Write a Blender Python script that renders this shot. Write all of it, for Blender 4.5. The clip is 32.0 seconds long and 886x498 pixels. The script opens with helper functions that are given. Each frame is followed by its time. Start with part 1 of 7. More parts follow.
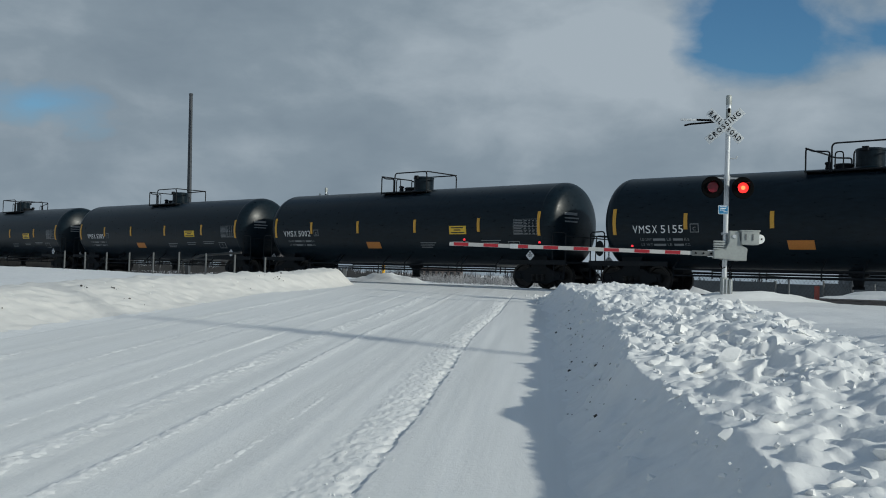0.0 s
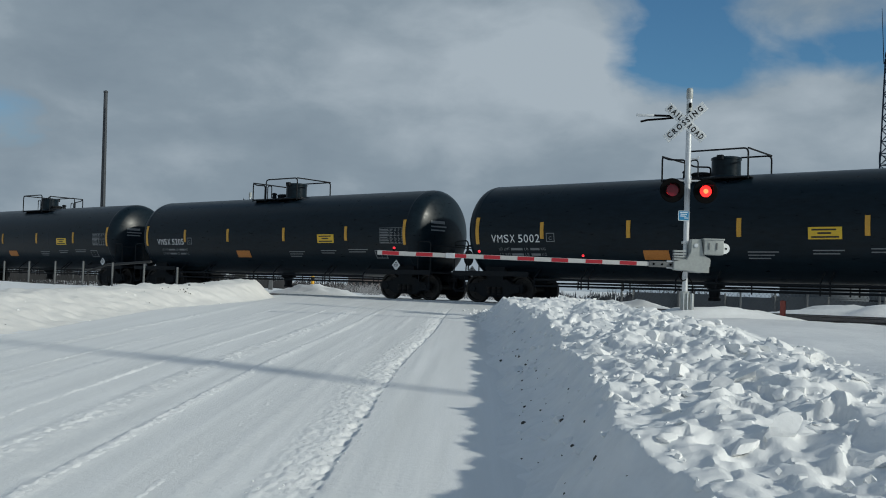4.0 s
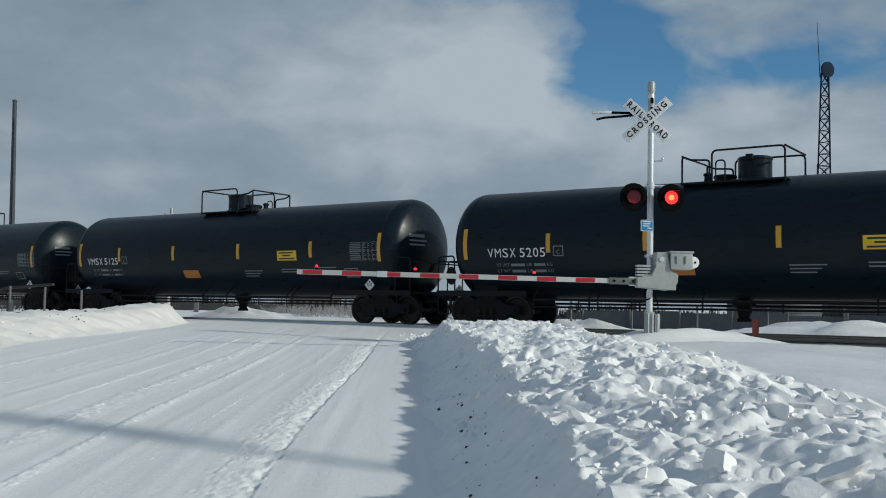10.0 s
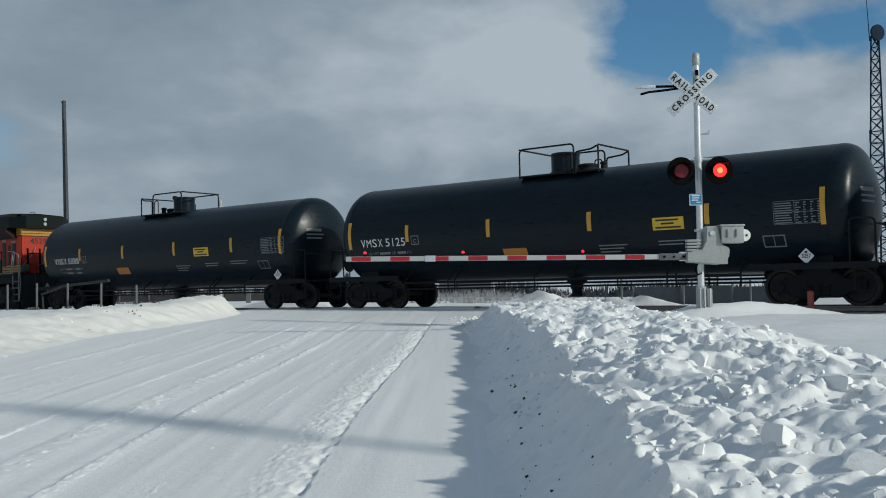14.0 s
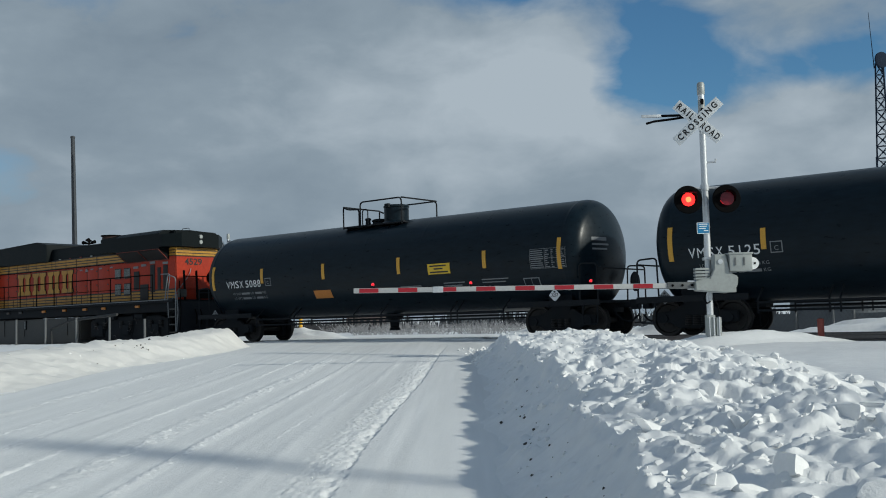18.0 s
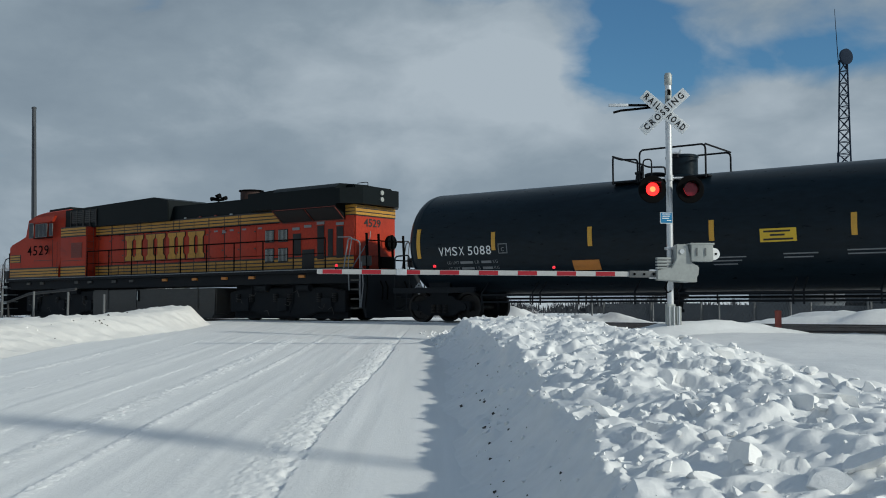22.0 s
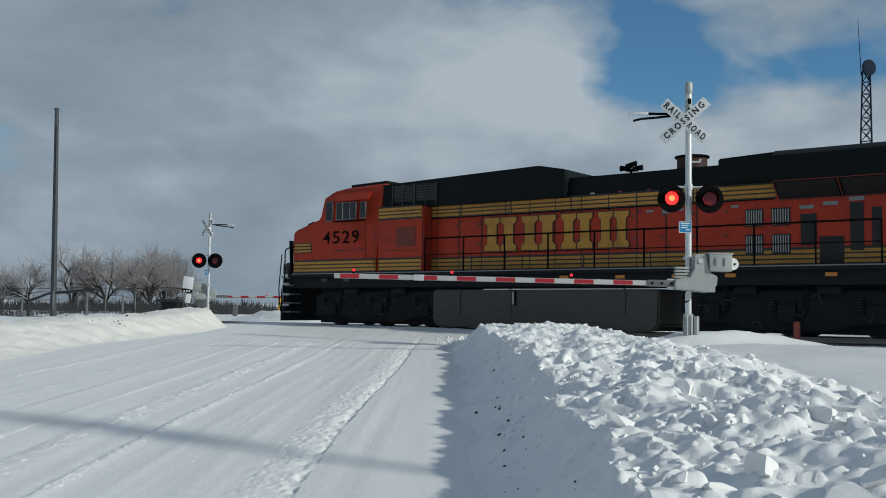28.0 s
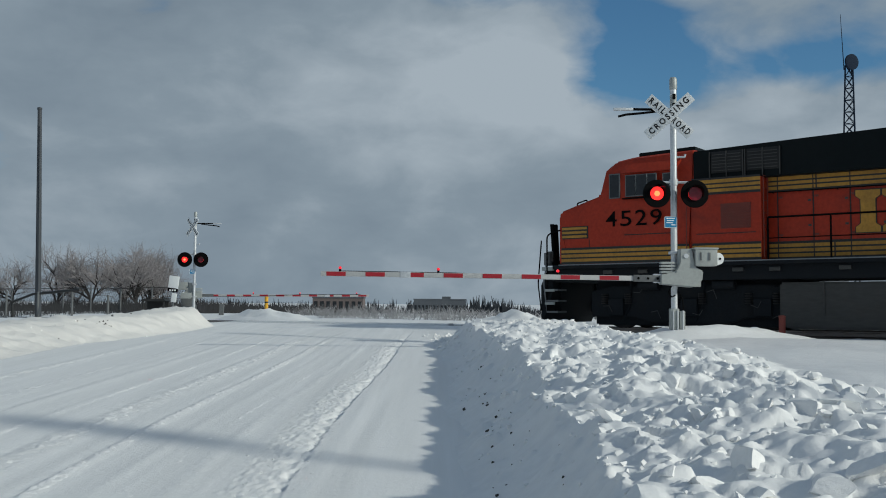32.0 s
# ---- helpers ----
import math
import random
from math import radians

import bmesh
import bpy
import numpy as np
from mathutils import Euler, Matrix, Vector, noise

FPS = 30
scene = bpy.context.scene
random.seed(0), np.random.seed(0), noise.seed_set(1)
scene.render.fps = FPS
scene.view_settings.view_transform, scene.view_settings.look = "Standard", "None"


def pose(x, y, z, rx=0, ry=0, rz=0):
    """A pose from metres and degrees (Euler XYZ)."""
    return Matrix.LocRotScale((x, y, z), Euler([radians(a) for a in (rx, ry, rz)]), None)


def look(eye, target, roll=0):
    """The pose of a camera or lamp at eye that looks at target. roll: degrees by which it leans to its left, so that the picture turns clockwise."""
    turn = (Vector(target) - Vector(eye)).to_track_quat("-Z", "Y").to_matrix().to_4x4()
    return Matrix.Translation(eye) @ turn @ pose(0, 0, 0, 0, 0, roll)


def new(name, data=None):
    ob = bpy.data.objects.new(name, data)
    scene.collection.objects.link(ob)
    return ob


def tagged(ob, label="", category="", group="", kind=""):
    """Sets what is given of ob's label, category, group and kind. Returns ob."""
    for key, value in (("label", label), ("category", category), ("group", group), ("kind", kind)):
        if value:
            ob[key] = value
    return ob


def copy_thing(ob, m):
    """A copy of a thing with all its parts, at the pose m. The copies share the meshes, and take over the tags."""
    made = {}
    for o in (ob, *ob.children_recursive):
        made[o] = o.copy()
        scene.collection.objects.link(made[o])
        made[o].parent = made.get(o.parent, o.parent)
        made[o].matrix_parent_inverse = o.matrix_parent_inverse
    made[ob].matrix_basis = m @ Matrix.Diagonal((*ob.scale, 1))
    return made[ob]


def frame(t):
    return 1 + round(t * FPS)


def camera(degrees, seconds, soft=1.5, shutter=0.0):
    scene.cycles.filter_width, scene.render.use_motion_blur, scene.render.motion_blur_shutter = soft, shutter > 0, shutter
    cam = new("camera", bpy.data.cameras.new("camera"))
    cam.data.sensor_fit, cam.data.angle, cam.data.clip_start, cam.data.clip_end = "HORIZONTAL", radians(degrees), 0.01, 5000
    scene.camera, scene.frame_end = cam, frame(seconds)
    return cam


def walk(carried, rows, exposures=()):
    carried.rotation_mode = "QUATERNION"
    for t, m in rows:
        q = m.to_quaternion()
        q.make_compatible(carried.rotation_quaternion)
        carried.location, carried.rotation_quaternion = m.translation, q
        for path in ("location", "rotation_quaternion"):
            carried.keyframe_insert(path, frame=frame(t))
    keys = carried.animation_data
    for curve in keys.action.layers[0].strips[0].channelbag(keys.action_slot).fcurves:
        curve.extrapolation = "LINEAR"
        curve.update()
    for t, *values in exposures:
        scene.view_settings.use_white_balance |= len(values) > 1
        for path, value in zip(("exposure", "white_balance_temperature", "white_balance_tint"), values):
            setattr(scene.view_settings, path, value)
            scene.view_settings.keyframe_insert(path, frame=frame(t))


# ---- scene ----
# ---- the camera and its walk ----
cam = camera(48.82, 32.0, 1.0)
PATH = [
    (0, pose(-0.104, -6.264, 1.446, 91.31, -1.88, 5.38)),
    (0.5, pose(-0.136, -5.922, 1.454, 91.37, 0.71, 4.05)),
    (1, pose(-0.161, -5.579, 1.462, 92.25, -0.14, 4.49)),
    (1.5, pose(-0.178, -5.229, 1.472, 91.56, -1.81, 4.65)),
    (2, pose(-0.192, -4.856, 1.482, 89.69, 0.91, 1.68)),
    (2.5, pose(-0.204, -4.453, 1.495, 91.11, -1.29, 2.96)),
    (3, pose(-0.209, -4.019, 1.506, 91.52, -0.84, 0.64)),
    (3.5, pose(-0.186, -3.569, 1.516, 91.60, -2.24, 1.93)),
    (5.5, pose(-0.046, -1.679, 1.557, 93.31, 0.04, 1.09)),
    (6, pose(0.000, -1.285, 1.580, 92.87, -1.34, 4.92)),
    (6.5, pose(-0.042, -0.959, 1.574, 94.75, -0.65, 2.22)),
    (7, pose(-0.094, -0.656, 1.581, 92.28, 0.02, 1.59)),
    (7.5, pose(0.003, -0.482, 1.589, 94.33, -1.58, 2.24)),
    (8, pose(0.008, -0.285, 1.638, 94.47, 0.47, 0.38)),
    (8.5, pose(-0.014, -0.122, 1.646, 93.32, 0.78, -1.01)),
    (9, pose(0.000, 0.000, 1.650, 94.79, -0.34, 0.66)),
    (9.5, pose(0.000, 0.000, 1.650, 93.97, -0.46, -1.10)),
    (10, pose(0.000, 0.000, 1.650, 93.08, -1.18, -1.65)),
    (10.5, pose(0.000, 0.000, 1.650, 93.89, -0.76, -0.93)),
    (11, pose(0.000, 0.000, 1.650, 93.94, -0.95, -1.27)),
    (11.5, pose(0.000, 0.000, 1.650, 93.92, -0.02, -1.48)),
    (12, pose(0.000, 0.000, 1.650, 93.73, 0.03, -1.93)),
    (12.5, pose(0.000, 0.000, 1.650, 93.18, -0.32, -2.43)),
    (13, pose(0.000, 0.000, 1.650, 92.54, 0.12, -2.11)),
    (13.5, pose(0.000, 0.000, 1.650, 92.20, 0.21, -0.83)),
    (14, pose(0.000, 0.000, 1.650, 92.08, 0.85, 1.23)),
    (14.5, pose(0.000, 0.000, 1.650, 92.04, 0.56, 1.14)),
    (16.5, pose(0.000, 0.000, 1.650, 90.86, 1.47, 0.53)),
    (17, pose(0.000, 0.000, 1.650, 92.35, 1.34, 0.12)),
    (17.5, pose(0.000, 0.000, 1.650, 94.39, 1.20, 0.91)),
    (18, pose(0.000, 0.000, 1.650, 93.90, 1.37, 1.70)),
    (18.5, pose(0.000, 0.000, 1.650, 93.83, 1.62, 2.17)),
    (19, pose(0.000, 0.000, 1.650, 93.86, 1.18, 2.18)),
    (19.5, pose(0.000, 0.000, 1.650, 93.77, 1.04, 1.61)),
    (20, pose(0.000, 0.000, 1.650, 93.40, 1.15, 1.08)),
    (20.5, pose(0.000, 0.000, 1.650, 92.85, 0.94, 1.01)),
    (21, pose(0.000, 0.000, 1.650, 92.96, 0.51, 0.76)),
    (21.5, pose(0.000, 0.000, 1.650, 93.36, 0.47, 0.07)),
    (22, pose(0.000, 0.000, 1.650, 92.89, -0.02, -0.47)),
    (22.5, pose(0.000, 0.000, 1.650, 93.33, 0.29, 0.04)),
    (23, pose(0.000, 0.000, 1.650, 93.91, 0.03, 0.40)),
    (23.5, pose(0.000, 0.000, 1.650, 93.95, 0.79, 0.39)),
    (24, pose(0.000, 0.000, 1.650, 93.87, 0.32, 0.53)),
    (24.5, pose(0.000, 0.000, 1.650, 93.80, 0.39, 1.21)),
    (25, pose(0.000, 0.000, 1.650, 94.39, 0.74, 0.34)),
    (25.5, pose(0.000, 0.000, 1.650, 93.82, 0.90, 0.89)),
    (27.5, pose(0.000, 0.000, 1.650, 93.52, -0.84, 1.02)),
    (28, pose(0.000, 0.000, 1.650, 93.23, -0.93, 0.51)),
    (28.5, pose(0.000, 0.000, 1.650, 93.81, -1.24, -0.40)),
    (29, pose(0.000, 0.000, 1.650, 93.95, -1.51, -1.21)),
    (29.5, pose(0.000, 0.000, 1.650, 93.81, -0.81, -1.09)),
    (30, pose(0.000, 0.000, 1.650, 93.52, -0.67, -0.10)),
    (30.5, pose(0.000, 0.000, 1.650, 93.74, -0.56, -0.35)),
    (31, pose(0.000, 0.000, 1.650, 94.32, -0.78, -1.17)),
    (31.5, pose(0.000, 0.000, 1.650, 93.86, -0.09, -0.22)),
    (32, pose(0.000, 0.000, 1.650, 93.06, -0.41, -0.26)),
]
walk(cam, PATH, [(0, -0.64, 5860, 5.5), (4, -0.59, 5860, 5.5), (9, -0.49, 5860, 5.5), (25, -0.50, 5860, 5.5), (29, -0.50, 5860, 5.5), (32, -0.63, 5860, 5.5)])

# openings and banks in the cloud cover: azimuth, height, half widths, gain
CLOUDS = [(0.20, 0.245, 0.075, 0.055, -0.75), (0.36, 0.228, 0.13, 0.028, -0.62), (0.36, 0.285, 0.13, 0.030, 0.02), (0.07, 0.325, 0.11, 0.030, -0.50), (-0.49, 0.135, 0.10, 0.05, -0.36), (-0.40, 0.205, 0.09, 0.045, 0.18),
          (-0.40, 0.31, 0.09, 0.035, -0.30), (0.34, 0.14, 0.22, 0.045, 0.45), (-0.12, 0.22, 0.24, 0.11, 0.32), (0.11, 0.255, 0.05, 0.045, 0.30), (0.0, 0.06, 0.6, 0.07, 0.3)]
CLOUD_TONE = [(-0.38, 0.26, 0.20, 0.08, -0.12), (-0.04, 0.20, 0.16, 0.07, 0.07), (0.08, 0.235, 0.10, 0.065, 0.30), (0.0, 0.19, 0.16, 0.05, 0.08), (0.30, 0.155, 0.16, 0.045, 0.16), (-0.1, 0.08, 0.6, 0.05, -0.05)]
SKY_GAIN = 0.10

# ---- world, sun, exposure ----
SUN_FROM = Vector((0.885, -0.466, 0.0)).normalized()
SUN_EL = radians(25.2)
sun_dir = Vector((SUN_FROM.x * math.cos(SUN_EL), SUN_FROM.y * math.cos(SUN_EL), math.sin(SUN_EL)))
sun_data = bpy.data.lights.new("sun", "SUN")
sun_data.energy, sun_data.angle, sun_data.color = 4.3, radians(2.0), (1.0, 0.92, 0.76)
sun = new("sun", sun_data)
sun.matrix_world = look(sun_dir * 200, (0, 0, 0))


class Tree:
    """Short hand for node trees."""

    def __init__(self, tree):
        self.t = tree

    def n(self, node_type, **props):
        node = self.t.nodes.new(node_type)
        for key, value in props.items():
            if key == "op":
                node.operation = value
            elif key == "blend":
                node.blend_type = value
            elif key == "kind":
                node.sky_type = value
            elif key == "dims":
                node.noise_dimensions = value
        return node

    def put(self, a, b):
        self.t.links.new(a, b)

    def math(self, op, a, b=None, clamp=False):
        node = self.t.nodes.new("ShaderNodeMath")
        node.operation, node.use_clamp = op, clamp
        for i, v in enumerate((a, b)):
            if v is None:
                continue
            if isinstance(v, (int, float)):
                node.inputs[i].default_value = v
            else:
                self.put(v, node.inputs[i])
        return node.outputs[0]

    def noise(self, vec, scale, detail=4, rough=0.5, distort=0.0):
        node = self.t.nodes.new("ShaderNodeTexNoise")
        node.inputs["Scale"].default_value, node.inputs["Detail"].default_value = scale, detail
        node.inputs["Roughness"].default_value, node.inputs["Distortion"].default_value = rough, distort
        if vec is not None:
            self.put(vec, node.inputs["Vector"])
        return node.outputs["Fac"]

    def ramp(self, fac, *stops):
        node = self.t.nodes.new("ShaderNodeValToRGB")
        while len(node.color_ramp.elements) < len(stops):
            node.color_ramp.elements.new(0.5)
        for e, (p, c) in zip(node.color_ramp.elements, stops):
            e.position, e.color = p, (*c, 1) if len(c) == 3 else c
        self.put(fac, node.inputs[0])
        return node.outputs[0]

    def mix(self, fac, a, b, blend="MIX"):
        node = self.t.nodes.new("ShaderNodeMix")
        node.data_type, node.blend_type = "RGBA", blend
        for i, v in ((0, fac), (6, a), (7, b)):
            if isinstance(v, (int, float)):
                node.inputs[i].default_value = v
            elif isinstance(v, tuple):
                node.inputs[i].default_value = (*v, 1)
            else:
                self.put(v, node.inputs[i])
        return node.outputs[2]


world = bpy.data.worlds.new("sky")
scene.world = world
world.use_nodes = True
world.node_tree.nodes.clear()
w = Tree(world.node_tree)
sky = w.n("ShaderNodeTexSky", kind="NISHITA")
sky.sun_disc, sky.sun_elevation = False, SUN_EL
sky.sun_rotation = math.atan2(SUN_FROM.x, SUN_FROM.y)
sky.altitude, sky.dust_density, sky.ozone_density = 300, 0.6, 1.5
way = w.n("ShaderNodeTexCoord").outputs["Generated"]
split = w.n("ShaderNodeSeparateXYZ")
w.put(way, split.inputs[0])
sx, sy, sz = split.outputs
azimuth = w.math("ARCTAN2", sx, sy)
height = sz
# cloud field: broad noise, stretched flat, with clearings where the sky is open
flat = w.n("ShaderNodeMapping")
flat.inputs["Scale"].default_value = (1.0, 1.0, 1.9)
flat.inputs["Location"].default_value = (0.35, 0.1, 0.2)
w.put(way, flat.inputs["Vector"])
broad = w.noise(flat.outputs[0], 3.6, 7, 0.47, 0.1)
puffs = w.noise(flat.outputs[0], 10.0, 8, 0.54, 0.25)


def spot(a, e, wa, we):
    """A soft patch of sky round an azimuth and a height."""
    da = w.math("DIVIDE", w.math("SUBTRACT", azimuth, a), wa)
    de = w.math("DIVIDE", w.math("SUBTRACT", height, e), we)
    d = w.math("ADD", w.math("MULTIPLY", da, da), w.math("MULTIPLY", de, de))
    return w.math("POWER", 2.718, w.math("MULTIPLY", d, -1.0))


cover = w.math("ADD", w.math("MULTIPLY", broad, 1.5), w.math("SUBTRACT", w.math("MULTIPLY", puffs, 1.0), 0.2))
for a, e, wa, we, gain in CLOUDS:
    cover = w.math("ADD", cover, w.math("MULTIPLY", spot(a, e, wa, we), gain))
# towards the zenith the cloud breaks up into open blue
opening = w.math("MULTIPLY", w.math("SUBTRACT", height, 0.42, True), 0.8, True)
cover = w.math("SUBTRACT", cover, opening)
mask = w.ramp(cover, (0.0, (0, 0, 0)), (0.54, (0, 0, 0)), (0.73, (0.55, 0.55, 0.55)), (0.96, (1, 1, 1)))
tone = w.math("ADD", w.math("MULTIPLY", puffs, 0.55), w.math("MULTIPLY", broad, 0.45))
for a, e, wa, we, gain in CLOUD_TONE:
    tone = w.math("ADD", tone, w.math("MULTIPLY", spot(a, e, wa, we), gain))
cloud = w.ramp(tone, (0.26, (0.285, 0.338, 0.388)), (0.50, (0.385, 0.440, 0.482)), (0.74, (0.61, 0.65, 0.675)))
sky_lit = w.mix(1.0, sky.outputs[0], (SKY_GAIN * 0.70, SKY_GAIN * 1.0, SKY_GAIN * 1.13), "MULTIPLY")
sky_all = w.mix(mask, sky_lit, cloud)
back = w.n("ShaderNodeBackground")
back.inputs["Strength"].default_value = 1.0
w.put(sky_all, back.inputs["Color"])
w.put(back.outputs[0], w.n("ShaderNodeOutputWorld").inputs["Surface"])


# ---- materials ----


def material(name, rough=0.6, metal=0.0):
    m = bpy.data.materials.new(name)
    m.use_nodes = True
    t = Tree(m.node_tree)
    b = m.node_tree.nodes["Principled BSDF"]
    b.inputs["Roughness"].default_value, b.inputs["Metallic"].default_value = rough, metal
    return m, t, b


def place_vec(t, scale=(1, 1, 1)):
    mp = t.n("ShaderNodeMapping")
    mp.inputs["Scale"].default_value = scale
    t.put(t.n("ShaderNodeTexCoord").outputs["Object"], mp.inputs["Vector"])
    return mp.outputs[0]


def bump(t, b, height, strength, dist):
    node = t.n("ShaderNodeBump")
    node.inputs["Strength"].default_value, node.inputs["Distance"].default_value = strength, dist
    t.put(height, node.inputs["Height"])
    t.put(node.outputs[0], b.inputs["Normal"])


def painted(name, colour, rough=0.5, metal=0.0, vary=0.25, dirt=(0.12, 0.11, 0.10), dirty=0.25, scale=6.0, stretch=(1, 1, 1), spec=0.5):
    """Paint or metal with patches, grime and fine grain."""
    m, t, b = material(name, rough, metal)
    v = place_vec(t, stretch)
    grain = t.noise(v, scale * 6, 5, 0.6)
    stain = t.noise(v, scale * 0.35, 6, 0.6, 0.4)
    dark = tuple(c * (1 - vary) for c in colour)
    lite = tuple(min(1, c * (1 + vary * 0.6)) for c in colour)
    base = t.ramp(grain, (0.3, dark), (0.7, lite))
    fac = t.math("MULTIPLY", t.math("SUBTRACT", stain, 0.5, True), dirty * 5, True)
    t.put(t.mix(fac, base, dirt), b.inputs["Base Color"])
    t.put(t.math("ADD", t.math("MULTIPLY", grain, 0.25), rough - 0.12), b.inputs["Roughness"])
    b.inputs["Specular IOR Level"].default_value = spec
    bump(t, b, grain, 0.12, 0.004)
    return m


def snow(name, tint=(0.86, 0.88, 0.91), fine=40.0, lump=5.0, strength=0.5, dirt=0.0):
    m, t, b = material(name, 0.62)
    v = place_vec(t)
    a = t.noise(v, fine, 6, 0.65)
    c = t.noise(v, lump, 5, 0.55)
    base = t.ramp(c, (0.35, tuple(x * 0.93 for x in tint)), (0.7, tint))
    if dirt:
        d = t.noise(v, 1.3, 9, 0.72, 0.5)
        base = t.mix(t.math("MULTIPLY", t.math("SUBTRACT", d, 0.56, True), dirt, True), base, (0.42, 0.40, 0.37))
    t.put(base, b.inputs["Base Color"])
    b.inputs["Specular IOR Level"].default_value = 0.25
    h = t.math("ADD", t.math("MULTIPLY", a, 0.35), c)
    bump(t, b, h, strength, 0.035)
    return m


def glow(name, colour, power):
    m, t, b = material(name, 0.3)
    b.inputs["Base Color"].default_value = (*colour, 1)
    b.inputs["Emission Color"].default_value = (*colour, 1)
    b.inputs["Emission Strength"].default_value = power
    return m


def road_snow():
    """Packed snow, drawn out along the road by the wheels, with greyer scrapes."""
    m, t, b = material("packed_road_snow", 0.5)
    v = place_vec(t)
    streak = t.noise(place_vec(t, (3.6, 0.12, 1)), 1.0, 7, 0.62)
    wide = t.noise(place_vec(t, (1.1, 0.05, 1)), 1.0, 5, 0.6)
    fine = t.noise(v, 55, 5, 0.65)
    crumbs = t.noise(v, 16, 6, 0.7)
    base = t.ramp(streak, (0.34, (0.765, 0.768, 0.762)), (0.52, (0.81, 0.812, 0.805)), (0.68, (0.855, 0.856, 0.85)))
    base = t.mix(t.math("MULTIPLY", t.math("SUBTRACT", wide, 0.52, True), 1.6, True), base, (0.60, 0.60, 0.585))
    t.put(base, b.inputs["Base Color"])
    b.inputs["Specular IOR Level"].default_value = 0.3
    h = t.math("ADD", t.math("ADD", t.math("MULTIPLY", streak, 0.22), t.math("MULTIPLY", crumbs, 0.42)), t.math("MULTIPLY", fine, 0.12))
    bump(t, b, h, 0.55, 0.03)
    return m


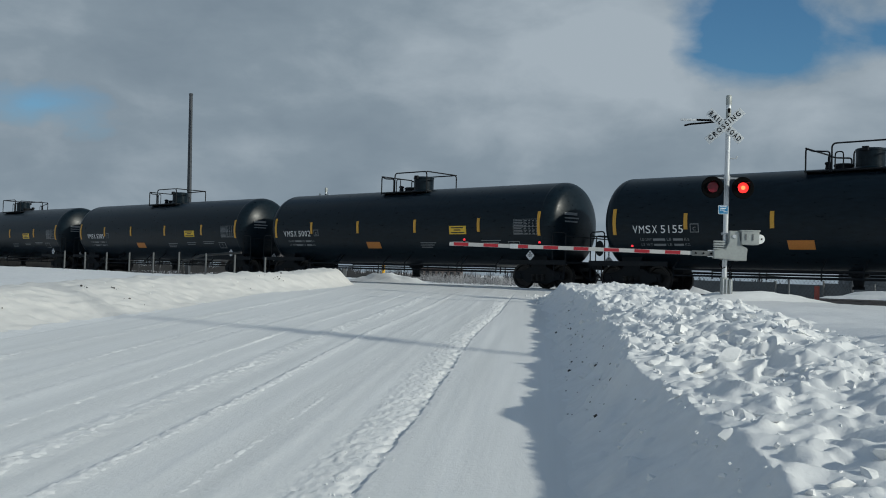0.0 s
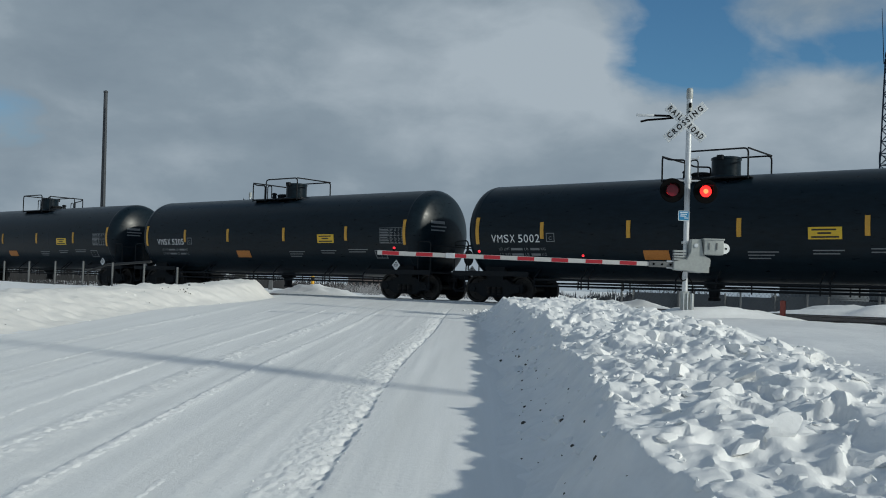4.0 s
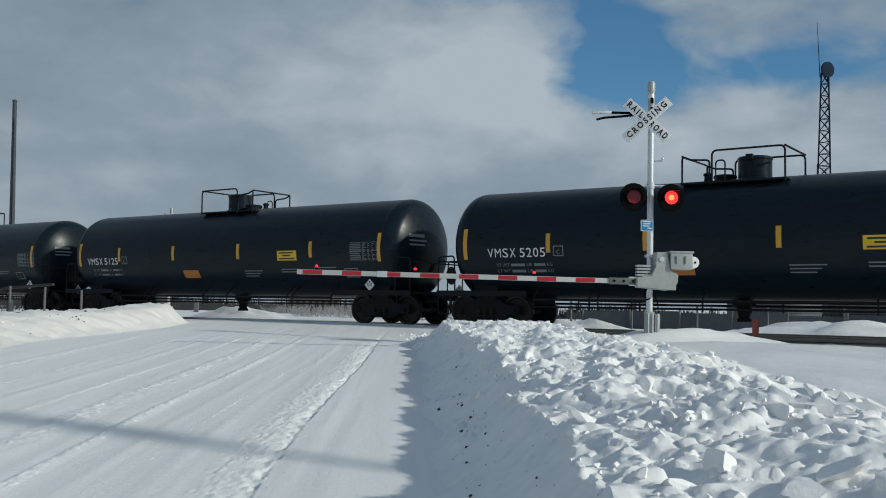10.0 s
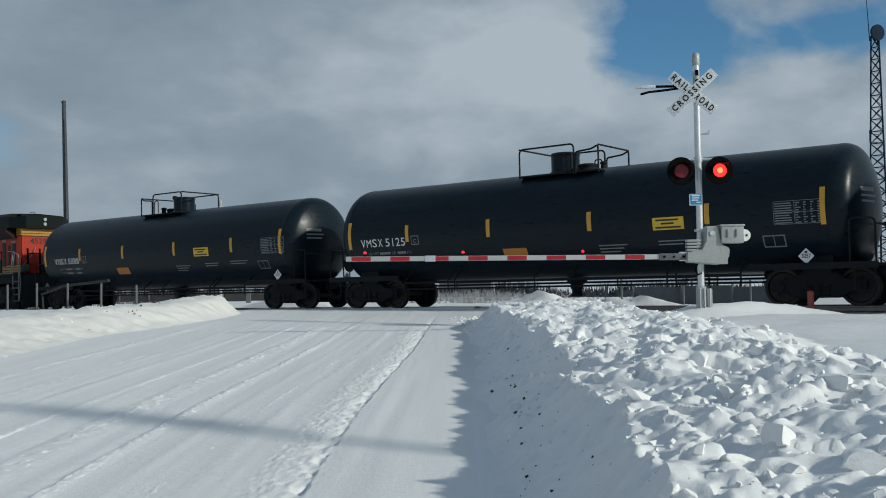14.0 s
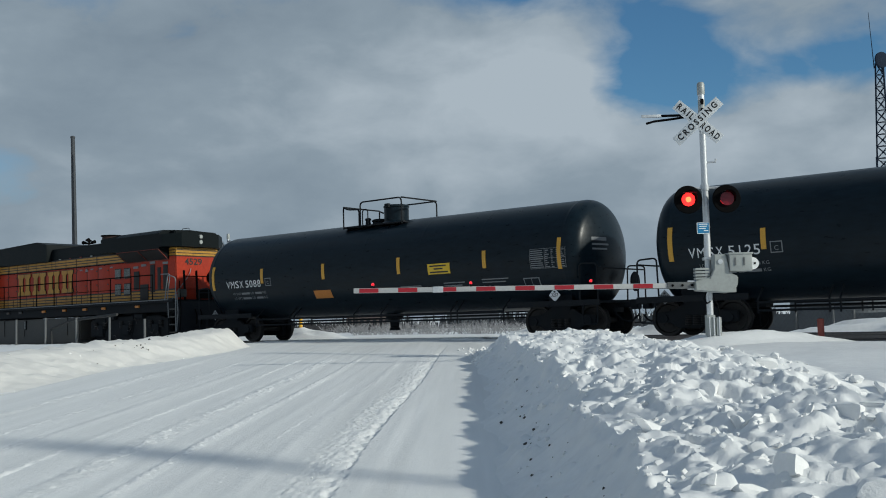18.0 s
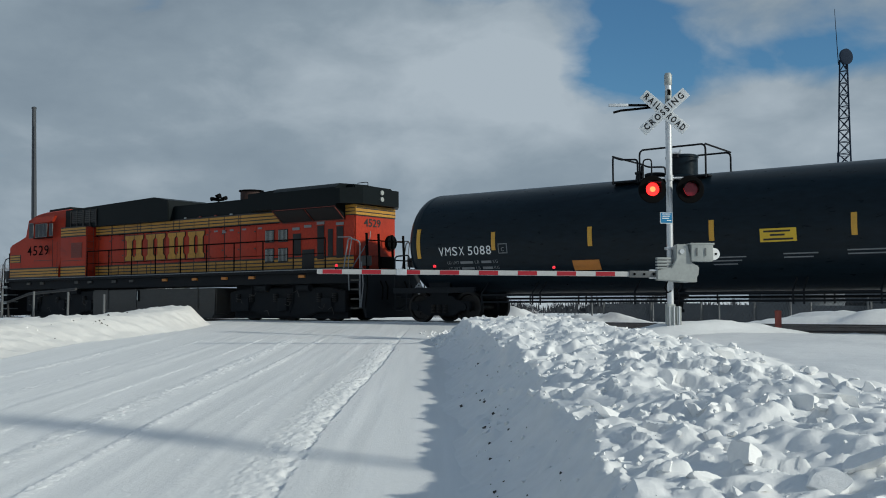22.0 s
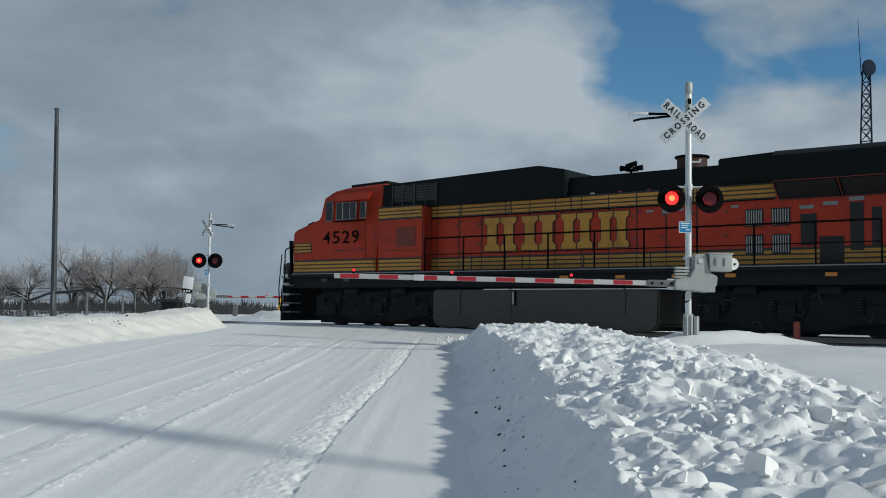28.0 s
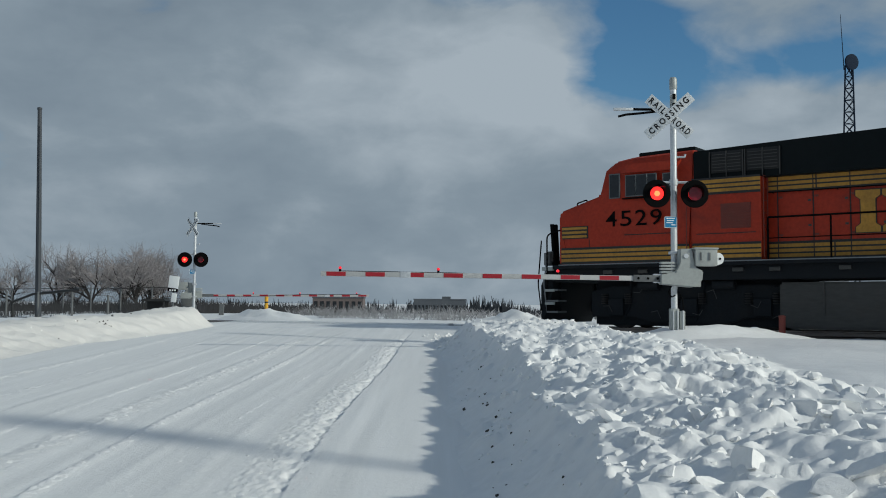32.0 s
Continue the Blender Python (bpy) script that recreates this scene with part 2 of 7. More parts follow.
M = dict(
    snow=snow("wind_packed_snow", (0.79, 0.80, 0.81)),
    plank=snow("snowy_crossing_planking", (0.80, 0.81, 0.82), 20, 3.0, 0.6, 9.0),
    bank=snow("ploughed_bank_snow", (0.83, 0.835, 0.835), 30, 6.0, 0.32),
    # warm, slightly dirty ridge snow; its strong sunlight is toned down in the colour
    bank_ridge=snow("toned_down_ridge_snow", (0.76, 0.745, 0.715), 30, 3.0, 0.45, 0.6),
    chunk=snow("snow_block", (0.87, 0.87, 0.865), 28, 7.0, 0.25),
    road=road_snow(),
    tank=painted("black_tank_paint", (0.0066, 0.0132, 0.0195), 0.31, 0.0, 0.3, (0.009, 0.015, 0.019), 0.25, 1.2, (0.4, 1, 1.4), 0.16),
    under=painted("black_running_gear", (0.012, 0.0145, 0.018), 0.8, 0.0, 0.4, (0.018, 0.0175, 0.017), 0.5, 5, (1, 1, 1), 0.2),
    wheel=painted("wheel_steel", (0.014, 0.013, 0.0125), 0.6, 0.3, 0.4, (0.04, 0.033, 0.028), 0.4, 8),
    yellow=painted("reflective_yellow", (0.62, 0.33, 0.03), 0.45, 0, 0.15, (0.2, 0.13, 0.05), 0.15, 8),
    orange_panel=painted("orange_placard", (0.50, 0.19, 0.03), 0.5, 0, 0.2, (0.2, 0.1, 0.04), 0.2, 8),
    yellow_sign=painted("yellow_placard", (0.72, 0.47, 0.02), 0.45, 0, 0.1, (0.3, 0.2, 0.05), 0.1, 8),
    white=painted("white_lettering", (0.72, 0.73, 0.74), 0.5, 0, 0.1, (0.4, 0.4, 0.4), 0.1, 8),
    grey_text=painted("grey_lettering", (0.20, 0.21, 0.22), 0.6, 0, 0.2, (0.2, 0.2, 0.2), 0.2, 8),
    black_text=painted("black_lettering", (0.012, 0.012, 0.012), 0.5, 0, 0.2, (0.03, 0.03, 0.03), 0.1, 8),
    orange=painted("locomotive_orange", (0.37, 0.034, 0.0125), 0.45, 0, 0.20, (0.12, 0.022, 0.016), 0.5, 2.4, (0.9, 1, 0.8), 0.25),
    loco_yellow=painted("locomotive_yellow", (0.45, 0.235, 0.036), 0.45, 0, 0.22, (0.15, 0.075, 0.025), 0.5, 2.6, (1.0, 1, 0.7), 0.3),
    loco_dark=painted("locomotive_dark_green", (0.0030, 0.0060, 0.0072), 0.5, 0, 0.3, (0.008, 0.010, 0.011), 0.4, 1.5, (1, 1, 1), 0.13),
    loco_grille=painted("grille_black", (0.012, 0.012, 0.013), 0.6, 0.2, 0.3, (0.03, 0.025, 0.022), 0.3, 6),
    hedge=painted("dark_hedge_twigs", (0.055, 0.055, 0.058), 0.95, 0, 0.35, (0.09, 0.09, 0.095), 0.5, 0.6),
    rust_panel=painted("rusty_louvre", (0.17, 0.030, 0.018), 0.6, 0, 0.3, (0.08, 0.03, 0.02), 0.5, 6),
    stack=painted("burnt_stack_steel", (0.035, 0.018, 0.015), 0.7, 0.2, 0.4, (0.07, 0.03, 0.02), 0.5, 5),
    fuel=painted("grimy_fuel_tank", (0.044, 0.043, 0.040), 0.55, 0, 0.3, (0.046, 0.038, 0.028), 0.7, 1.5, (0.5, 1, 1.5)),
    galv=painted("galvanised_steel", (0.62, 0.64, 0.66), 0.42, 0.55, 0.12, (0.42, 0.43, 0.44), 0.25, 4),
    grey_box=painted("pale_grey_enamel", (0.34, 0.36, 0.35), 0.45, 0.1, 0.12, (0.30, 0.30, 0.28), 0.3, 3),
    sign_white=painted("retroreflective_white", (0.83, 0.84, 0.83), 0.4, 0, 0.05, (0.6, 0.6, 0.58), 0.15, 5),
    gate_red=painted("gate_red_sheeting", (0.32, 0.011, 0.022), 0.4, 0, 0.12, (0.25, 0.03, 0.03), 0.2, 6),
    gate_white=painted("gate_white_sheeting", (0.42, 0.425, 0.425), 0.42, 0, 0.1, (0.45, 0.45, 0.44), 0.25, 6),
    lamp_black=painted("matt_black_housing", (0.0035, 0.0036, 0.004), 0.8, 0, 0.3, (0.007, 0.007, 0.007), 0.3, 6, (1, 1, 1), 0.06),
    lens_dark=painted("unlit_red_lens", (0.17, 0.008, 0.018), 0.22, 0, 0.2, (0.05, 0.004, 0.006), 0.1, 10),
    blue=painted("blue_enamel_sign", (0.02, 0.20, 0.42), 0.4, 0, 0.1, (0.02, 0.12, 0.25), 0.1, 8),
    pole=painted("weathered_pole", (0.045, 0.052, 0.062), 0.7, 0.0, 0.25, (0.05, 0.05, 0.055), 0.4, 3, (1, 1, 0.2)),
    tower=painted("tower_steel", (0.018, 0.027, 0.045), 0.8, 0.0, 0.2, (0.024, 0.032, 0.048), 0.3, 2, (1, 1, 1), 0.05),
    post=painted("rusty_red_marker", (0.30, 0.07, 0.05), 0.65, 0, 0.25, (0.22, 0.10, 0.07), 0.4, 10),
    fence=painted("dull_fence_steel", (0.14, 0.147, 0.15), 0.6, 0.3, 0.2, (0.12, 0.12, 0.12), 0.3, 6),
    wire=painted("rusty_dark_wire", (0.016, 0.017, 0.018), 0.8, 0.0, 0.3, (0.03, 0.028, 0.026), 0.3, 6),
    dark_rail=painted("dark_pipe", (0.02, 0.021, 0.022), 0.6, 0.2, 0.3, (0.04, 0.035, 0.03), 0.3, 6),
    bark=painted("winter_bark", (0.022, 0.019, 0.019), 0.9, 0, 0.4, (0.05, 0.045, 0.042), 0.4, 5),
    twig=painted("bare_twigs", (0.27, 0.252, 0.255), 0.9, 0, 0.3, (0.33, 0.31, 0.31), 0.4, 3),
    frost=painted("frosted_brush", (0.30, 0.30, 0.31), 0.9, 0, 0.45, (0.74, 0.74, 0.76), 0.6, 4),
    woods=painted("far_bare_woods", (0.034, 0.039, 0.048), 0.95, 0, 0.35, (0.06, 0.065, 0.075), 0.5, 0.06),
    brick=painted("far_brick", (0.13, 0.105, 0.10), 0.9, 0, 0.2, (0.14, 0.10, 0.09), 0.3, 0.3),
    concrete=painted("far_concrete", (0.075, 0.085, 0.10), 0.9, 0, 0.2, (0.17, 0.18, 0.19), 0.3, 0.3),
    dark_glass=painted("dark_window_glass", (0.02, 0.023, 0.027), 0.12, 0, 0.2, (0.04, 0.04, 0.04), 0.2, 2, (1, 1, 1), 0.4),
    rail=painted("worn_rail_steel", (0.22, 0.20, 0.19), 0.4, 0.8, 0.2, (0.12, 0.08, 0.06), 0.4, 4),
    speck=painted("road_grit", (0.06, 0.055, 0.05), 0.9, 0, 0.3, (0.1, 0.09, 0.08), 0.3, 20),
    silo=painted("grey_silo_steel", (0.075, 0.087, 0.10), 0.6, 0.3, 0.15, (0.20, 0.21, 0.22), 0.3, 0.8),
    lit=glow("lit_red_lamp", (1.0, 0.018, 0.014), 3.2),
    lit_core=glow("lit_lamp_core", (1.0, 0.11, 0.03), 6.0),
    small_lit=glow("lit_gate_lamp", (0.9, 0.02, 0.035), 0.9),
    amber=painted("yellow_post_paint", (0.66, 0.36, 0.02), 0.5, 0, 0.1, (0.4, 0.25, 0.05), 0.2, 4),
)

# ---- mesh helpers ----


def box(bm, x0, x1, y0, y1, z0, z1, bevel=0.0):
    made = bmesh.ops.create_cube(bm, size=1.0)["verts"]
    for v in made:
        v.co = Vector((x0 + (v.co.x + 0.5) * (x1 - x0), y0 + (v.co.y + 0.5) * (y1 - y0), z0 + (v.co.z + 0.5) * (z1 - z0)))
    if bevel:
        edges = list({e for v in made for e in v.link_edges})
        bmesh.ops.bevel(bm, geom=edges, offset=bevel, segments=2, affect="EDGES", profile=0.6)
    return bm


def tube(bm, a, b, r, seg=8, r2=None):
    a, b = Vector(a), Vector(b)
    d = b - a
    m = Matrix.Translation((a + b) / 2) @ d.to_track_quat("Z", "Y").to_matrix().to_4x4()
    bmesh.ops.create_cone(bm, cap_ends=True, segments=seg, radius1=r, radius2=r if r2 is None else r2, depth=d.length, matrix=m)
    return bm


def path_tube(bm, pts, r, seg=8):
    for a, b in zip(pts[:-1], pts[1:]):
        tube(bm, a, b, r, seg)
    for p in pts[1:-1]:
        bmesh.ops.create_uvsphere(bm, u_segments=seg, v_segments=4, radius=r, matrix=Matrix.Translation(p))
    return bm


def bend(pts, r, n=4):
    """Rounds the corners of a line of points."""
    out = [Vector(pts[0])]
    for a, b, c in zip(pts[:-2], pts[1:-1], pts[2:]):
        a, b, c = Vector(a), Vector(b), Vector(c)
        p, q = b + (a - b).normalized() * r, b + (c - b).normalized() * r
        for i in range(n + 1):
            t = i / n
            out.append(p * (1 - t) ** 2 + b * 2 * t * (1 - t) + q * t * t)
    return out + [Vector(pts[-1])]


def revolve(bm, profile, seg=32, axis="Z"):
    """A closed turning of (radius, height) pairs."""
    rings = []
    for r, h in profile:
        ring = []
        for i in range(seg):
            a = 2 * math.pi * i / seg
            p = {"Z": (r * math.cos(a), r * math.sin(a), h), "X": (h, r * math.cos(a), r * math.sin(a)), "Y": (r * math.cos(a), h, r * math.sin(a))}[axis]
            ring.append(bm.verts.new(p))
        rings.append(ring)
    for p, q in zip(rings[:-1], rings[1:]):
        for i in range(seg):
            bm.faces.new((p[i], p[(i + 1) % seg], q[(i + 1) % seg], q[i]))
    bm.faces.new(rings[0][::-1]), bm.faces.new(rings[-1])
    bmesh.ops.recalc_face_normals(bm, faces=bm.faces[:])
    return bm


def prism(bm, outline, y0, y1, bevel=0.0):
    """An outline in x and z, drawn out from y0 to y1."""
    a = [bm.verts.new((x, y0, z)) for x, z in outline]
    b = [bm.verts.new((x, y1, z)) for x, z in outline]
    n = len(outline)
    faces = [bm.faces.new(a), bm.faces.new(b[::-1])]
    for i in range(n):
        faces.append(bm.faces.new((a[i], b[i], b[(i + 1) % n], a[(i + 1) % n])))
    bmesh.ops.recalc_face_normals(bm, faces=faces)
    if bevel:
        edges = list({e for f in faces for e in f.edges})
        bmesh.ops.bevel(bm, geom=edges, offset=bevel, segments=2, affect="EDGES")
    return bm


def mesh_of(name, bm, mat, smooth=35):
    me = bpy.data.meshes.new(name)
    bm.to_mesh(me)
    bm.free()
    me.materials.append(mat)
    if smooth:
        me.polygons.foreach_set("use_smooth", [True] * len(me.polygons))
        me.set_sharp_from_angle(angle=radians(smooth))
    return me


def thing(name, m=None, label="", category="", group="", kind=""):
    ob = new(name)
    ob.empty_display_size = 0.2
    if m is not None:
        ob.matrix_world = m
    return tagged(ob, label, category, group, kind)


def part(name, bm, mat, parent, label="", smooth=35):
    ob = new(name, mesh_of(name, bm, mat, smooth))
    ob.parent = parent
    return tagged(ob, label)


def solid(name, bm, mat, label="", category="", group="", kind="", smooth=35):
    return tagged(new(name, mesh_of(name, bm, mat, smooth)), label, category, group, kind)


def letters(text, size, depth=0.004, bold=0.0, spacing=1.0, width=None):
    """Text as a bmesh in the x z plane, its middle at the origin, facing -y."""
    cu = bpy.data.curves.new("text", "FONT")
    cu.body, cu.size, cu.extrude, cu.offset, cu.space_character = text, size, depth, bold, spacing
    cu.align_x, cu.align_y, cu.resolution_u = "CENTER", "CENTER", 3
    ob = bpy.data.objects.new("text", cu)
    scene.collection.objects.link(ob)
    dg = bpy.context.evaluated_depsgraph_get()
    me = bpy.data.meshes.new_from_object(ob.evaluated_get(dg))
    bm = bmesh.new()
    bm.from_mesh(me)
    bpy.data.objects.remove(ob), bpy.data.meshes.remove(me), bpy.data.curves.remove(cu)
    if width:
        xs = [v.co.x for v in bm.verts]
        k = width / (max(xs) - min(xs))
        bmesh.ops.scale(bm, vec=(k, 1, 1), verts=bm.verts[:])
    bmesh.ops.rotate(bm, cent=(0, 0, 0), matrix=Matrix.Rotation(radians(90), 3, "X"), verts=bm.verts[:])
    return bm


def sticks(name, rods, mat):
    """Many thin tapered rods (start, end, radius, end radius) as one mesh, three-sided."""
    ring = [(math.cos(a), math.sin(a)) for a in (0.0, 2.0944, 4.1888)]
    verts, faces = [], []
    for p, q, r, r2 in rods:
        dx, dy, dz = q[0] - p[0], q[1] - p[1], q[2] - p[2]
        ln = math.sqrt(dx * dx + dy * dy + dz * dz) or 1.0
        dx, dy, dz = dx / ln, dy / ln, dz / ln
        ux, uy, uz = (dy, -dx, 0.0) if abs(dz) < 0.9 else (0.0, dz, -dy)
        k = math.sqrt(ux * ux + uy * uy + uz * uz) or 1.0
        ux, uy, uz = ux / k, uy / k, uz / k
        vx, vy, vz = dy * uz - dz * uy, dz * ux - dx * uz, dx * uy - dy * ux
        n = len(verts)
        for c, rr in ((p, r), (q, r2)):
            for ca, sa in ring:
                verts.append((c[0] + rr * (ux * ca + vx * sa), c[1] + rr * (uy * ca + vy * sa), c[2] + rr * (uz * ca + vz * sa)))
        faces += [(n, n + 1, n + 4, n + 3), (n + 1, n + 2, n + 5, n + 4), (n + 2, n, n + 3, n + 5)]
    me = bpy.data.meshes.new(name)
    me.from_pydata(verts, [], faces)
    me.materials.append(mat)
    return me


def stick_part(name, rods, mat, parent, label=""):
    ob = new(name, sticks(name, rods, mat))
    ob.parent = parent
    return tagged(ob, label)


def shift(bm, v):
    bmesh.ops.translate(bm, vec=v, verts=bm.verts[:])
    return bm


def fractal(x, y, scale, octaves=4, seed=0.0):
    return noise.fractal(Vector((x * scale + seed, y * scale - seed * 0.7, seed)), 0.6, 2.1, octaves)

# ---- the ground ----
TX, TY = 0.8038, -0.5948          # the way of the track, to the right
GRADE = 0.0068


def smooth(a, b, v):
    t = min(1.0, max(0.0, (v - a) / (b - a)))
    return t * t * (3 - 2 * t)


def track_q(x, y):
    """Distance from the track's middle line; negative on the camera's side."""
    return x * 0.5948 + (y - 31.0) * 0.8038


def track_s(x, y):
    return x * TX + (y - 31.0) * TY


def rail_top(s):
    return 0.92 + GRADE * max(-90, min(60, s))


def on_track(s, q=0.0):
    return s * TX + q * 0.5948, 31.0 + s * TY + q * 0.8038


def road_z(y):
    return 0.029 * y if y < 26 else 0.754 + 0.12 * smooth(26, 33, y) if y < 33 else 0.874


def base_z(x, y):
    q, s = track_q(x, y), track_s(x, y)
    yy = max(-60, min(33, y))
    zr = road_z(yy)
    right = max(zr + 0.25, 0.9) if y > 4 else max(zr + 0.25, 0.9 - (4 - y) * 0.02)
    left = zr + 0.04
    z = zr + (right - zr) * smooth(1.2, 4.6, x) + (left - zr) * smooth(-7.6, -10.5, x)
    bed = rail_top(s) - 0.05 - 0.13 * max(smooth(0.6, 2.4, x), smooth(-8.0, -9.4, x))
    k = smooth(-5.0, -2.0, q)
    z = z * (1 - k) + bed * k
    if q > 3:
        far = 0.80 - 0.016 * max(0, q - 14) - 0.3 * smooth(4, 14, q) * smooth(3, 14, x)
        k = smooth(3, 8, q)
        z = z * (1 - k) + max(far, -9.0) * k
    return z


def right_bank(x, y):
    """Height of the ploughed bank right of the road, over the world's zero."""
    if y > 27.5:
        return -5
    crest = np.interp(y, (-14, -2, 2, 5, 7, 10, 14, 22, 24.5, 27), (0.48, 0.64, 0.78, 0.88, 0.96, 1.05, 1.14, 1.20, 1.12, 0.7))
    foot = -0.22 + 0.05 * math.sin(y * 0.9) + np.interp(y, (-14, 18, 22, 27), (0.0, 0.0, -0.15, 0.2))
    wide = np.interp(y, (-14, 4, 9, 15, 21, 26), (4.2, 4.0, 4.2, 4.8, 4.6, 3.0))
    lip = np.interp(y, (-14, -1, 1, 3, 8, 16, 22, 27), (1.15, 1.05, 0.92, 0.84, 1.02, 1.0, 0.66, 0.9)) + 0.12 * math.sin(y * 1.7) * math.sin(y * 0.6)
    zr = road_z(y)
    brow = crest - np.interp(y, (-14, 12, 22), (0.16, 0.14, 0.06))
    if x < lip:
        k = max(0, min(1, (x - foot) / (lip - foot))) ** 2.1
        z = zr - 0.06 + (brow - zr + 0.06) * k
    else:
        z = brow + (crest - brow) * smooth(lip, 2.5, x)
        z -= (crest - base_z(max(x, 3), y) + 0.10) * smooth(2.4, wide + 0.6, x)
    edge = smooth(foot - 0.1, foot + 0.8, x)
    rough = 0.09 * fractal(x, y, 0.9, 3, 3.1) + 0.06 * fractal(x, y, 2.3, 2, 7.7) * smooth(0.75, 1.2, x) + 0.02 * fractal(x, y, 3.0, 3, 4)
    rough *= 1 - 0.75 * smooth(wide - 0.8, wide + 0.6, x)
    return z + rough * edge - 0.5 * smooth(foot + 0.02, foot - 0.5, x)


def left_bank(x, y):
    if y > 33:
        return -5
    crest = np.interp(y, (-14, 6, 12, 16, 21, 27, 30, 32.5), (0.45, 0.68, 0.84, 0.94, 1.08, 1.26, 1.40, 1.2))
    foot = np.interp(y, (-14, 8, 16, 21, 26, 30, 32.5), (-8.4, -8.2, -7.95, -7.6, -6.65, -6.7, -7.6))
    top = foot - np.interp(y, (-14, 20, 27, 32), (2.3, 2.2, 1.2, 0.7))
    zr = road_z(y)
    k = smooth(foot, top, x)
    z = zr - 0.05 + (crest - zr + 0.05) * k
    z -= (crest - base_z(-12, y) + 0.16) * smooth(top - 0.5, top - 3.4, x)
    rough = 0.045 * fractal(x, y, 0.6, 4, 11.0) + 0.045 * fractal(x, y, 2.4, 4, 2.0) + 0.022 * fractal(x, y, 6.5, 2, 5.0)
    return z + rough * smooth(foot, foot - 0.7, x) - 0.5 * smooth(foot - 0.02, foot + 0.5, x)


def grid(name, xs, ys, height, mat, label="", category="", kind="", skip=None):
    nx = len(xs)
    verts = [(x, y, height(x, y)) for y in ys for x in xs]
    faces = []
    for j in range(len(ys) - 1):
        for i in range(nx - 1):
            if skip and skip(verts[j * nx + i], verts[(j + 1) * nx + i + 1]):
                continue
            faces.append((j * nx + i, j * nx + i + 1, (j + 1) * nx + i + 1, (j + 1) * nx + i))
    me = bpy.data.meshes.new(name)
    me.from_pydata(verts, [], faces)
    me.materials.append(mat)
    me.polygons.foreach_set("use_smooth", [True] * len(faces))
    return tagged(new(name, me), label, category, "", kind)


def spread(near0, near1, step, far0, far1, growth=1.22):
    """Coordinates that are close together in the middle and wide apart far out."""
    mid = list(np.arange(near0, near1 + step / 2, step))
    lo, d = [], step
    v = near0
    while v > far0:
        d *= growth
        v -= d
        lo.append(max(v, far0))
    hi, d = [], step
    v = near1
    while v < far1:
        d *= growth
        v += d
        hi.append(min(v, far1))
    return lo[::-1] + mid + hi


def ground_z(x, y):
    z = base_z(x, y)
    if -8.6 < x < 1.8 and -40 < y < 29:
        z -= 0.06 * smooth(-8.6, -8.0, x) * smooth(1.8, 1.2, x)
    if x > 1.5 or x < -8.8:
        near = 1 if abs(x) < 60 and -30 < y < 90 else 0
        if near and abs(track_q(x, y)) > 1.6:
            z += 0.06 * fractal(x, y, 0.35, 4, 5.0) + 0.015 * fractal(x, y, 2.0, 3, 1.0)
    return z


ground = grid("ground", spread(-26, 20, 0.28, -2600, 2600), spread(-12, 52, 0.28, -700, 3200), ground_z, M["snow"],
              "wind-packed snow field beside the railway", "ground", "structure")

# wheel marks: middle, half width, depth of the scrape, roughness of its crumbs
RUTS = [(-1.34, 0.22, 0.002, 0.55), (-1.95, 0.07, -0.003, 0.25), (-3.62, 0.16, -0.006, 0.75), (-2.95, 0.06, -0.009, 0.45), (-2.5, 0.04, -0.005, 0.1), (-5.0, 0.07, -0.007, 0.25),
        (-5.6, 0.12, -0.005, 0.35), (-6.75, 0.14, -0.006, 0.6), (-4.4, 0.05, -0.005, 0.1)]
GROOVES = [(-1.13, 0.020, 0.050), (-3.02, 0.016, 0.014), (-3.80, 0.02, 0.012), (-5.1, 0.02, 0.012)]


def lane_shift(y):
    """The wheel marks drift to the right on their way to the tracks."""
    return 0.0245 * max(0.0, y - 10) + 0.009 * min(0.0, y - 10) + 0.03 * math.sin(y * 0.45)


def road_height(x, y):
    z = road_z(y) + 0.012
    q = track_q(x, y)
    if q > -4:
        k = smooth(-4, -1.6, q)
        z = z * (1 - k) + (rail_top(track_s(x, y)) - 0.012) * k
    if q > 3.5:
        z -= 0.03 * (q - 3.5) * smooth(3.5, 20, q)
    fade = 1 - 0.85 * smooth(-7, -3, q)
    lane = lane_shift(y)
    for rx, rw, depth, rough in RUTS:
        d = abs(x - rx - lane) / rw
        if d < 1.6:
            g = smooth(1.6, 0.7, d)
            z += g * fade * (-depth + rough * (0.017 * fractal(x, y, 13.0, 2, rx) + 0.012 * fractal(x, y, 30.0, 1, rx)))
    for rx, rw, depth in GROOVES:
        d = (x - rx - lane - 0.006 * math.sin(y * 2.3) - 0.014 * fractal(0, y, 2.6, 3, rx)) / rw
        d = d * 1.8 if d > 0 else d / 5.0
        if abs(d) < 3:
            z -= depth * math.exp(-d * d) * fade * max(0.0, 0.42 + 0.6 * noise.noise(Vector((rx, y * 1.7, 0))) + 1.1 * noise.noise(Vector((x * 9, y * 8.0, rx))))
    z += 0.004 * noise.noise(Vector((x * 7, y * 0.3, 3))) + 0.010 * noise.noise(Vector((x * 0.9, y * 0.12, 8)))
    return z - 0.25 * smooth(0.8, 1.6, x) - 0.25 * smooth(-7.9, -8.6, x)



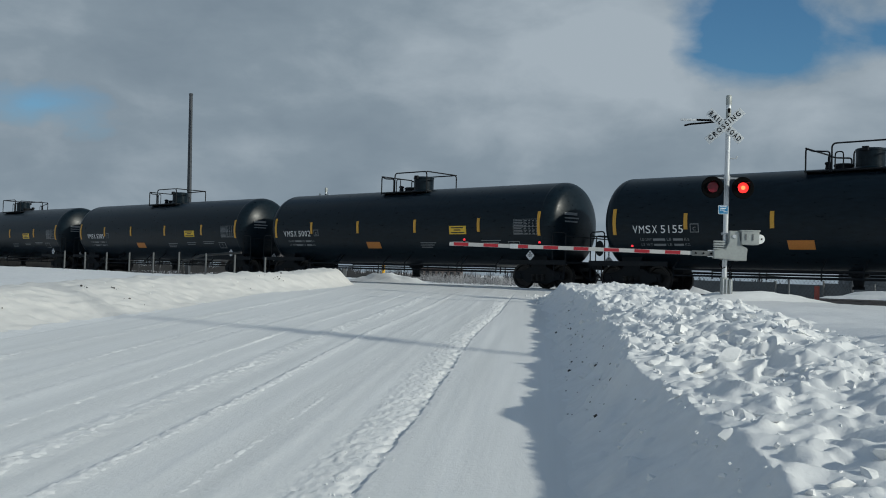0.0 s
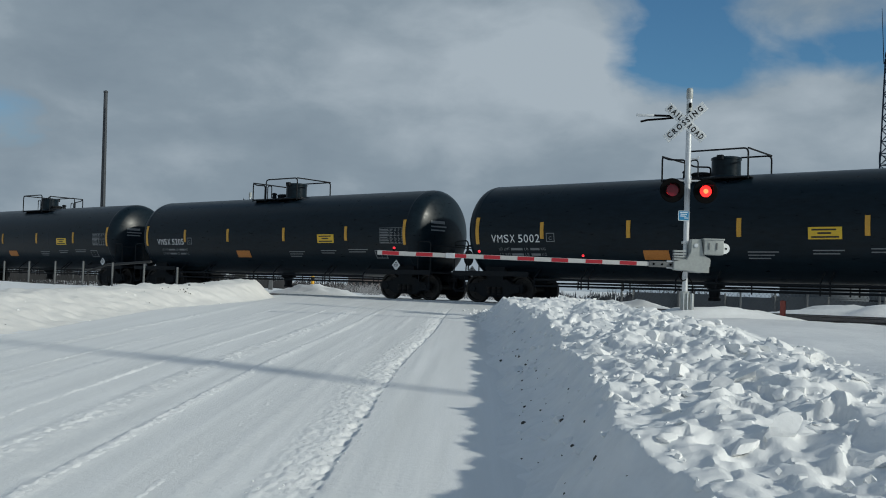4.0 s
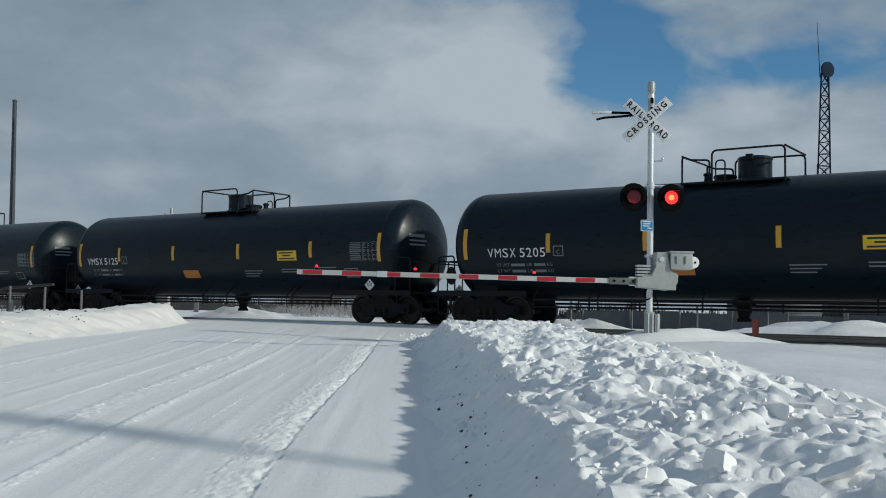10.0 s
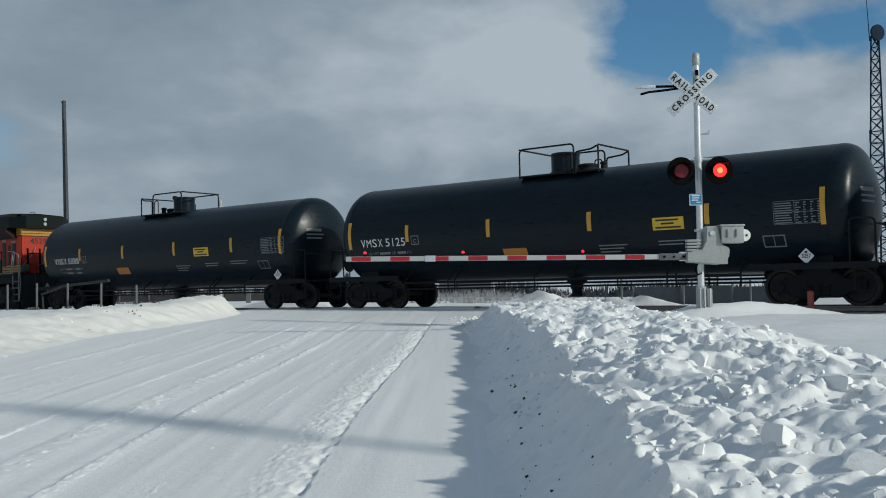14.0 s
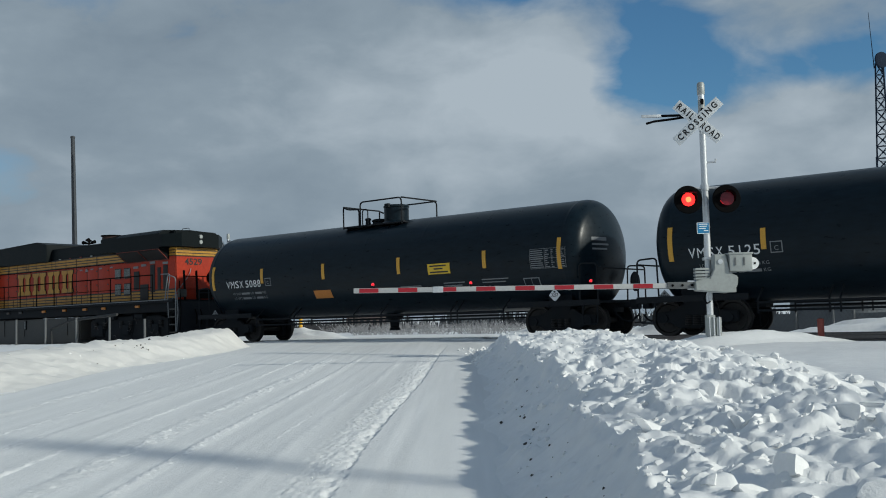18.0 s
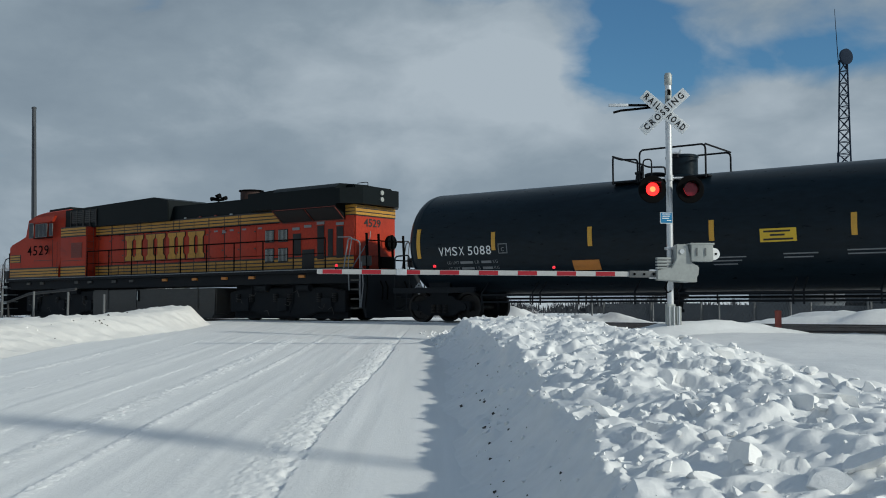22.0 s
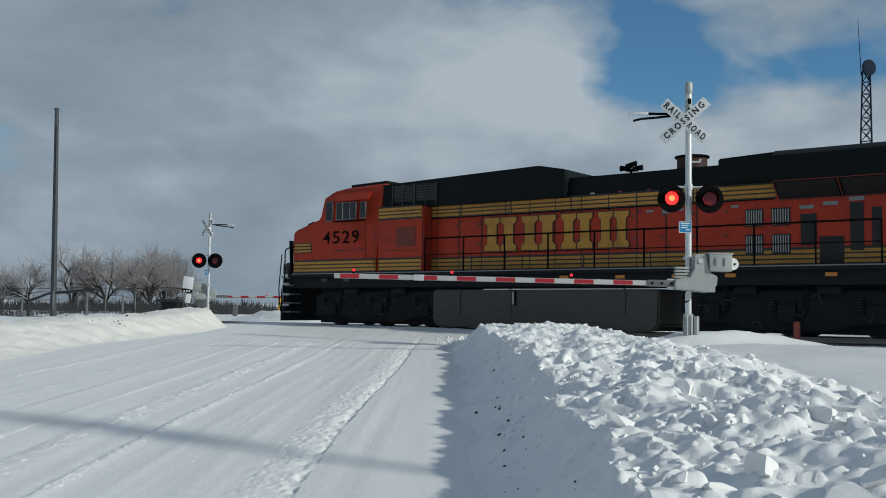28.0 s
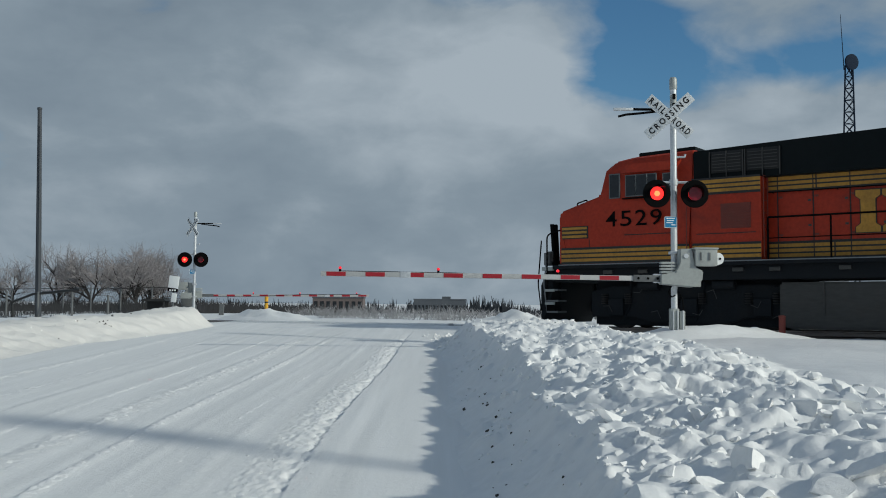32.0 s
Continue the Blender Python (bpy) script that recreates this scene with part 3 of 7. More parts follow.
def lumps(x, y, cell, keep, tall, seed):
    """Heights of half-buried angular blocks, strewn one to a cell; x and y are arrays."""
    i, j = np.floor(x / cell), np.floor(y / cell)
    out = np.zeros_like(x)
    for di in (-1, 0, 1):
        for dj in (-1, 0, 1):
            ci, cj = i + di, j + dj
            r = [(np.sin(ci * 127.1 + cj * 311.7 + seed * 17.3 + k * 74.7) * 43758.5453) % 1.0 for k in range(8)]
            dx, dy = x - (ci + 0.15 + 0.7 * r[0]) * cell, y - (cj + 0.15 + 0.7 * r[1]) * cell
            ca, sa = np.cos(r[2] * 6.283), np.sin(r[2] * 6.283)
            u = (dx * ca + dy * sa) / (cell * (0.36 + 0.42 * r[3]))
            v = (dy * ca - dx * sa) / (cell * (0.30 + 0.36 * r[4]))
            d = np.maximum(np.maximum(np.abs(u), np.abs(v)), 0.72 * (np.abs(u) + np.abs(v)))
            top = tall * (0.30 + 0.9 * r[5]) * (1 + (r[6] - 0.5) * 1.1 * u + (r[0] - 0.5) * 1.1 * v)
            h = top * np.clip((1.10 - d) * 3.6, 0, 1) * (r[7] < keep)
            out = np.maximum(out, h)
    return out



def plates(x, y, cell, step, slope, seed):
    """Broken plates of snow: each cell is a tilted plane at a height of its own."""
    i, j = np.floor(x / cell), np.floor(y / cell)
    best = np.full_like(x, 9e9)
    out = np.zeros_like(x)
    for di in (-1, 0, 1):
        for dj in (-1, 0, 1):
            ci, cj = i + di, j + dj
            r = [(np.sin(ci * 269.5 + cj * 183.3 + seed * 31.7 + k * 53.9) * 43758.5453) % 1.0 for k in range(5)]
            dx, dy = x - (ci + r[0]) * cell, y - (cj + r[1]) * cell
            d = dx * dx + dy * dy
            h = step * (r[2] - 0.3) + slope * ((r[3] - 0.5) * dx + (r[4] - 0.5) * dy)
            out = np.where(d < best, h, out)
            best = np.minimum(best, d)
    return out


road_xs = list(np.arange(-8.8, -3.9, 0.06)) + list(np.arange(-3.9, -1.8, 0.05)) + list(np.arange(-1.8, -0.6, 0.016)) + list(np.arange(-0.6, 1.7, 0.09))
road_ys = list(np.arange(-14, -4, 0.25)) + list(np.arange(-4, 15, 0.045)) + list(np.arange(15, 36, 0.13)) + list(np.arange(36, 62, 1.0))
road = grid("road", road_xs, road_ys, road_height, M["road"], "snow-packed road with tyre ruts leading over the tracks", "road", "structure")

# crumbled snow thrown up in the deepest wheel mark
co = np.empty(len(road.data.vertices) * 3)
road.data.vertices.foreach_get("co", co)
co = co.reshape(-1, 3)
lane = np.array([lane_shift(y) for y in co[:, 1]])
rut_band = np.clip((0.25 - np.abs(co[:, 0] + 1.34 - lane)) / 0.08, 0, 1) * (co[:, 1] < 19)
side_band = sum(np.clip((wd - np.abs(co[:, 0] - mid - lane)) / 0.04, 0, 1) for mid, wd in ((-3.62, 0.17), (-2.95, 0.07), (-1.95, 0.07), (-5.0, 0.07), (-5.6, 0.13), (-6.75, 0.15))) * (co[:, 1] < 21)
crumble = lumps(co[:, 0], co[:, 1], 0.075, 0.40, 0.006, 21) + lumps(co[:, 0], co[:, 1], 0.048, 0.5, 0.006, 22)
co[:, 2] += crumble * (rut_band + 0.8 * side_band)
road.data.vertices.foreach_set("co", co.ravel())
road.data.update()

# loose fresh snow thrown up beside the wheel marks: its crumbs stand out of the packed road
loose_v, loose_f = [], []
for mid, half, lift, step in ((-1.36, 0.26, 0.0025, 0.02), (-3.62, 0.20, 0.008, 0.024), (-2.97, 0.10, 0.010, 0.02), (-2.2, 0.05, 0.003, 0.02), (-4.35, 0.07, 0.005, 0.024), (-5.1, 0.10, 0.006, 0.03), (-5.7, 0.08, 0.006, 0.03), (-6.75, 0.16, 0.006, 0.03)):
    xs = np.arange(-half, half + step / 2, step)
    ys = np.arange(-3.5, 23, 0.045)
    k = len(loose_v)
    for y in ys:
        sh = lane_shift(y)
        for dx in xs:
            x = mid + dx + sh
            edge = 1 - (abs(dx) / half) ** 2
            h = lift + 0.016 * noise.noise(Vector((x * 21, y * 15, mid))) + 0.012 * noise.noise(Vector((x * 46, y * 34, mid))) + 0.010 * noise.noise(Vector((x * 3, y * 0.5, mid)))
            loose_v.append((x, y, road_height(x, y) - 0.008 + (h + 0.003) * edge))
    n = len(xs)
    loose_f += [(k + j * n + a, k + j * n + a + 1, k + (j + 1) * n + a + 1, k + (j + 1) * n + a) for j in range(len(ys) - 1) for a in range(n - 1)]
loose = bpy.data.meshes.new("loose_snow")
loose.from_pydata(loose_v, [], loose_f)
loose.materials.append(M["chunk"])
loose.polygons.foreach_set("use_smooth", [True] * len(loose_f))
loose_ob = tagged(new("loose_snow", loose), "crumbs of fresh snow along the wheel marks", "", "", "stuff")
loose_ob.parent = road


def relief(x, y):
    """Broken blocks on the top of the right bank, none on its smooth face to the road."""
    x, y = np.asarray(x, float), np.asarray(y, float)
    lip = np.interp(y, (-14, -1, 1, 3, 8, 16, 22, 27), (1.12, 1.0, 0.86, 0.78, 0.98, 0.95, 0.60, 0.85)) + 0.10 * np.sin(y * 1.7) * np.sin(y * 0.6) + 0.05 * np.sin(y * 4.1)
    outer = np.interp(y, (-14, 4, 9, 15, 21, 26), (4.1, 3.9, 3.7, 4.0, 3.6, 2.2))
    k = np.clip((x - lip + 0.16) / 0.5, 0, 1) * np.clip((outer - x) / 0.9, 0, 1)
    wave = 0.5 + 0.5 * np.sin(x * 2.1 + 1.3 * np.sin(y * 0.8)) * np.sin(y * 1.15 + 0.7 * x)
    far = np.interp(y, (-2, 5, 10, 20), (0.72, 1.0, 1.0, 0.62))
    warp = 0.05 * np.sin(y * 5.3) + 0.03 * np.sin(y * 13.1 + x * 4.0)
    h = 0.035 + plates(x + warp, y * 0.8, 0.36, 0.040, 0.50, 1) * (0.6 + 0.6 * wave) + plates(x - warp, y * 0.85 + 0.2 * x, 0.17, 0.026, 0.80, 2)
    h = np.maximum(h, lumps(x, y, 0.50, 0.14, 0.070, 1)) + plates(x, y, 0.085, 0.007, 0.40, 3) + lumps(x, y, 0.12, 0.30, 0.016, 4)
    strewn = lumps(x, y, 0.30, 0.16, 0.055, 31) + lumps(x, y, 0.14, 0.12, 0.03, 32)
    return h * k * far * (0.65 + 0.35 * wave) + strewn * np.clip((x - 0.12) / 0.3, 0, 1) * (1 - k) * np.clip((outer - x) / 0.9, 0, 1)


bank_r = grid("snow_bank", list(np.arange(-0.6, 0.24, 0.06)) + list(np.arange(0.24, 0.7, 0.031)) + list(np.arange(0.7, 3.7, 0.020)) + list(np.arange(3.7, 4.2, 0.031)) + list(np.arange(4.2, 6.2, 0.09)),
              list(np.arange(-13, -4, 0.06)) + list(np.arange(-4, -1, 0.030)) + list(np.arange(-1, 9, 0.020)) + list(np.arange(9, 13, 0.030)) + list(np.arange(13, 27.5, 0.055)),
              right_bank, M["bank"], "ploughed snow bank strewn with broken snow blocks beside the road", "snow bank", "structure")
co = np.empty(len(bank_r.data.vertices) * 3)
bank_r.data.vertices.foreach_get("co", co)
co = co.reshape(-1, 3)
# wind and thaw have rounded the edges of the plates a little
nx = int(np.argmax(co[1:, 1] > co[0, 1])) + 1
bumps = np.pad(relief(co[:, 0], co[:, 1]).reshape(-1, nx), 1, mode="edge")
bumps = (bumps[:-2] + 2 * bumps[1:-1] + bumps[2:]) / 4
bumps = (bumps[:, :-2] + 2 * bumps[:, 1:-1] + bumps[:, 2:]) / 4
co[:, 2] += 0.6 * bumps.ravel() + 0.4 * relief(co[:, 0], co[:, 1])
bank_r.data.vertices.foreach_set("co", co.ravel())
bank_r.data.set_sharp_from_angle(angle=radians(38))
bank_r.data.update()
bank_l = grid("snow_bank", list(np.arange(-13.5, -6.0, 0.09)), list(np.arange(-13, 6, 0.3)) + list(np.arange(6, 33, 0.10)), left_bank, M["bank_ridge"],
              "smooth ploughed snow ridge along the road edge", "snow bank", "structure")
co = np.empty(len(bank_l.data.vertices) * 3)
bank_l.data.vertices.foreach_get("co", co)
co = co.reshape(-1, 3)
left_relief = lumps(co[:, 0], co[:, 1], 0.6, 0.35, 0.06, 8) + lumps(co[:, 0], co[:, 1], 0.3, 0.3, 0.035, 9)
co[:, 2] += 0.25 * left_relief * np.clip((-7.9 - co[:, 0]) / 0.8, 0, 1)
bank_l.data.vertices.foreach_set("co", co.ravel())
bank_l.data.update()

# ---- tank cars (x along the track, -y towards the road, z from the rail) ----
TR, TZ = 1.58, 2.38                 # the tank's radius and middle height
CYL = 7.62                          # half length of the straight shell
KN, DISH = 0.30 * TR, 2.0 * TR      # knuckle and dish radius of the heads
HD = DISH - math.sqrt((DISH - KN) ** 2 - (TR - KN) ** 2)
TL = CYL + HD
R_JOIN = (TR - KN) * DISH / (DISH - KN)
MK = -0.18                          # the painted marks sit off the middle


def head_depth(r):
    """How far a head bulges at a radius: a shallow dish with a rounded knuckle."""
    if r <= R_JOIN:
        return HD - DISH + math.sqrt(DISH * DISH - r * r)
    return KN * math.sqrt(max(0.0, 1 - ((r - TR + KN) / KN) ** 2))


def tank_skin(x, z, out=0.006):
    """A point on the tank's near side."""
    d = abs(x) - CYL
    r = TR
    if d > 0:
        d = min(d, HD * 0.97)
        d_join = head_depth(R_JOIN)
        r = TR - KN + math.sqrt(KN * KN - d * d) if d < d_join else math.sqrt(DISH * DISH - (d - HD + DISH) ** 2)
    dz = max(-r * 0.98, min(r * 0.98, z - TZ))
    return -math.sqrt(r * r - dz * dz) - out


def wrap(bm, x, z, out=0.006):
    """Moves flat lettering on to the curve of the tank's side, its middle at x, z."""
    for v in bm.verts:
        px, pz, d = v.co.x + x, v.co.z + z, v.co.y
        v.co = Vector((px, tank_skin(px, TZ + (pz - TZ), out) + d, pz))
    return bm


def patch(bm, x0, x1, z0, z1, out=0.006, nx=2, nz=6, far=False):
    """A curved plate lying on the tank's side."""
    rows = []
    for j in range(nz + 1):
        z = z0 + (z1 - z0) * j / nz
        rows.append([(x0 + (x1 - x0) * i / nx, z) for i in range(nx + 1)])
    sgn = -1 if far else 1
    a = [[bm.verts.new((x, sgn * tank_skin(x, z, out), z)) for x, z in r] for r in rows]
    b = [[bm.verts.new((x, sgn * tank_skin(x, z, -0.02), z)) for x, z in r] for r in rows]
    for j in range(nz):
        for i in range(nx):
            bm.faces.new((a[j][i], a[j][i + 1], a[j + 1][i + 1], a[j + 1][i]))
    for j in range(nz):
        bm.faces.new((a[j][0], a[j + 1][0], b[j + 1][0], b[j][0]))
        bm.faces.new((a[j][nx], b[j][nx], b[j + 1][nx], a[j + 1][nx]))
    for i in range(nx):
        bm.faces.new((a[0][i], b[0][i], b[0][i + 1], a[0][i + 1]))
        bm.faces.new((a[nz][i], a[nz][i + 1], b[nz][i + 1], b[nz][i]))
    bmesh.ops.recalc_face_normals(bm, faces=bm.faces[:])
    return bm


def wheelset(parent, x, r, gauge=0.75):
    """An axle with its two wheels, which turn together."""
    axle = part("wheelset", tube(bmesh.new(), (0, -gauge - 0.2, 0), (0, gauge + 0.2, 0), 0.085, 10), M["wheel"], parent)
    axle.location = (x, 0, r)
    for sgn in (-1, 1):
        bm = revolve(bmesh.new(), [(0.10, 0.09), (0.14, 0.09), (0.15, 0.03), (r * 0.78, 0.02), (r * 0.84, 0.07), (r, 0.07), (r, -0.05), (r + 0.025, -0.06), (r + 0.02, -0.085),
                                  (r * 0.84, -0.085), (r * 0.78, -0.02), (0.14, -0.03), (0.10, -0.06)], 28, "Y")
        if sgn < 0:
            bmesh.ops.rotate(bm, cent=(0, 0, 0), matrix=Matrix.Rotation(math.pi, 3, "Z"), verts=bm.verts[:])
        for k in range(5):
            a = 2 * math.pi * k / 5
            tube(bm, (r * 0.5 * math.cos(a), sgn * 0.0, r * 0.5 * math.sin(a)), (r * 0.5 * math.cos(a), sgn * 0.045, r * 0.5 * math.sin(a)), 0.035, 6)
        shift(bm, (0, sgn * gauge, 0))
        part("wheel", bm, M["wheel"], axle)
    return axle


def bogie(parent, x, r, base, gauge=0.75):
    """The side frames, bolster and springs of one truck."""
    h = base / 2
    for sgn in (-1, 1):
        y = sgn * (gauge + 0.22)
        bm = prism(bmesh.new(), [(-h - 0.22, r - 0.10), (-h - 0.22, r + 0.16), (-h + 0.25, r + 0.20), (-0.42, r + 0.34), (0.42, r + 0.34), (h - 0.25, r + 0.20), (h + 0.22, r + 0.16),
                                (h + 0.22, r - 0.10), (h - 0.15, r - 0.12), (0.50, r - 0.26), (-0.50, r - 0.26), (-h + 0.15, r - 0.12)], y - 0.07, y + 0.07, 0.02)
        shift(bm, (x, 0, 0))
        frame_ob = part("side_frame", bm, M["under"], parent)
        for k in (-1, 1):
            bm = tube(bmesh.new(), (x + k * h, y - sgn * 0.02, r), (x + k * h, y + sgn * 0.11, r), 0.11, 12)
            part("axle_box", bm, M["under"], frame_ob)
        for k in (-0.22, 0, 0.22):
            bm = bmesh.new()
            for j in range(6):
                bmesh.ops.create_cone(bm, cap_ends=True, segments=10, radius1=0.085, radius2=0.085, depth=0.022, matrix=Matrix.Translation((x + k, y + sgn * 0.085, r - 0.17 + j * 0.045)))
            part("spring", bm, M["wheel"], frame_ob)
    part("bolster", box(bmesh.new(), x - 0.2, x + 0.2, -gauge - 0.22, gauge + 0.22, r - 0.05, r + 0.30, 0.03), M["under"], parent)
    # added dark filler, so that the truck shows as one black mass
    for sgn in (-1, 1):
        part("bogie_filler", box(bmesh.new(), x - base / 2 - 0.2, x + base / 2 + 0.2, *sorted((sgn * 0.50, sgn * 0.66)), 0.20, 0.86, 0.03), M["under"], parent)


def coupler(parent, x, way, reach):
    bm = box(bmesh.new(), min(x, x + way * reach), max(x, x + way * reach), -0.07, 0.07, 0.80, 0.95, 0.02)
    box(bm, min(x + way * (reach - 0.22), x + way * reach), max(x + way * (reach - 0.22), x + way * reach), -0.19, 0.13, 0.74, 1.02, 0.04)
    part("coupler", bm, M["under"], parent)
    bm = path_tube(bmesh.new(), [Vector((x + way * reach * k, -0.35 + 0.25 * k, 0.78 - 0.38 * math.sin(k * 2.6))) for k in (0, 0.2, 0.4, 0.6, 0.8, 1.0)], 0.028, 7)
    part("air_hose", bm, M["under"], parent)


TANK_AXLES = (-7.15 - 0.89, -7.15 + 0.89, 7.15 - 0.89, 7.15 + 0.89)


def tank_car():
    car = thing("tank_car", None, "black tank car with white lettering and yellow reflectors", "tank car", "tank cars of the train")
    plate = lambda x0, x1, *rest: patch(bmesh.new(), x0 + MK, x1 + MK, *rest)
    radii = [0.06, 0.3, 0.55, 0.8, 1.0, 1.15, R_JOIN] + [TR - KN + KN * math.cos(radians(a)) for a in (58, 50, 42, 34, 26, 18, 10, 4)]
    prof = [(r, -CYL - head_depth(r)) for r in radii]
    body = prof + [(TR, -CYL), (TR + 0.003, -CYL + 0.01), (TR + 0.003, -CYL + 0.05), (TR, -CYL + 0.06), (TR, -CYL + 0.12)]
    for x in (-4.7, -2.4, 0.0, 2.4, 4.7):
        body += [(TR, x - 0.08), (TR, x - 0.02), (TR + 0.0008, x - 0.01), (TR + 0.0008, x + 0.01), (TR, x + 0.02), (TR, x + 0.08)]
    body += [(TR, CYL - 0.12), (TR, CYL - 0.06), (TR + 0.003, CYL - 0.05), (TR + 0.003, CYL - 0.01), (TR, CYL)] + [(r, -h) for r, h in prof[::-1]]
    tank = part("tank", shift(revolve(bmesh.new(), body, 64, "X"), (0, 0, TZ)), M["tank"], car, "black painted steel tank with faint weld seams")
    # reflectors on both sides
    for far in (False, True):
        for x, z0, z1, wd in ((-7.36, 1.92, 2.80, 0.13), (7.66, 1.92, 2.80, 0.12), (-1.85, 2.08, 2.60, 0.13), (1.50, 2.08, 2.60, 0.13), (4.84, 2.08, 2.60, 0.13)):
            x = -x - 2 * MK if far else x
            part("reflector", plate(x - wd / 2, x + wd / 2, z0, z1, 0.014, 1, 7, far), M["yellow"], car, "yellow reflective strip")
    part("placard", plate(-1.43, -0.62, 1.45, 1.72, 0.010, 2, 3), M["orange_panel"], car, "faded orange patch")
    sign = part("warning_sign", plate(3.36, 4.22, 2.00, 2.32, 0.010, 2, 3), M["yellow_sign"], car, "yellow notice with illegible black lines")
    for z, a, b in ((2.25, 3.45, 4.08), (2.16, 3.6, 3.95), (2.06, 3.44, 4.14)):
        part("text_bar", plate(a, b, z - 0.022, z + 0.022, 0.013, 1, 1), M["black_text"], sign)
    table = part("data_panel", plate(6.50, 7.70, 1.96, 2.54, 0.008, 3, 5), M["tank"], car, "black panel of small illegible white print")
    rng = random.Random(4)
    for j in range(9):
        z = 1.99 + j * 0.058
        for a, b in ((6.54, 6.98), (7.03, 7.17), (7.22, 7.34), (7.39, 7.50), (7.55, 7.66)):
            part("text_bar", plate(a, b - rng.random() * 0.09, z, z + 0.026, 0.011, 1, 1), M["grey_text"], table)
    for z in (1.965, 2.245, 2.515):
        part("table_line", plate(6.52, 7.68, z, z + 0.010, 0.012, 3, 1), M["grey_text"], table)
    for x in (6.51, 7.005, 7.68):
        part("table_line", plate(x, x + 0.010, 1.97, 2.52, 0.012, 1, 5), M["grey_text"], table)
    for x0, z0, n, ln in ((1.7, 1.66, 3, 0.85), (3.45, 1.70, 2, 0.80), (4.9, 1.74, 2, 0.95)):
        for j in range(n):
            part("text_bar", plate(x0, x0 + ln - 0.12 * j, z0 - j * 0.085, z0 - j * 0.085 + 0.03, 0.008, 1, 1), M["grey_text"], car)
    frame_sign = part("framed_plate", plate(6.18, 6.72, 1.44, 1.73, 0.008, 2, 3), M["grey_text"], car, "white-outlined plate")
    for a in (6.21, 6.46):
        part("plate_field", plate(a, a + 0.23, 1.47, 1.70, 0.012, 1, 2), M["tank"], frame_sign)
    # hazard diamonds on their holders near both ends
    for x, zd in ((-7.65 + MK, 1.02), (7.20 + MK, 1.20)):
        bm = bmesh.new()
        y = -1.42
        vs = [bm.verts.new((x + a, y, zd + b)) for a, b in ((-0.19, 0), (0, -0.19), (0.19, 0), (0, 0.19))]
        f = bm.faces.new(vs)
        bmesh.ops.recalc_face_normals(bm, faces=[f])
        ext = bmesh.ops.extrude_face_region(bm, geom=[f])["geom"]
        bmesh.ops.translate(bm, vec=(0, 0.012, 0), verts=[g for g in ext if isinstance(g, bmesh.types.BMVert)])
        d = part("hazard_placard", bm, M["white"] if x > 0 else M["grey_text"], car, "white diamond placard")
        part("placard_number", shift(letters("3257", 0.13, 0.001, 0.002, 1.0, 0.22), (x, y - 0.004, zd)), M["black_text"], d)
        part("placard_symbol", box(bmesh.new(), x - 0.03, x + 0.03, y - 0.006, y - 0.001, zd + 0.07, zd + 0.12), M["black_text"], d)
        part("placard_bracket", tube(bmesh.new(), (x, y + 0.02, zd), (x, y + 0.75, zd), 0.02, 6), M["under"], car)
    # end lettering on the right head
    for j, (ln, hgt) in enumerate(((0.62, 0.10), (0.70, 0.05), (0.62, 0.05))):
        z = 2.70 - j * 0.13
        bm = bmesh.new()
        rows = []
        for i in range(5):
            yy = -0.95 + ln * i / 4
            dz = z - TZ
            hx = CYL + head_depth(math.sqrt(yy * yy + dz * dz)) + 0.008
            rows.append((hx, yy))
        for (xa, ya), (xb, yb) in zip(rows[:-1], rows[1:]):
            bm.faces.new([bm.verts.new(p) for p in ((xa, ya, z), (xb, yb, z), (xb, yb, z + hgt), (xa, ya, z + hgt))])
        bmesh.ops.remove_doubles(bm, verts=bm.verts[:], dist=0.001)
        part("text_bar", bm, M["grey_text"], car)
    # fittings on top
    top = TZ + TR
    hx = 0.29
    hatch = part("valve_housing", shift(revolve(bmesh.new(), [(0.5, -0.06), (0.47, -0.02), (0.42, 0.0), (0.42, 0.46), (0.44, 0.47), (0.44, 0.52), (0.40, 0.55), (0.05, 0.56)], 28), (hx, 0, top)), M["tank"], car, "round black valve housing with a lid")
    part("lid_hinge", box(bmesh.new(), hx - 0.09, hx + 0.09, -0.52, -0.40, top + 0.44, top + 0.58, 0.02), M["under"], hatch)
    part("manway", shift(revolve(bmesh.new(), [(0.30, -0.06), (0.27, 0.06), (0.30, 0.07), (0.30, 0.12), (0.24, 0.15), (0.04, 0.16)], 24), (-0.52, 0.1, top)), M["under"], car)
    part("vent_valve", shift(revolve(bmesh.new(), [(0.10, -0.03), (0.08, 0.12), (0.11, 0.14), (0.11, 0.19), (0.04, 0.22)], 14), (-0.92, -0.1, top)), M["under"], car)
    part("platform", box(bmesh.new(), -1.35, 1.35, -0.92, 0.92, top - 0.16, top - 0.12, 0.01), M["under"], car, "grating walkway")
    for sgn in (-1, 1):
        y = sgn * 0.92
        z0, z1 = top - 0.20, top + 0.66
        part("handrail", path_tube(bmesh.new(), bend([(-0.52, y, z0), (-0.52, y, z1), (1.3, y, z1), (1.3, y, z0)], 0.14), 0.026, 7), M["under"], car)
        part("handrail", path_tube(bmesh.new(), bend([(-1.3, y, z0), (-1.3, y, z1 - 0.10), (-1.1, y, z1 - 0.20), (-0.58, y, z1 - 0.24), (-0.58, y, z0)], 0.09), 0.026, 7), M["under"], car)
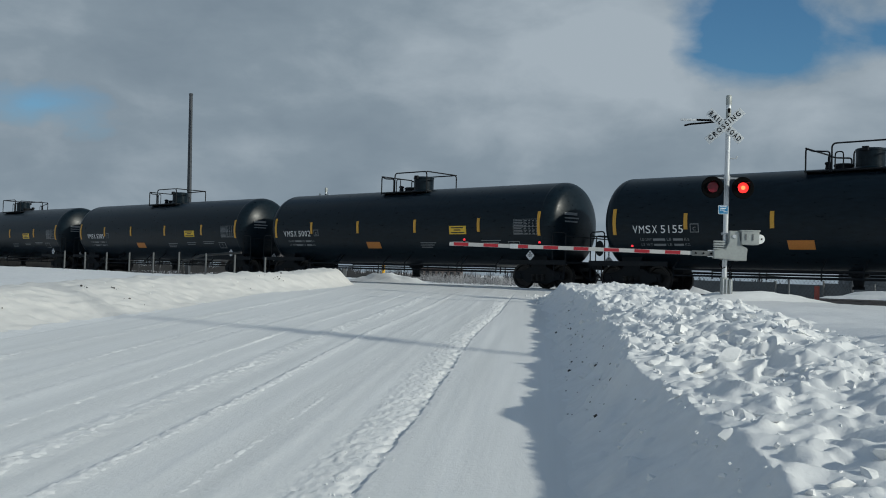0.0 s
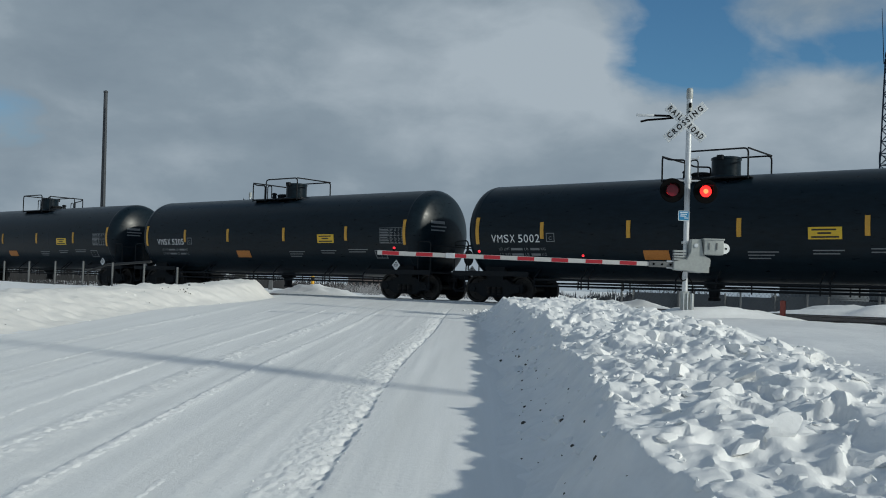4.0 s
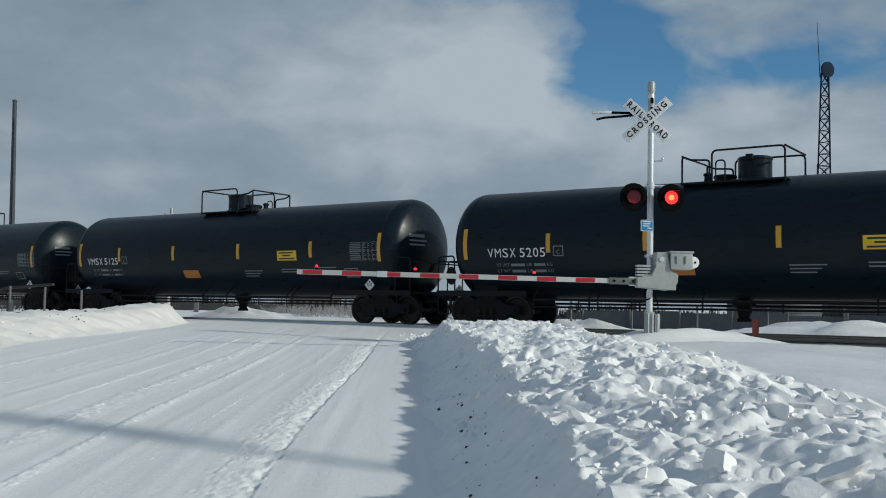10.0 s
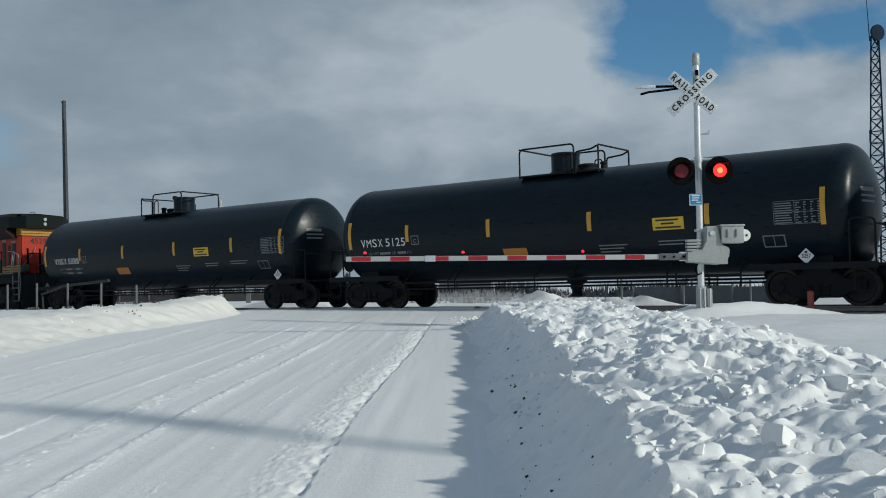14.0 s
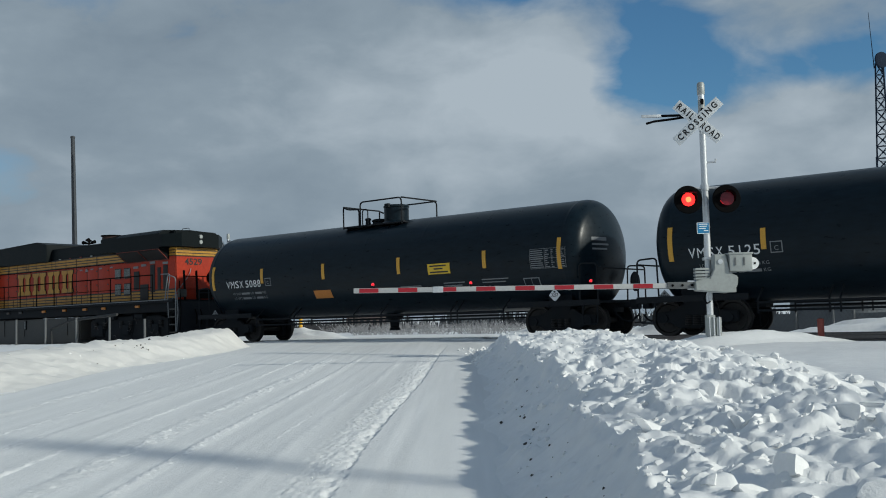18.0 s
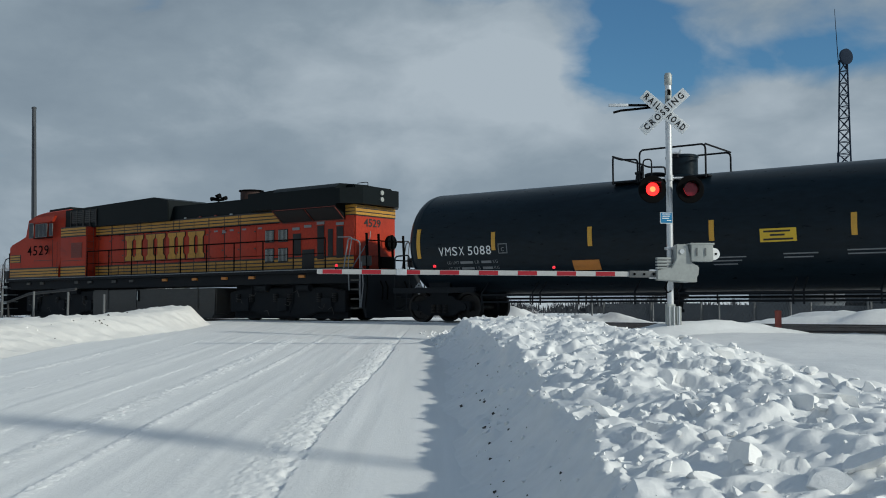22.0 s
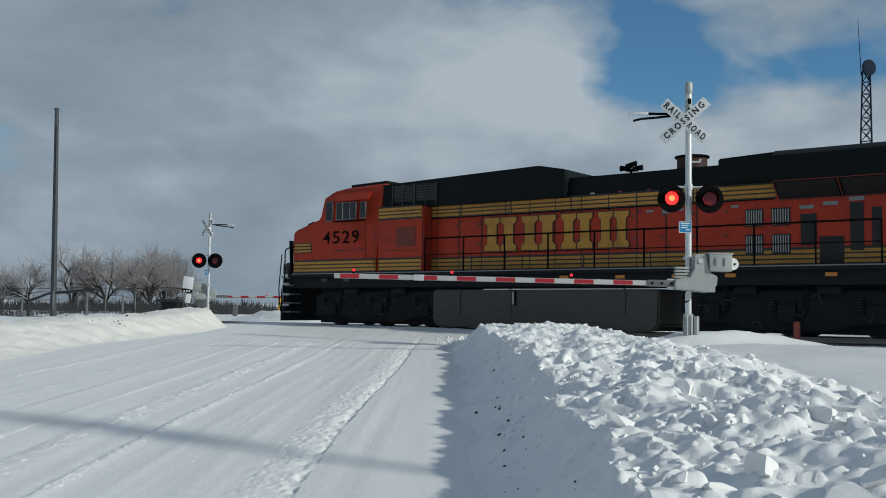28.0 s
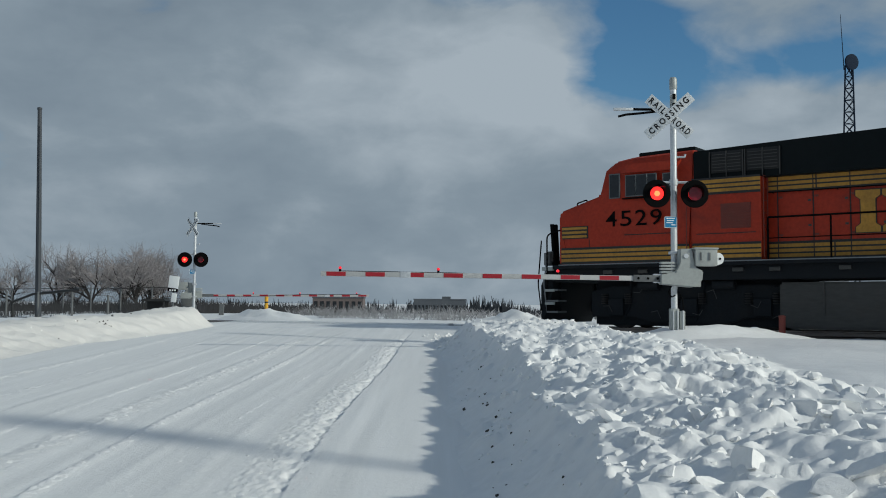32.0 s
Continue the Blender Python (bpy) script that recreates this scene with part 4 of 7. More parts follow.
        part("rail_loop", path_tube(bmesh.new(), bend([(-0.42, y, z0 + 0.05), (-0.42, y, z1 - 0.26), (-0.18, y, z1 - 0.26), (-0.18, y, z0 + 0.1)], 0.1), 0.02, 6), M["under"], car)
        # long rails under the tank's flank
        bm = bmesh.new()
        yb = sgn * 1.36
        tube(bm, (-5.4, yb, 0.80), (5.4, yb, 0.80), 0.034, 7)
        tube(bm, (-5.4, yb, 0.60), (5.4, yb, 0.60), 0.030, 7)
        part("side_rail", bm, M["under"], car)
        for x in (-5.4, -3.7, -3.45, -0.6, 0.6, 3.45, 3.7, 5.4):
            part("rail_bracket", path_tube(bmesh.new(), [(x, yb, 0.52), (x, yb, 0.86), (x, sgn * 1.0, 1.16)], 0.024, 6), M["under"], car)
    for k in (-1, 1):
        zc = top + (0.66 if k > 0 else 0.56)
        part("cross_rail", tube(bmesh.new(), (k * 1.3, -0.92, zc), (k * 1.3, 0.92, zc), 0.026, 7), M["under"], car)
    # underside
    part("bottom_outlet", shift(revolve(bmesh.new(), [(0.30, 0.62), (0.30, 0.40), (0.18, 0.34), (0.14, 0.10), (0.18, 0.08), (0.18, 0.0)][::-1], 16), (0, 0, 0.30)), M["under"], car)
    part("brake_pipe", tube(bmesh.new(), (-5.6, 0.3, 0.70), (5.6, 0.3, 0.70), 0.03, 6), M["under"], car)
    for w_ in (-1, 1):
        x0, x1 = sorted((w_ * 5.6, w_ * 8.45))
        part("stub_sill", box(bmesh.new(), x0, x1, -0.28, 0.28, 0.68, 1.02, 0.02), M["under"], car)
        part("saddle", prism(bmesh.new(), [(w_ * 7.15 - 0.3, 0.72), (w_ * 7.15 + 0.3, 0.72), (w_ * 7.15 + 0.42, 1.3), (w_ * 7.15 - 0.42, 1.3)], -1.05, 1.05), M["under"], car)
        part("end_platform", box(bmesh.new(), *sorted((w_ * 7.8, w_ * 8.62)), -1.42, 1.42, 0.94, 1.0, 0.01), M["under"], car)
        part("side_sill", box(bmesh.new(), *sorted((w_ * 5.6, w_ * 8.62)), -1.46, -1.38, 0.88, 1.04, 0.01), M["under"], car)
        part("side_sill", box(bmesh.new(), *sorted((w_ * 5.6, w_ * 8.62)), 1.38, 1.46, 0.88, 1.04, 0.01), M["under"], car)
        for sgn in (-1, 1):
            bm = path_tube(bmesh.new(), bend([(w_ * 8.0, sgn * 1.40, 1.0), (w_ * 8.02, sgn * 1.42, 2.05), (w_ * 8.58, sgn * 1.42, 2.02), (w_ * 8.58, sgn * 1.42, 0.95)], 0.12), 0.024, 7)
            part("grab_rail", bm, M["under"], car)
            bm = path_tube(bmesh.new(), bend([(w_ * 8.1, sgn * 1.44, 0.95), (w_ * 8.1, sgn * 1.44, 0.36), (w_ * 8.55, sgn * 1.44, 0.36), (w_ * 8.55, sgn * 1.44, 0.95)], 0.08), 0.02, 6)
            part("stirrup", bm, M["under"], car)
        bm = tube(bmesh.new(), (w_ * 8.58, -1.42, 1.90), (w_ * 8.58, 1.42, 1.90), 0.022, 7)
        part("end_rail", bm, M["under"], car)
        coupler(car, w_ * 8.42, w_, 0.68)
        bogie(car, w_ * 7.15, 0.46, 1.78)
    bm = shift(revolve(bmesh.new(), [(0.27, -0.02), (0.29, 0.0), (0.27, 0.02)], 20, "X"), (8.60, 0.75, 1.55))
    part("brake_wheel", bm, M["under"], car)
    for x in TANK_AXLES:
        wheelset(car, x, 0.46)
    return car


def glyph_row(name, text, x, z, size, step, wide, mat, parent, place, label=""):
    """A line of painted characters, each one a part."""
    for k, ch in enumerate(text):
        cx = x + (k - (len(text) - 1) / 2) * step
        g = letters(ch, size, 0.001, 0.0 if ch in "MWN1" else 0.0035 * size, 1.0, None if ch == "1" else wide * (1.08 if ch == "M" else 1.0))
        part(name, place(g, cx, z), mat, parent, label)


def car_marks(car, number, dx):
    """The lettering that differs from car to car."""
    dx += MK
    glyph_row("car_letter", "VMSX", dx - 6.42, 2.08, 0.36, 0.242, 0.185, M["white"], car, wrap, "white car lettering")
    glyph_row("car_digit", number, dx - 5.43, 2.08, 0.36, 0.212, 0.165, M["white"], car, wrap, "white car number")
    # two lines of load limits: the units can be read, the figures cannot
    for z, head in ((1.76, "LD LMT"), (1.59, "LT WT")):
        part("small_lettering", wrap(letters(head, 0.12, 0.001, 0.0, 1.1, 0.42), dx - 6.42, z), M["grey_text"], car)
        part("small_lettering", wrap(letters("LB", 0.12, 0.001, 0.0, 1.1, 0.15), dx - 5.58, z), M["grey_text"], car)
        part("small_lettering", wrap(letters("KG", 0.12, 0.001, 0.0, 1.1, 0.17), dx - 4.94, z), M["grey_text"], car)
        part("text_bar", patch(bmesh.new(), dx - 6.16, dx - 5.72, z - 0.035, z + 0.035, 0.008, 1, 1), M["grey_text"], car)
        part("text_bar", patch(bmesh.new(), dx - 5.42, dx - 5.08, z - 0.035, z + 0.035, 0.008, 1, 1), M["grey_text"], car)
    part("reflector", patch(bmesh.new(), dx - 5.00, dx - 4.87, 2.08, 2.60, 0.008, 1, 7), M["yellow"], car, "yellow reflective strip")
    stencil = part("stencil_box", patch(bmesh.new(), dx - 4.78, dx - 4.48, 1.98, 2.26, 0.008, 1, 3), M["grey_text"], car, "white-outlined stencil box")
    part("stencil_field", patch(bmesh.new(), dx - 4.755, dx - 4.505, 2.005, 2.235, 0.012, 1, 2), M["tank"], stencil)
    part("stencil_letter", wrap(letters("C", 0.16, 0.003), dx - 4.63, 2.09, 0.014), M["grey_text"], stencil)
    if number == "5125":
        # this car runs with its fittings the other way round
        for ob in car.children:
            if ob.name.split(".")[0] in ("valve_housing", "manway", "vent_valve", "platform", "handrail", "rail_loop", "cross_rail"):
                ob.rotation_euler.z = math.pi
    if number == "5088":
        for ob in car.children:
            kind = ob.name.split(".")[0]
            if kind == "warning_sign":
                ob.location.x = -0.42
            elif kind == "placard":
                ob.location.x = -0.78
            elif kind in ("valve_housing", "manway", "vent_valve", "platform", "handrail", "rail_loop", "cross_rail"):
                ob.location.x = -0.09
            elif kind in ("data_panel", "framed_plate", "hazard_placard", "placard_bracket"):
                ob.location.x = 0.18
            elif kind == "reflector" and -2.6 < ob.data.vertices[0].co.x < 5.6:
                ob.location.x = 0.25


MARK_SHIFT = {"5125": 0.0, "5205": 0.27, "5002": 0.08, "5155": 0.22, "5088": 0.26}
first_car = tank_car()
numbers = ("5125", "5205", "5002", "5155", "5088")
offsets = (0.0, 18.2, 36.4, 54.6, -18.36)
CARS = []
for i, (number, off) in enumerate(zip(numbers, offsets)):
    car = copy_thing(first_car, Matrix.Identity(4)) if i else first_car
    CARS.append((car, off))
for (car, off), number in zip(CARS, numbers):
    car_marks(car, number, MARK_SHIFT[number])

# ---- locomotive ----
LOCO_AXLES = (-8.35, -6.32, -4.45, 4.75, 6.62, 8.65)


def rect_side(bm, x0, x1, z0, z1, y, t=0.02):
    return box(bm, x0, x1, y - t, y, z0, z1)


def locomotive():
    lo = thing("locomotive", None, "orange and dark green diesel freight locomotive with yellow stripes, grimy", "locomotive")
    OR, YE, DK, BK = M["orange"], M["loco_yellow"], M["loco_dark"], M["black_text"]
    # frame, fuel tank and ends
    part("underframe", box(bmesh.new(), -10.15, 10.3, -1.40, 1.40, 1.24, 1.62, 0.02), M["under"], lo)
    part("walkway", box(bmesh.new(), -10.1, 10.2, -1.54, 1.54, 1.60, 1.70, 0.015), M["under"], lo)
    bm = prism(bmesh.new(), [(-4.0, 1.16), (3.42, 1.16), (3.38, 0.20), (3.2, 0.05), (-3.8, 0.05), (-4.0, 0.20)], -1.36, 1.36, 0.05)
    fuel = part("fuel_tank", bm, M["fuel"], lo, "grimy dark grey fuel tank")
    for x in (-3.0, -1.2, 2.4):
        part("tank_strap", box(bmesh.new(), x, x + 0.05, -1.385, -1.355, 0.4, 1.18), M["fuel"], fuel)
    part("fuel_gauge", box(bmesh.new(), -1.10, -1.03, -1.40, -1.36, 0.74, 1.08, 0.01), M["grey_box"], fuel)
    part("gauge_guard", box(bmesh.new(), -1.02, -0.97, -1.40, -1.36, 0.70, 1.12, 0.01), M["lamp_black"], fuel)
    part("air_reservoir", tube(bmesh.new(), (-3.5, -1.25, 1.35), (3.8, -1.25, 1.35), 0.14, 12), M["under"], lo)
    for w_, x in ((-1, -10.15), (1, 10.2)):
        bm = prism(bmesh.new(), [(x, 1.62), (x, 0.95), (x + w_ * 0.32, 0.12), (x + w_ * 0.36, 0.12), (x + w_ * 0.36, 1.15), (x + w_ * 0.15, 1.62)], -1.45, 1.45)
        part("pilot", bm, M["under"], lo, "black snow plough pilot")
        for sgn in (-1, 1):
            well = part("step_well", box(bmesh.new(), *sorted((x - w_ * 0.05, x + w_ * 0.12)), *sorted((sgn * 1.02, sgn * 1.06)), 0.42, 1.62), M["under"], lo)
            for z in (0.40, 0.70, 1.0, 1.30):
                part("step", box(bmesh.new(), *sorted((x - w_ * 0.22, x + w_ * 0.14)), *sorted((sgn * 1.06, sgn * 1.54)), z, z + 0.05), M["fence"] if w_ < 0 else M["fuel"], well, "worn metal step")
            bm = path_tube(bmesh.new(), bend([(x + w_ * 0.14, sgn * 1.5, 0.45), (x + w_ * 0.14, sgn * 1.5, 2.55), (x - w_ * 0.35, sgn * 1.5, 2.68), (x - w_ * 0.55, sgn * 1.5, 1.68)], 0.12), 0.022, 7)
            part("step_handrail", bm, M["lamp_black"] if w_ < 0 else M["grey_text"], lo)
        for sgn in (-1, 1):
            for k, dx in enumerate((0.16, 0.34)):
                part("pilot_post", path_tube(bmesh.new(), bend([(x + w_ * dx, sgn * 1.48, 0.45), (x + w_ * (dx + 0.10), sgn * 1.48, 1.2), (x + w_ * dx, sgn * 1.46, 1.9 + 0.5 * k)], 0.1), 0.02, 6), M["lamp_black"] if k else M["grey_text"], lo)
            part("corner_lamp", box(bmesh.new(), *sorted((x + w_ * 0.04, x + w_ * 0.26)), *sorted((sgn * 1.05, sgn * 1.35)), 1.78, 2.1, 0.04), M["fuel"], lo)
        for y in (-0.95, -0.35, 0.35, 0.95):
            part("end_rail_post", tube(bmesh.new(), (x, y, 1.68), (x - w_ * 0.06, y, 2.85), 0.045, 6), M["lamp_black"], lo)
        part("end_chain", tube(bmesh.new(), (x, -0.95, 2.62), (x, 0.95, 2.62), 0.02, 6), M["lamp_black"], lo)
        part("drop_plate", box(bmesh.new(), *sorted((x + w_ * 0.02, x + w_ * 0.06)), -0.34, 0.34, 1.72, 2.1, 0.01), M["lamp_black"], lo)
        coupler(lo, x + w_ * 0.2, w_, 0.75)
        for k in (-0.75, -0.5, 0.5, 0.75):
            part("mu_hose", path_tube(bmesh.new(), [(x + w_ * 0.36, k, 1.3), (x + w_ * 0.46, k, 1.1), (x + w_ * 0.44, k, 0.7)], 0.025, 6), M["lamp_black"], lo)
    for y in (-1.32, -1.14):
        part("corner_post", prism(bmesh.new(), [(-10.22, 1.70), (-10.13, 1.70), (-10.20, 2.86), (-10.30, 2.86)], y, y + 0.10, 0.01), M["lamp_black"], lo)
    part("end_sill", box(bmesh.new(), -10.46, -10.12, -1.50, -0.60, 1.56, 1.66, 0.01), M["grey_box"], lo, "pale worn end sill")
    part("valve_box", box(bmesh.new(), -10.42, -10.24, -1.46, -1.22, 1.70, 2.06, 0.03), M["fence"], lo)
    for k, z in enumerate((0.62, 0.98, 1.34)):
        part("step_edge", box(bmesh.new(), -10.34, -10.04, -1.545, -1.50, z, z + 0.07, 0.01), M["grey_box"], lo, "pale worn step edge")
    # nose and cab
    prof = [(-9.90, 1.70), (-9.90, 3.04), (-9.84, 3.16), (-8.66, 3.52), (-8.46, 4.22), (-8.36, 4.28), (-8.30, 4.44), (-7.80, 4.54), (-6.15, 4.60), (-6.15, 1.70)]
    bm = prism(bmesh.new(), prof, -1.52, 1.52, 0.05)
    for v in bm.verts:
        if v.co.z > 4.2:
            v.co.y *= 1 - 0.30 * min(1, (v.co.z - 4.2) / 0.4)
    cab = part("cab", bm, OR, lo, "orange wide-nose cab")
    part("cab_roof", prism(bmesh.new(), [(-7.76, 4.53), (-6.20, 4.59), (-6.20, 4.70), (-7.76, 4.66)], -0.98, 0.98, 0.02), DK, lo)
    for sgn in (-1, 1):
        y0, y1 = sorted((sgn * 1.515, sgn * 1.545))
        g0, g1 = sorted((sgn * 1.52, sgn * 1.550))
        for a, b, z0, z1, t in ((-8.37, -8.05, 3.42, 4.08, 0.03), (-7.90, -7.02, 3.44, 4.02, 0.03), (-6.86, -6.60, 3.46, 4.00, 0.03)):
            win = part("window", box(bmesh.new(), a, b, y0, y1, z0, z1, 0.012), M["fence"], cab, "thin-framed cab window")
            part("pane", box(bmesh.new(), a + t, b - t, g0, g1, z0 + t, z1 - t), M["dark_glass"], win)
        part("window_mullion", box(bmesh.new(), -7.62, -7.58, g0, g1 + 0.004, 3.47, 4.01), M["grey_box"], cab)
        part("window_mullion", box(bmesh.new(), -7.30, -7.27, g0, g1 + 0.004, 3.47, 4.01), M["grey_box"], cab)
        part("sun_visor", prism(bmesh.new(), [(-7.98, 4.06), (-6.50, 4.06), (-6.34, 4.30), (-7.84, 4.30)], *sorted((sgn * 1.50, sgn * 1.62)), 0.01), OR, cab)
        part("window_ledge", box(bmesh.new(), -7.98, -6.60, *sorted((sgn * 1.52, sgn * 1.57)), 3.38, 3.42, 0.005), M["lamp_black"], cab)
        # stripes of the nose
        part("nose_stripe", box(bmesh.new(), -9.80, -9.00, *sorted((sgn * 1.51, sgn * 1.530)), 2.40, 2.74), BK, cab)
        for z in (2.43, 2.54, 2.65):
            part("stripe", box(bmesh.new(), -9.79, -9.04, *sorted((sgn * 1.52, sgn * 1.540)), z, z + 0.065), YE, cab)
        glyph_row("number", "4529", -7.68, 2.86, 0.58, 0.42, 0.32, M["lamp_black"], cab, lambda g, x, z: shift(g, (x, -1.5270, z)), "black road number") if sgn < 0 else None
        part("cab_louvre", box(bmesh.new(), -5.37, -4.62, *sorted((sgn * 1.445, sgn * 1.465)), 2.50, 3.12), M["rust_panel"], cab, "rust-stained louvre panel")
        for x in (-8.98, -6.62):
            part("panel_seam", box(bmesh.new(), x, x + 0.015, *sorted((sgn * 1.515, sgn * 1.527)), 2.16, 3.3 if x > -7 else 2.36), BK, cab)
        part("panel_seam", box(bmesh.new(), -7.95, -6.62, *sorted((sgn * 1.515, sgn * 1.528)), 2.44, 2.46), BK, cab)
        part("panel_seam", box(bmesh.new(), -6.0, -4.5, *sorted((sgn * 1.445, sgn * 1.46)), 2.38, 2.40), BK, cab)
        for z in np.arange(2.54, 3.10, 0.07):
            part("louvre_slat", box(bmesh.new(), -5.34, -4.65, *sorted((sgn * 1.463, sgn * 1.477)), z, z + 0.03), M["rust_panel"], cab)
        for yy in (1.14, 1.44):
            part("ladder_rail", tube(bmesh.new(), (-4.31, sgn * yy, 1.75), (-4.31, sgn * yy, 3.72), 0.014, 6), M["rust_panel"], cab)
        for z in np.arange(1.95, 3.8, 0.3):
            part("ladder_rung", tube(bmesh.new(), (-4.31, sgn * 1.14, z), (-4.31, sgn * 1.44, z), 0.012, 6), M["rust_panel"], cab)
        part("side_grab", tube(bmesh.new(), (-6.22, sgn * 1.56, 1.9), (-6.22, sgn * 1.56, 3.2), 0.012, 6), M["rust_panel"], cab)
    part("windshield", prism(bmesh.new(), [(-8.68, 3.56), (-8.53, 4.12), (-8.46, 4.12), (-8.60, 3.56)], -1.2, 1.2), M["dark_glass"], cab)
    part("headlight", tube(bmesh.new(), (-8.48, 0, 4.36), (-8.2, 0, 4.38), 0.12, 14), M["grey_box"], cab)
    part("nose_door", box(bmesh.new(), -9.94, -9.90, -0.4, 0.4, 1.75, 3.0, 0.01), OR, cab)
    for y in (-0.75, 0.75):
        part("ditch_light", tube(bmesh.new(), (-10.06, y, 2.0), (-9.90, y, 2.0), 0.11, 12), M["grey_box"], lo)
    for x in (-9.5, -9.1):
        part("nose_grab", path_tube(bmesh.new(), bend([(x, -1.2, 3.22), (x, -1.2, 3.40), (x + 0.3, -1.2, 3.48), (x + 0.3, -1.2, 3.30)], 0.05), 0.02, 6), M["lamp_black"], cab)
    # equipment cabinet behind the cab and the long hood
    part("electrical_cabinet", box(bmesh.new(), -6.14, -4.36, -1.45, 1.45, 1.70, 3.74, 0.02), OR, lo)
    hood = part("hood", box(bmesh.new(), -4.36, 9.68, -1.02, 1.02, 1.70, 3.75, 0.02), OR, lo, "orange engine hood with door seams")
    part("upper_hood", prism(bmesh.new(), [(-6.15, 3.74), (-6.15, 4.52), (-3.2, 4.61), (-0.34, 4.69), (0.50, 4.53), (0.54, 4.32), (0.54, 3.74)], -1.24, 1.24, 0.02), DK, lo, "dark green brake grid housing")
    part("hood_top", prism(bmesh.new(), [(0.45, 3.752), (0.45, 4.30), (4.9, 4.32), (5.0, 4.44), (9.66, 4.48), (9.66, 3.752)], -1.0, 1.0, 0.04), DK, lo)
    for sgn in (-1, 1):
        yc = sgn * 1.30
        a0, a1 = sorted((yc, yc + sgn * 0.012))
        # grilles of the brake grid
        for x in (-5.68, -4.78):
            g = part("grille", box(bmesh.new(), x, x + 0.80, *sorted((sgn * 1.235, sgn * 1.262)), 3.92, 4.46, 0.01), M["loco_grille"], lo)
            for xx in (x - 0.04, x + 0.39, x + 0.81):
                part("grille_post", box(bmesh.new(), xx, xx + 0.025, *sorted((sgn * 1.25, sgn * 1.29)), 3.78, 4.46), M["fuel"], g)
            for k in range(6):
                part("slat", box(bmesh.new(), x + 0.04, x + 0.76, *sorted((sgn * 1.262, sgn * 1.278)), 3.97 + k * 0.08, 3.990 + k * 0.08), M["fuel"], g)
        # yellow bands with black pin lines
        for x0, x1, yy in ((-9.86, -6.15, 1.52), (-6.15, -4.36, 1.45), (-4.36, 9.68, 1.02)):
            b0, b1 = sorted((sgn * (yy + 0.000), sgn * (yy + 0.010)))
            c0, c1 = sorted((sgn * (yy + 0.001), sgn * (yy + 0.014)))
            low = part("stripe", box(bmesh.new(), x0 + 0.04, x1 - 0.02, b0, b1, 1.76, 2.10), YE, lo, "yellow stripe with black pin lines")
            for z, hgt in ((1.72, 0.06), (1.86, 0.040), (1.98, 0.040), (2.10, 0.06)):
                part("pin_line", box(bmesh.new(), x0 + 0.04, x1 - 0.02, c0, c1, z, z + hgt), BK, low)
            if x0 > -7:
                end = x1 if x1 < 9 else 6.35
                up = part("stripe", box(bmesh.new(), x0 + 0.04, end - 0.02, b0, b1, 3.40, 3.74), YE, lo, "yellow stripe with black pin lines")
                for z, hgt in ((3.36, 0.06), (3.50, 0.038), (3.61, 0.038), (3.735, 0.05)):
                    part("pin_line", box(bmesh.new(), x0 + 0.04, end - 0.02, c0, c1, z, z + hgt), BK, up)
        # hood doors
        x = -4.1
        for k in range(11):
            wd = 0.84
            d0, d1 = sorted((sgn * 1.005, sgn * 1.030))
            door = part("hood_door", box(bmesh.new(), x + 0.02, x + wd - 0.02, d0, d1, 2.16, 3.34, 0.008), OR, lo)
            for z in (2.5, 3.1):
                part("latch", box(bmesh.new(), x + wd - 0.12, x + wd - 0.05, *sorted((sgn * 1.03, sgn * 1.05)), z, z + 0.05), M["fuel"], door)
            part("door_seam", box(bmesh.new(), x - 0.012, x + 0.012, *sorted((sgn * 1.018, sgn * 1.036)), 1.72, 3.78), BK, lo)
            x += wd
        # dark openings towards the rear
        d0, d1 = sorted((sgn * 1.03, sgn * 1.045))
        for x0, x1, z0, z1 in ((5.57, 6.02, 2.70, 3.14), (6.22, 6.68, 2.70, 3.14), (5.57, 6.02, 2.02, 2.50), (6.22, 6.68, 2.02, 2.50)):
            g = part("grille", box(bmesh.new(), x0, x1, d0, d1, z0, z1, 0.006), M["loco_grille"], lo)
            for k in range(7):
                xx = x0 + 0.03 + k * (x1 - x0 - 0.06) / 6.5
                part("slat", box(bmesh.new(), xx, xx + 0.022, *sorted((sgn * 1.045, sgn * 1.056)), z0 + 0.03, z1 - 0.03), M["grey_box"], g)
        for x0, x1, z0, z1 in ((6.92, 7.30, 2.20, 2.96), (7.36, 7.92, 1.76, 2.40), (8.06, 8.36, 2.05, 3.18), (8.54, 8.76, 2.12, 3.05), (8.92, 9.22, 2.08, 3.12)):
            part("air_opening", box(bmesh.new(), x0, x1, d0, d1, z0, z1, 0.006), M["loco_grille"], lo)
        for x0, z0 in ((6.90, 3.08), (7.45, 3.14), (8.04, 3.22), (8.90, 3.16)):
            part("notice", box(bmesh.new(), x0, x0 + 0.34, *sorted((sgn * 1.03, sgn * 1.048)), z0, z0 + 0.09), M["grey_text"], lo)
        # flared radiator wings with their intake screens
        part("roof_flare", prism(bmesh.new(), [(5.0, 3.80), (5.0, 4.42), (6.45, 4.48), (6.45, 3.80)], *sorted((sgn * 0.95, sgn * 1.36)), 0.03), DK, lo)
        bm = bmesh.new()
        sec = [(1.0, 3.34), (1.50, 3.74), (1.50, 4.36), (1.30, 4.50), (0.0, 4.56), (0.0, 3.34)]
        a = [bm.verts.new((6.40, sgn * yy, zz)) for yy, zz in sec]
        b = [bm.verts.new((9.30, sgn * yy, zz)) for yy, zz in sec]
